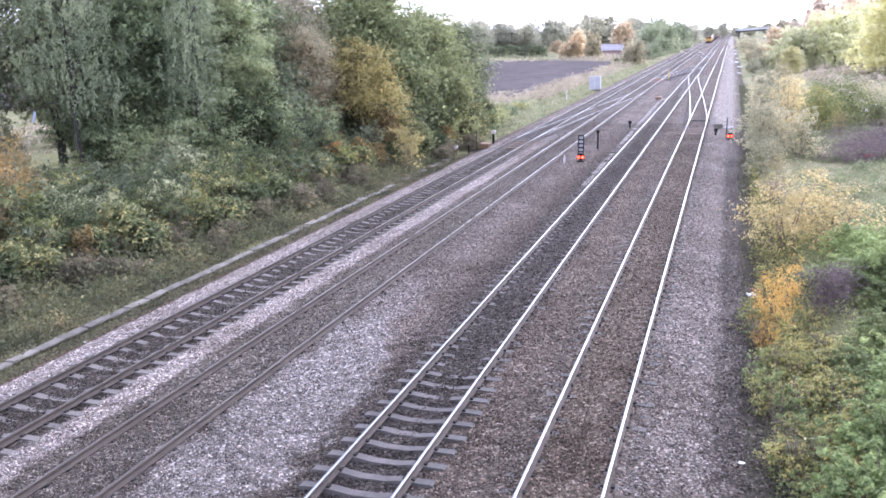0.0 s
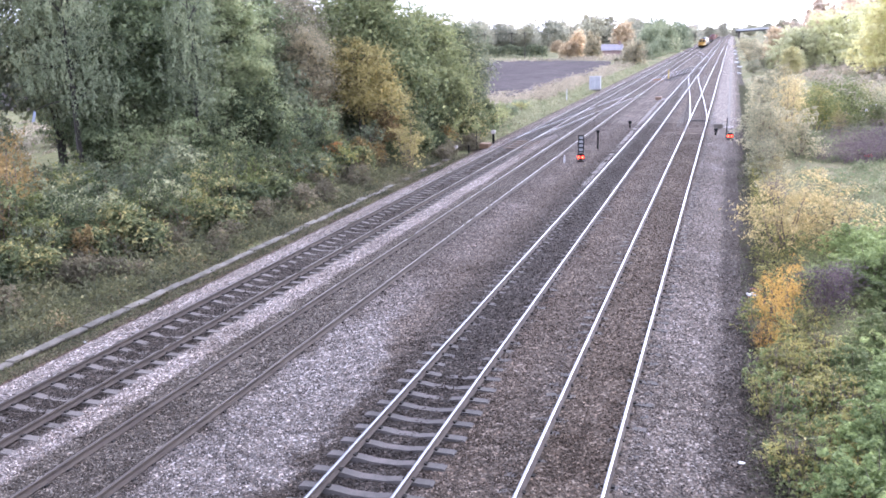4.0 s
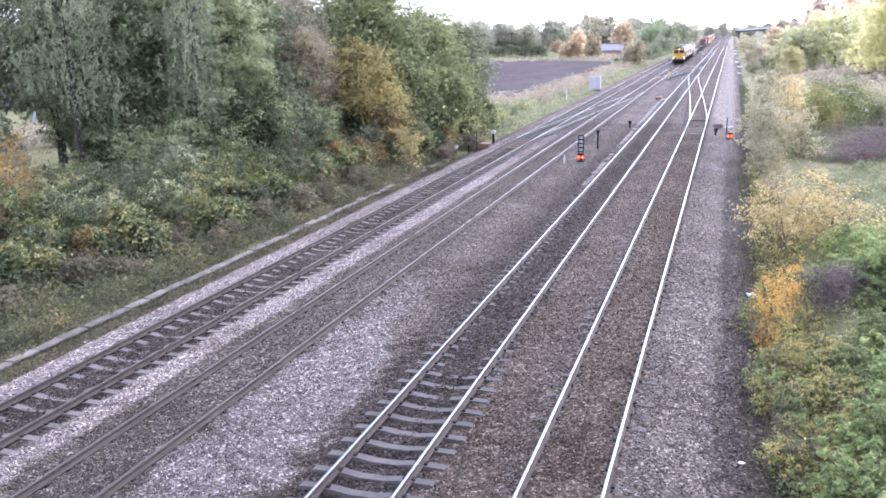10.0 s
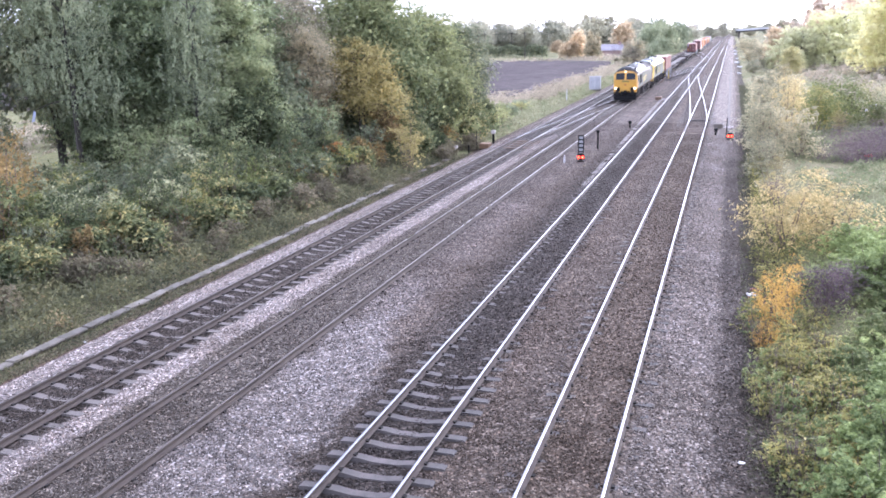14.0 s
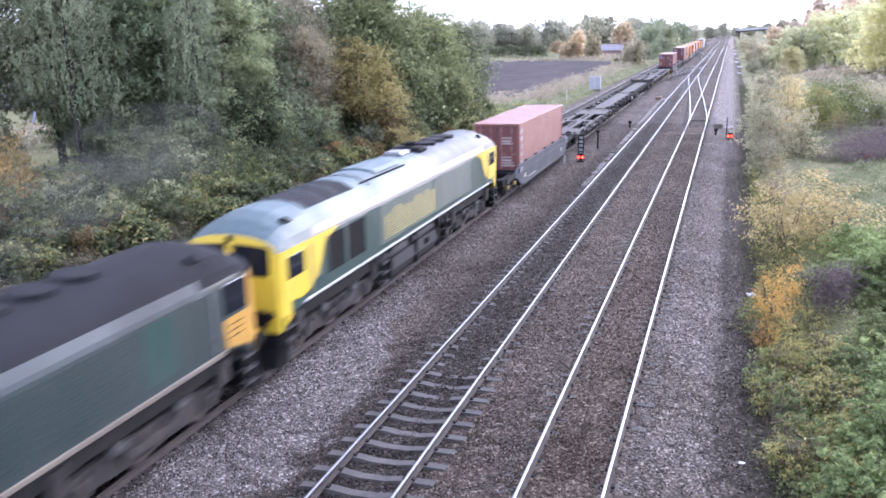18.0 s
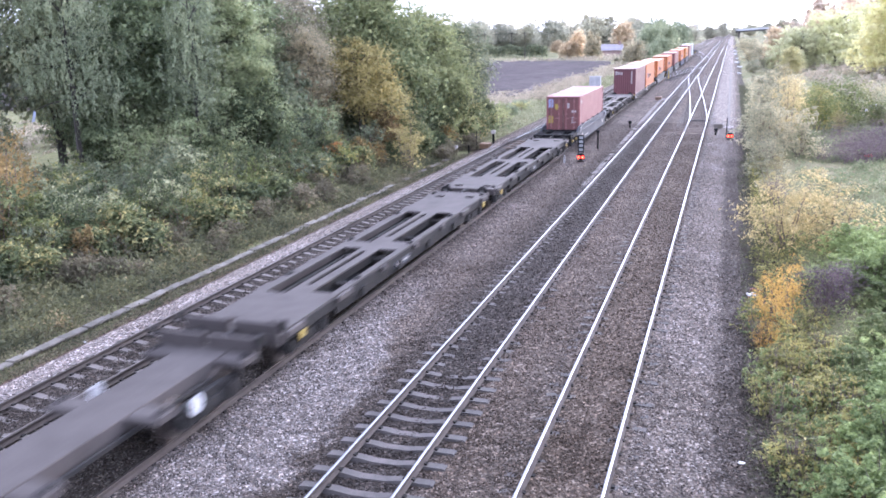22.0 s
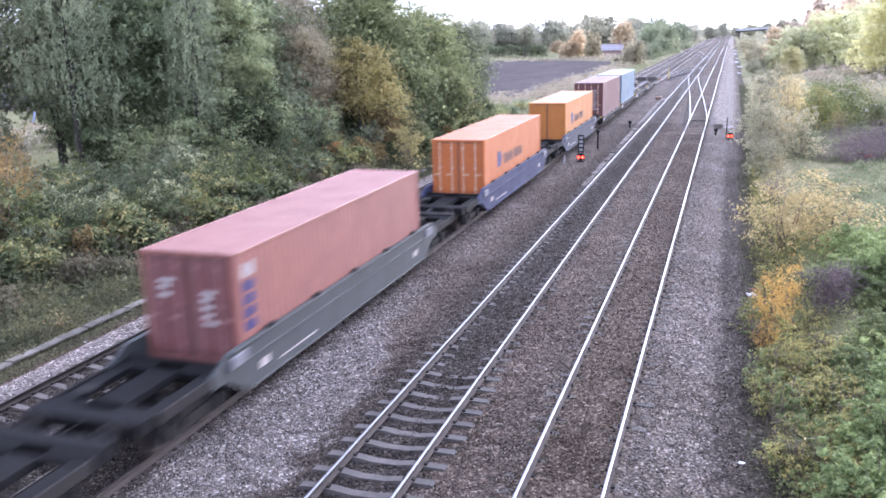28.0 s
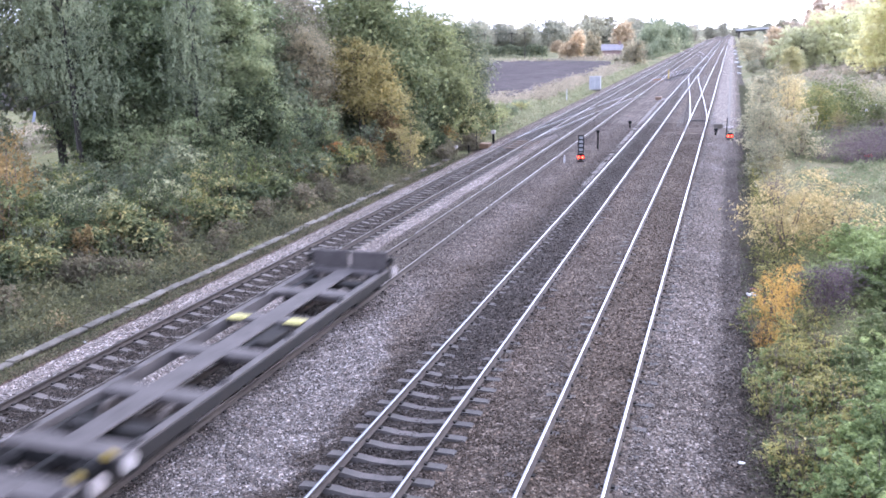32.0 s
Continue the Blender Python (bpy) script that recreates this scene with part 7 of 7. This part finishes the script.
ORANGE_MARKS = [("block", P_LOGO, 2.4, 3.2, 1.0, 1.75), ("side", P_NAVY, 3.65, 5.45, 1.02, 1.52), ("side", P_NAVY, 5.7, 7.5, 1.02, 1.52)]
O_FLAT = container("tall orange container with dark lettering on its side", P_ORANGE, 2.896, ORANGE_MARKS, True, 6)
couple(O_FLAT, 89.0, ZF)
O_WELL = container("orange container with blue emblem and lettering, in a well wagon", P_ORANGE, 2.591, ORANGE_MARKS, False, 7)
couple(O_WELL, 107.2, ZW)
for s_front in (127.7, 169.15):
    couple(copy_thing(O_WELL, pose(X3, s_front, ZW)), s_front, ZW)
couple(container("yellowish orange container with orange door bars, in a slate wagon", P_ORANGE2, 2.591, ORANGE_MARKS, False, 7, None, P_ORANGE2), 189.4, ZW)
couple(container("red container with white and blue stickers on its doors", P_RED, 2.591, [("side", P_MARK, 0.3, 0.85, 1.95, 2.3)] + [("side", P_LOGO, 0.3, 0.85, 0.7 + k * 0.31, 0.95 + k * 0.31) for k in range(4)] + [("end", P_MARK, -0.8, -0.15, 1.5, 1.95), ("end", P_MARK, 0.3, 0.9, 0.8, 1.7)], False, 9, P_DOOR_RED), 148.2, ZW)
couple(container("brown-red container on a flat wagon", P_MAROON2, 2.896, [("end", P_MARK, 0.3, 0.9, 0.5, 2.3), ("end", P_MARK, -0.8, -0.4, 1.7, 2.1), ("side", P_MARK, 11.2, 11.6, 1.5, 2.3)], False, 10), 207.4, ZF)
couple(container("light blue container on the rear flat wagon", P_BLUE, 2.896, [("patch", P_PATCH, 5.9, 6.7, 0.4, 1.05)], False, 11), 220.8, ZF)
SPEED = 26.4


# ---- lineside things ----
M_LAMP_CORE = glow("hot_lamp_core", (1.0, 0.28, 0.10), 1.6)


def position_signal(x, y, board, label):
    """A ground position signal: black box with two red lenses; board adds a slatted indicator above."""
    s = empty("ground_signal", pose(x, y, bed_z(x)), label=label, category="signal", group="ground signals")
    bm = bmesh.new()
    box(bm, -0.2, 0.2, -0.12, 0.18, 0.0, 0.08, bevel=0.01)
    box(bm, -0.05, 0.05, -0.02, 0.08, 0.05, 0.2)
    part("base", bm, M_UNDER, s)
    bm = bmesh.new()
    prism(bm, [(-0.25, 0.17), (0.25, 0.17), (0.25, 0.40), (0.14, 0.54), (-0.14, 0.54), (-0.25, 0.40)], "y", -0.08, 0.14)
    part("housing", bm, M_BLACK, s)
    for dx in (-0.122, 0.122):
        bm = bmesh.new()
        cyl(bm, (dx, -0.08, 0.31), (dx, -0.11, 0.31), 0.105, 0.10, 16)
        lens = part("red_lens", bm, M_RED_LAMP, s)
        bm = bmesh.new()
        cyl(bm, (dx, -0.11, 0.31), (dx, -0.116, 0.31), 0.045, 0.04, 12)
        part("lamp_core", bm, M_LAMP_CORE, lens)
        bm = bmesh.new()
        cyl(bm, (dx, -0.07, 0.31), (dx, -0.16, 0.31), 0.12, 0.12, 16)
        bmesh.ops.delete(bm, geom=[f for f in bm.faces if len(f.verts) > 4], context="FACES_ONLY")
        part("hood", bm, M_BLACK, s)
    if board:
        bm = bmesh.new()
        for dx in (-0.165, 0.165):
            box(bm, dx - 0.03, dx + 0.03, -0.03, 0.05, 0.55, 1.72)
        part("frame", bm, M_BLACK, s)
        for k in range(5):
            part("slat", boxes([(-0.17, 0.17, -0.04, 0.03, 0.62 + k * 0.26, 0.70 + k * 0.26)]), M_BLACK, s)
        part("panel", boxes([(-0.15, 0.15, 0.03, 0.05, 0.6, 1.7)]), M_GREY_PAINT, s)
    else:
        bm = bmesh.new()
        cyl(bm, (-0.26, 0.1, 0), (-0.26, 0.1, 1.7), 0.04, 0.035, 8)
        part("post", bm, M_BLACK, s)


position_signal(-8.98, 56.5, True, "ground signal showing two red lights under a slatted indicator")
position_signal(0.22, 70.9, False, "ground signal with two red lights and a dark post")


def post(x, y, h, r, mat, name, label, cap=None):
    p = empty(name, pose(x, y, stand_z(x, y)), label=label, category="post")
    bm = bmesh.new()
    cyl(bm, (0, 0, -0.2), (0, 0, h), r, r * 0.9, 10)
    part("shaft", bm, mat, p)
    if cap:
        part("cap", boxes([(-r * 1.8, r * 1.8, -r * 1.8, r * 1.8, h, h + r * 3)], 0.02), cap, p)
    return p


def trackside_sign(x, y):
    """A thin post with a small round plate."""
    p = post(x, y, 1.75, 0.03, M_UNDER, "sign_post", "thin trackside post with a small round olive plate")
    bm = bmesh.new()
    cyl(bm, (0, -0.05, 1.72), (0, -0.03, 1.72), 0.21, 0.21, 14)
    part("plate", bm, worn("faded_olive_plate", (0.22, 0.23, 0.09), 0.7, 0, (0.12, 0.12, 0.08), 0.5, 4.0), p)


post(-8.82, 63.1, 1.15, 0.06, M_BLACK, "marker_post", "short black post between the tracks", M_BLACK)
post(-0.85, 72.0, 0.32, 0.08, M_BLACK, "marker_post", "low dark stump beside the points", M_BLACK)
post(-8.05, 77.2, 0.4, 0.07, M_BLACK, "marker_post", "low black stump between the tracks", M_BLACK)
post(-9.9, 55.6, 0.45, 0.05, M_GREY_PAINT, "marker_post", "short grey peg beside the ground signal")
post(-17.5, 66.6, 0.75, 0.09, M_BLACK, "point_indicator", "dark point indicator with a pale lamp head", P_MARK)
post(-19.6, 62.6, 0.2, 0.08, M_WHITE, "white_marker", "white marker stones by the cess", M_WHITE)
post(-18.9, 61.0, 0.25, 0.08, M_WHITE, "white_marker", "white marker beside the cess", M_WHITE)
trackside_sign(-17.75, 62.6)
post(-17.9, 61.0, 0.6, 0.06, M_BLACK, "marker_post", "short dark post beside the cess")
post(-19.0, 108.0, 1.4, 0.06, M_GREY_PAINT, "marker_post", "pale post in the lineside grass")


def point_machine(x, y, label, mat):
    b = empty("point_machine", pose(x, y, float(bed_z(x))), label=label, category="point machine")
    part("case", boxes([(-0.35, 0.35, -0.5, 0.5, 0.02, 0.34)], 0.05), mat, b)
    part("lid", boxes([(-0.38, 0.38, -0.53, 0.53, 0.34, 0.39)], 0.02), mat, b)
    part("rod", boxes([(0.3, 1.2, -0.04, 0.04, 0.08, 0.13)]), M_STEEL, b)


point_machine(-17.15, 62.9, "rusty orange point machine beside the loop", worn("orange_rust", (0.12, 0.07, 0.037), 0.85))
point_machine(-8.0, 108.2, "rust-brown point machine between the lines", worn("brown_rust", (0.17, 0.115, 0.08), 0.85))


M_CABINET = worn("pale_cabinet_paint", (0.34, 0.35, 0.37), 0.6, 0, (0.2, 0.19, 0.18), 0.5, 1.5)


def cabinet(x, y):
    c = empty("relay_cabinet", pose(x, y, ground_z(x, y)), label="pale grey lineside equipment cabinet with double doors", category="cabinet")
    part("plinth", boxes([(-0.85, 0.85, -0.35, 0.35, -0.1, 0.2)], 0.02), M_TROUGH, c)
    part("body", boxes([(-0.8, 0.8, -0.3, 0.3, 0.2, 2.0)], 0.02), M_GREY_PAINT, c)
    for s in (-1, 1):
        d = part("door", boxes([(min(s * 0.03, s * 0.76), max(s * 0.03, s * 0.76), -0.335, -0.3, 0.26, 1.92)], 0.01), M_CABINET, c)
        part("handle", boxes([(s * 0.12 - 0.02, s * 0.12 + 0.02, -0.37, -0.335, 1.0, 1.2)]), M_STEEL, d)
    part("roof", boxes([(-0.88, 0.88, -0.38, 0.38, 2.0, 2.08)], 0.02), M_CABINET, c)


cabinet(-18.45, 128.0)


def litter(x, y, mat, label, s):
    bm = bmesh.new()
    bmesh.ops.create_icosphere(bm, subdivisions=2, radius=s)
    for v in bm.verts:
        v.co = Vector((v.co.x * 1.5, v.co.y, v.co.z * 0.5)) + Vector([random.uniform(-0.3, 0.3) * s for _ in range(3)])
    tagged(part("litter", bm, mat, at=pose(x, y, stand_z(x, y) + s * 0.3)), label, "litter")


litter(0.62, 16.95, M_WHITE, "scrap of white litter on the dark cess", 0.05)
litter(1.05, 29.0, M_WHITE, "crumpled white paper beside the cess", 0.12)
litter(1.2, 29.6, worn("dark_red_scrap", (0.12, 0.03, 0.03), 0.7), "dark red scrap beside the cess", 0.14)
for k, (lx, ly) in enumerate(((1.6, 176), (1.9, 205), (1.4, 228), (1.7, 258), (1.1, 300), (1.4, 340))):
    litter(lx, ly, M_WHITE, "pale rubbish dumped beside the far cess", 0.3 + 0.06 * (k % 3))
litter(8.95, 63.0, worn("faded_red_plastic", (0.45, 0.06, 0.07), 0.6), "scrap of red plastic caught in the heath", 0.2)
litter(-17.4, 19.5, M_WHITE, "white stone chip in the weeds", 0.05)


point_machine(-0.75, 77.6, "grey point machine beside the fast line", M_TROUGH)


def midway_route():
    """Pale surface route between the slow and the fast lines."""
    tr = empty("cable_route", label="pale concrete cable route between the slow and fast lines", category="cable trough", kind="structure")
    lid = mesh_of(boxes([(-0.16, 0.16, -0.49, 0.49, -0.06, 0.05)], 0.02), "lid", M_SLEEPER_PALE)
    rng = random.Random(61)
    for k in range(62):
        y = 47.5 + k * 1.0
        part("lid", lid, None, tr, at=pose(-7.32 - 0.006 * (y - 47), y, float(bed_z(-7.4)) + 0.02 + rng.uniform(-0.02, 0.02), 0, rng.uniform(-3, 3), rng.uniform(-2, 2)))


midway_route()


def stretcher(x, y, mat, label):
    """Rods and detector gear across a set of points."""
    g = empty("point_gear", pose(x, y, -0.16), label=label, category="point gear", group="point gear")
    for k in range(2):
        part("rod", boxes([(-1.0, 1.0, -0.05 + k * 0.7, 0.05 + k * 0.7, 0.0, 0.06)], 0.01), mat, g)
    for s in (-1, 1):
        part("bracket", boxes([(s * 0.55 - 0.14, s * 0.55 + 0.14, 0.1, 0.55, 0.0, 0.10)], 0.03), mat, g)


stretcher(X1, 82.4, M_DUST, "dusty point rods between the rails")
stretcher(X3, 150.0, M_RUSTY, "rusty point rods on the slow line")
post(-9.84, 153.3, 1.5, 0.09, P_FLAP, "marker_post", "dull yellow marker post between the far lines")


def rubble_heap(x, y):
    """A low heap of pale broken concrete in the meadow."""
    h = empty("rubble_heap", pose(x, y, ground_z(x, y)), label="low heap of pale broken concrete in the meadow", category="rubble")
    rng = random.Random(44)
    mat = worn("pale_rubble", (0.5, 0.49, 0.5), 0.9, 0, (0.3, 0.28, 0.26), 0.5, 1.0, 20, 0.3, 0.2)
    chunk = mesh_of(boxes([(-0.5, 0.5, -0.35, 0.35, -0.25, 0.25)], 0.08), "chunk", mat)
    for k in range(26):
        part("chunk", chunk, None, h, at=pose(rng.gauss(0, 1.5), rng.gauss(0, 1.6), 0.15 + abs(rng.gauss(0, 0.2)), rng.uniform(-25, 25), rng.uniform(-25, 25), rng.uniform(0, 180)) @ Matrix.Scale(rng.uniform(0.45, 1.0), 4))


rubble_heap(13.9, 93.0)


# ---- distant buildings, poles and bridge ----
# Far brick and roofs: haze is put into paler, greyer base colours.
M_BRICK = worn("red_brick", (0.30, 0.22, 0.20), 0.9, 0, (0.15, 0.08, 0.07), 0.5, 0.6)
M_TILE = worn("hazed_slate_roof", (0.24, 0.225, 0.25), 0.8, 0, (0.08, 0.08, 0.08), 0.4, 0.6)
M_REDTILE = worn("red_roof_tiles", (0.28, 0.16, 0.14), 0.85, 0, (0.16, 0.08, 0.06), 0.4, 0.6)


def house(x, y, w, d, h, turn, wall, roof, label):
    ho = empty("house", pose(x, y, ground_z(x, y), 0, 0, turn), label=label, category="house", group="distant houses")
    part("wall", boxes([(-w / 2, w / 2, -d / 2, d / 2, -0.3, h)]), wall, ho)
    bm = bmesh.new()
    prism(bm, [(-d / 2 - 0.4, h), (d / 2 + 0.4, h), (0, h + d * 0.42)], "x", -w / 2 - 0.3, w / 2 + 0.3)
    r = part("roof", bm, roof, ho)
    part("chimney", boxes([(w / 2 - 1.2, w / 2 - 0.4, -0.4, 0.4, h, h + d * 0.42 + 0.9)]), wall, r)
    for storey in range(int(h // 2.2)):
        for i in range(3):
            xx = -w / 2 + w * (i + 0.5) / 3
            win = part("window", boxes([(xx - 0.6, xx + 0.6, -d / 2 - 0.06, -d / 2 + 0.02, 0.9 + storey * 2.6, 2.1 + storey * 2.6)]), M_WHITE, ho)
            part("pane", boxes([(xx - 0.5, xx + 0.5, -d / 2 - 0.09, -d / 2 - 0.06, 1.0 + storey * 2.6, 2.0 + storey * 2.6)]), M_GLASS, win)


house(-36.6, 290.0, 6.4, 4.6, 1.5, 10, M_BRICK, M_TILE, "low brick barn with a slate roof paled by haze")
house(-33.0, 500.0, 9, 7, 4.6, 20, M_BRICK, M_REDTILE, "distant red brick house with tiled roof")
house(-30.0, 640.0, 11, 8, 5.4, -10, M_BRICK, M_REDTILE, "distant red brick house with tiled roof")


def road_bridge():
    b = empty("road_bridge", pose(0, 610, 0), label="distant grey road bridge beyond the junction", category="bridge")
    bm = bmesh.new()
    prism(bm, [(2, 4.4), (46, 6.6), (46, 7.4), (2, 5.2)], "y", -3, 3)
    part("deck", bm, M_UNDER, b)
    bm = bmesh.new()
    prism(bm, [(2, 5.2), (46, 7.4), (46, 8.5), (2, 6.3)], "y", -3.2, -3.0)
    part("parapet", bm, M_GREY_PAINT, b)
    for x, h in ((4, 4.6), (22, 5.4), (38, 6.2)):
        part("pier", boxes([(x - 0.6, x + 0.6, -2.5, 2.5, -0.6, h)]), M_TROUGH, b)


road_bridge()


def utility_pole(x, y, h):
    p = empty("utility_pole", pose(x, y, ground_z(x, y)), label="wooden utility pole with a crossarm beyond the field", category="utility pole", group="utility poles")
    bm = bmesh.new()
    cyl(bm, (0, 0, -0.3), (0, 0, h), 0.15, 0.11, 8)
    part("shaft", bm, M_BARK, p)
    part("crossarm", boxes([(-1.0, 1.0, -0.06, 0.06, h - 0.6, h - 0.46)]), M_BARK, p)
    return Vector((x, y, ground_z(x, y) + h - 0.4))


tops = [utility_pole(-62, 276, 8.0), utility_pole(-72, 300, 8.0), utility_pole(-86, 316, 8.0)]
for a, b in zip(tops, tops[1:]):
    V, F = [], []
    tube(V, F, [a.lerp(b, u) - Vector((0, 0, 1.2 * u * (1 - u))) for u in (0, 0.25, 0.5, 0.75, 1)], [0.03] * 5, 4)
    tagged(new("overhead_wire", fast_mesh("overhead_wire", np.array(V), np.array(F), M_BLACK)), "thin dark overhead wire between poles", "wire")


def hedge():
    """Long clipped hedge on the far side of the field."""
    rng = np.random.default_rng(31)
    n = 16000
    u = rng.random(n)
    x = -56 - u * 120
    y = 281 + u * 26 + rng.uniform(-1.3, 1.3, n)
    z = np.array([ground_z(a, b) for a, b in zip(x, y)]) + rng.random(n) ** 0.6 * (3.6 + 0.4 * np.sin(x * 0.8))
    q, F = leaf_quads(np.stack([x, y, z], 1), rng.normal(size=(n, 3)) + np.array([0, -0.4, 0.4]), 0.4, rng)
    tagged(new("field_hedge", fast_mesh("field_hedge", q, F, L_DEEP)), "long dark green hedge along the far field edge", "hedge", kind="stuff")


hedge()


# ---- what moves ----
def run(t):
    """How far the train has come by t, from where it is at 23 s; it slows a little as it nears the points."""
    return SPEED * (t - 23.0) if t >= 17.0 else SPEED * -6.0 + 26.9 * (t - 17.0)


def motions():
    """The train runs towards the camera at about 95 km/h along the slow line."""
    for ob, s, z in TRAIN:
        walk(ob, [(t, pose(X3, s - run(t), z)) for t in (0, 6, 11, 15, 17, 20, 24, 28, 32)])


motions()
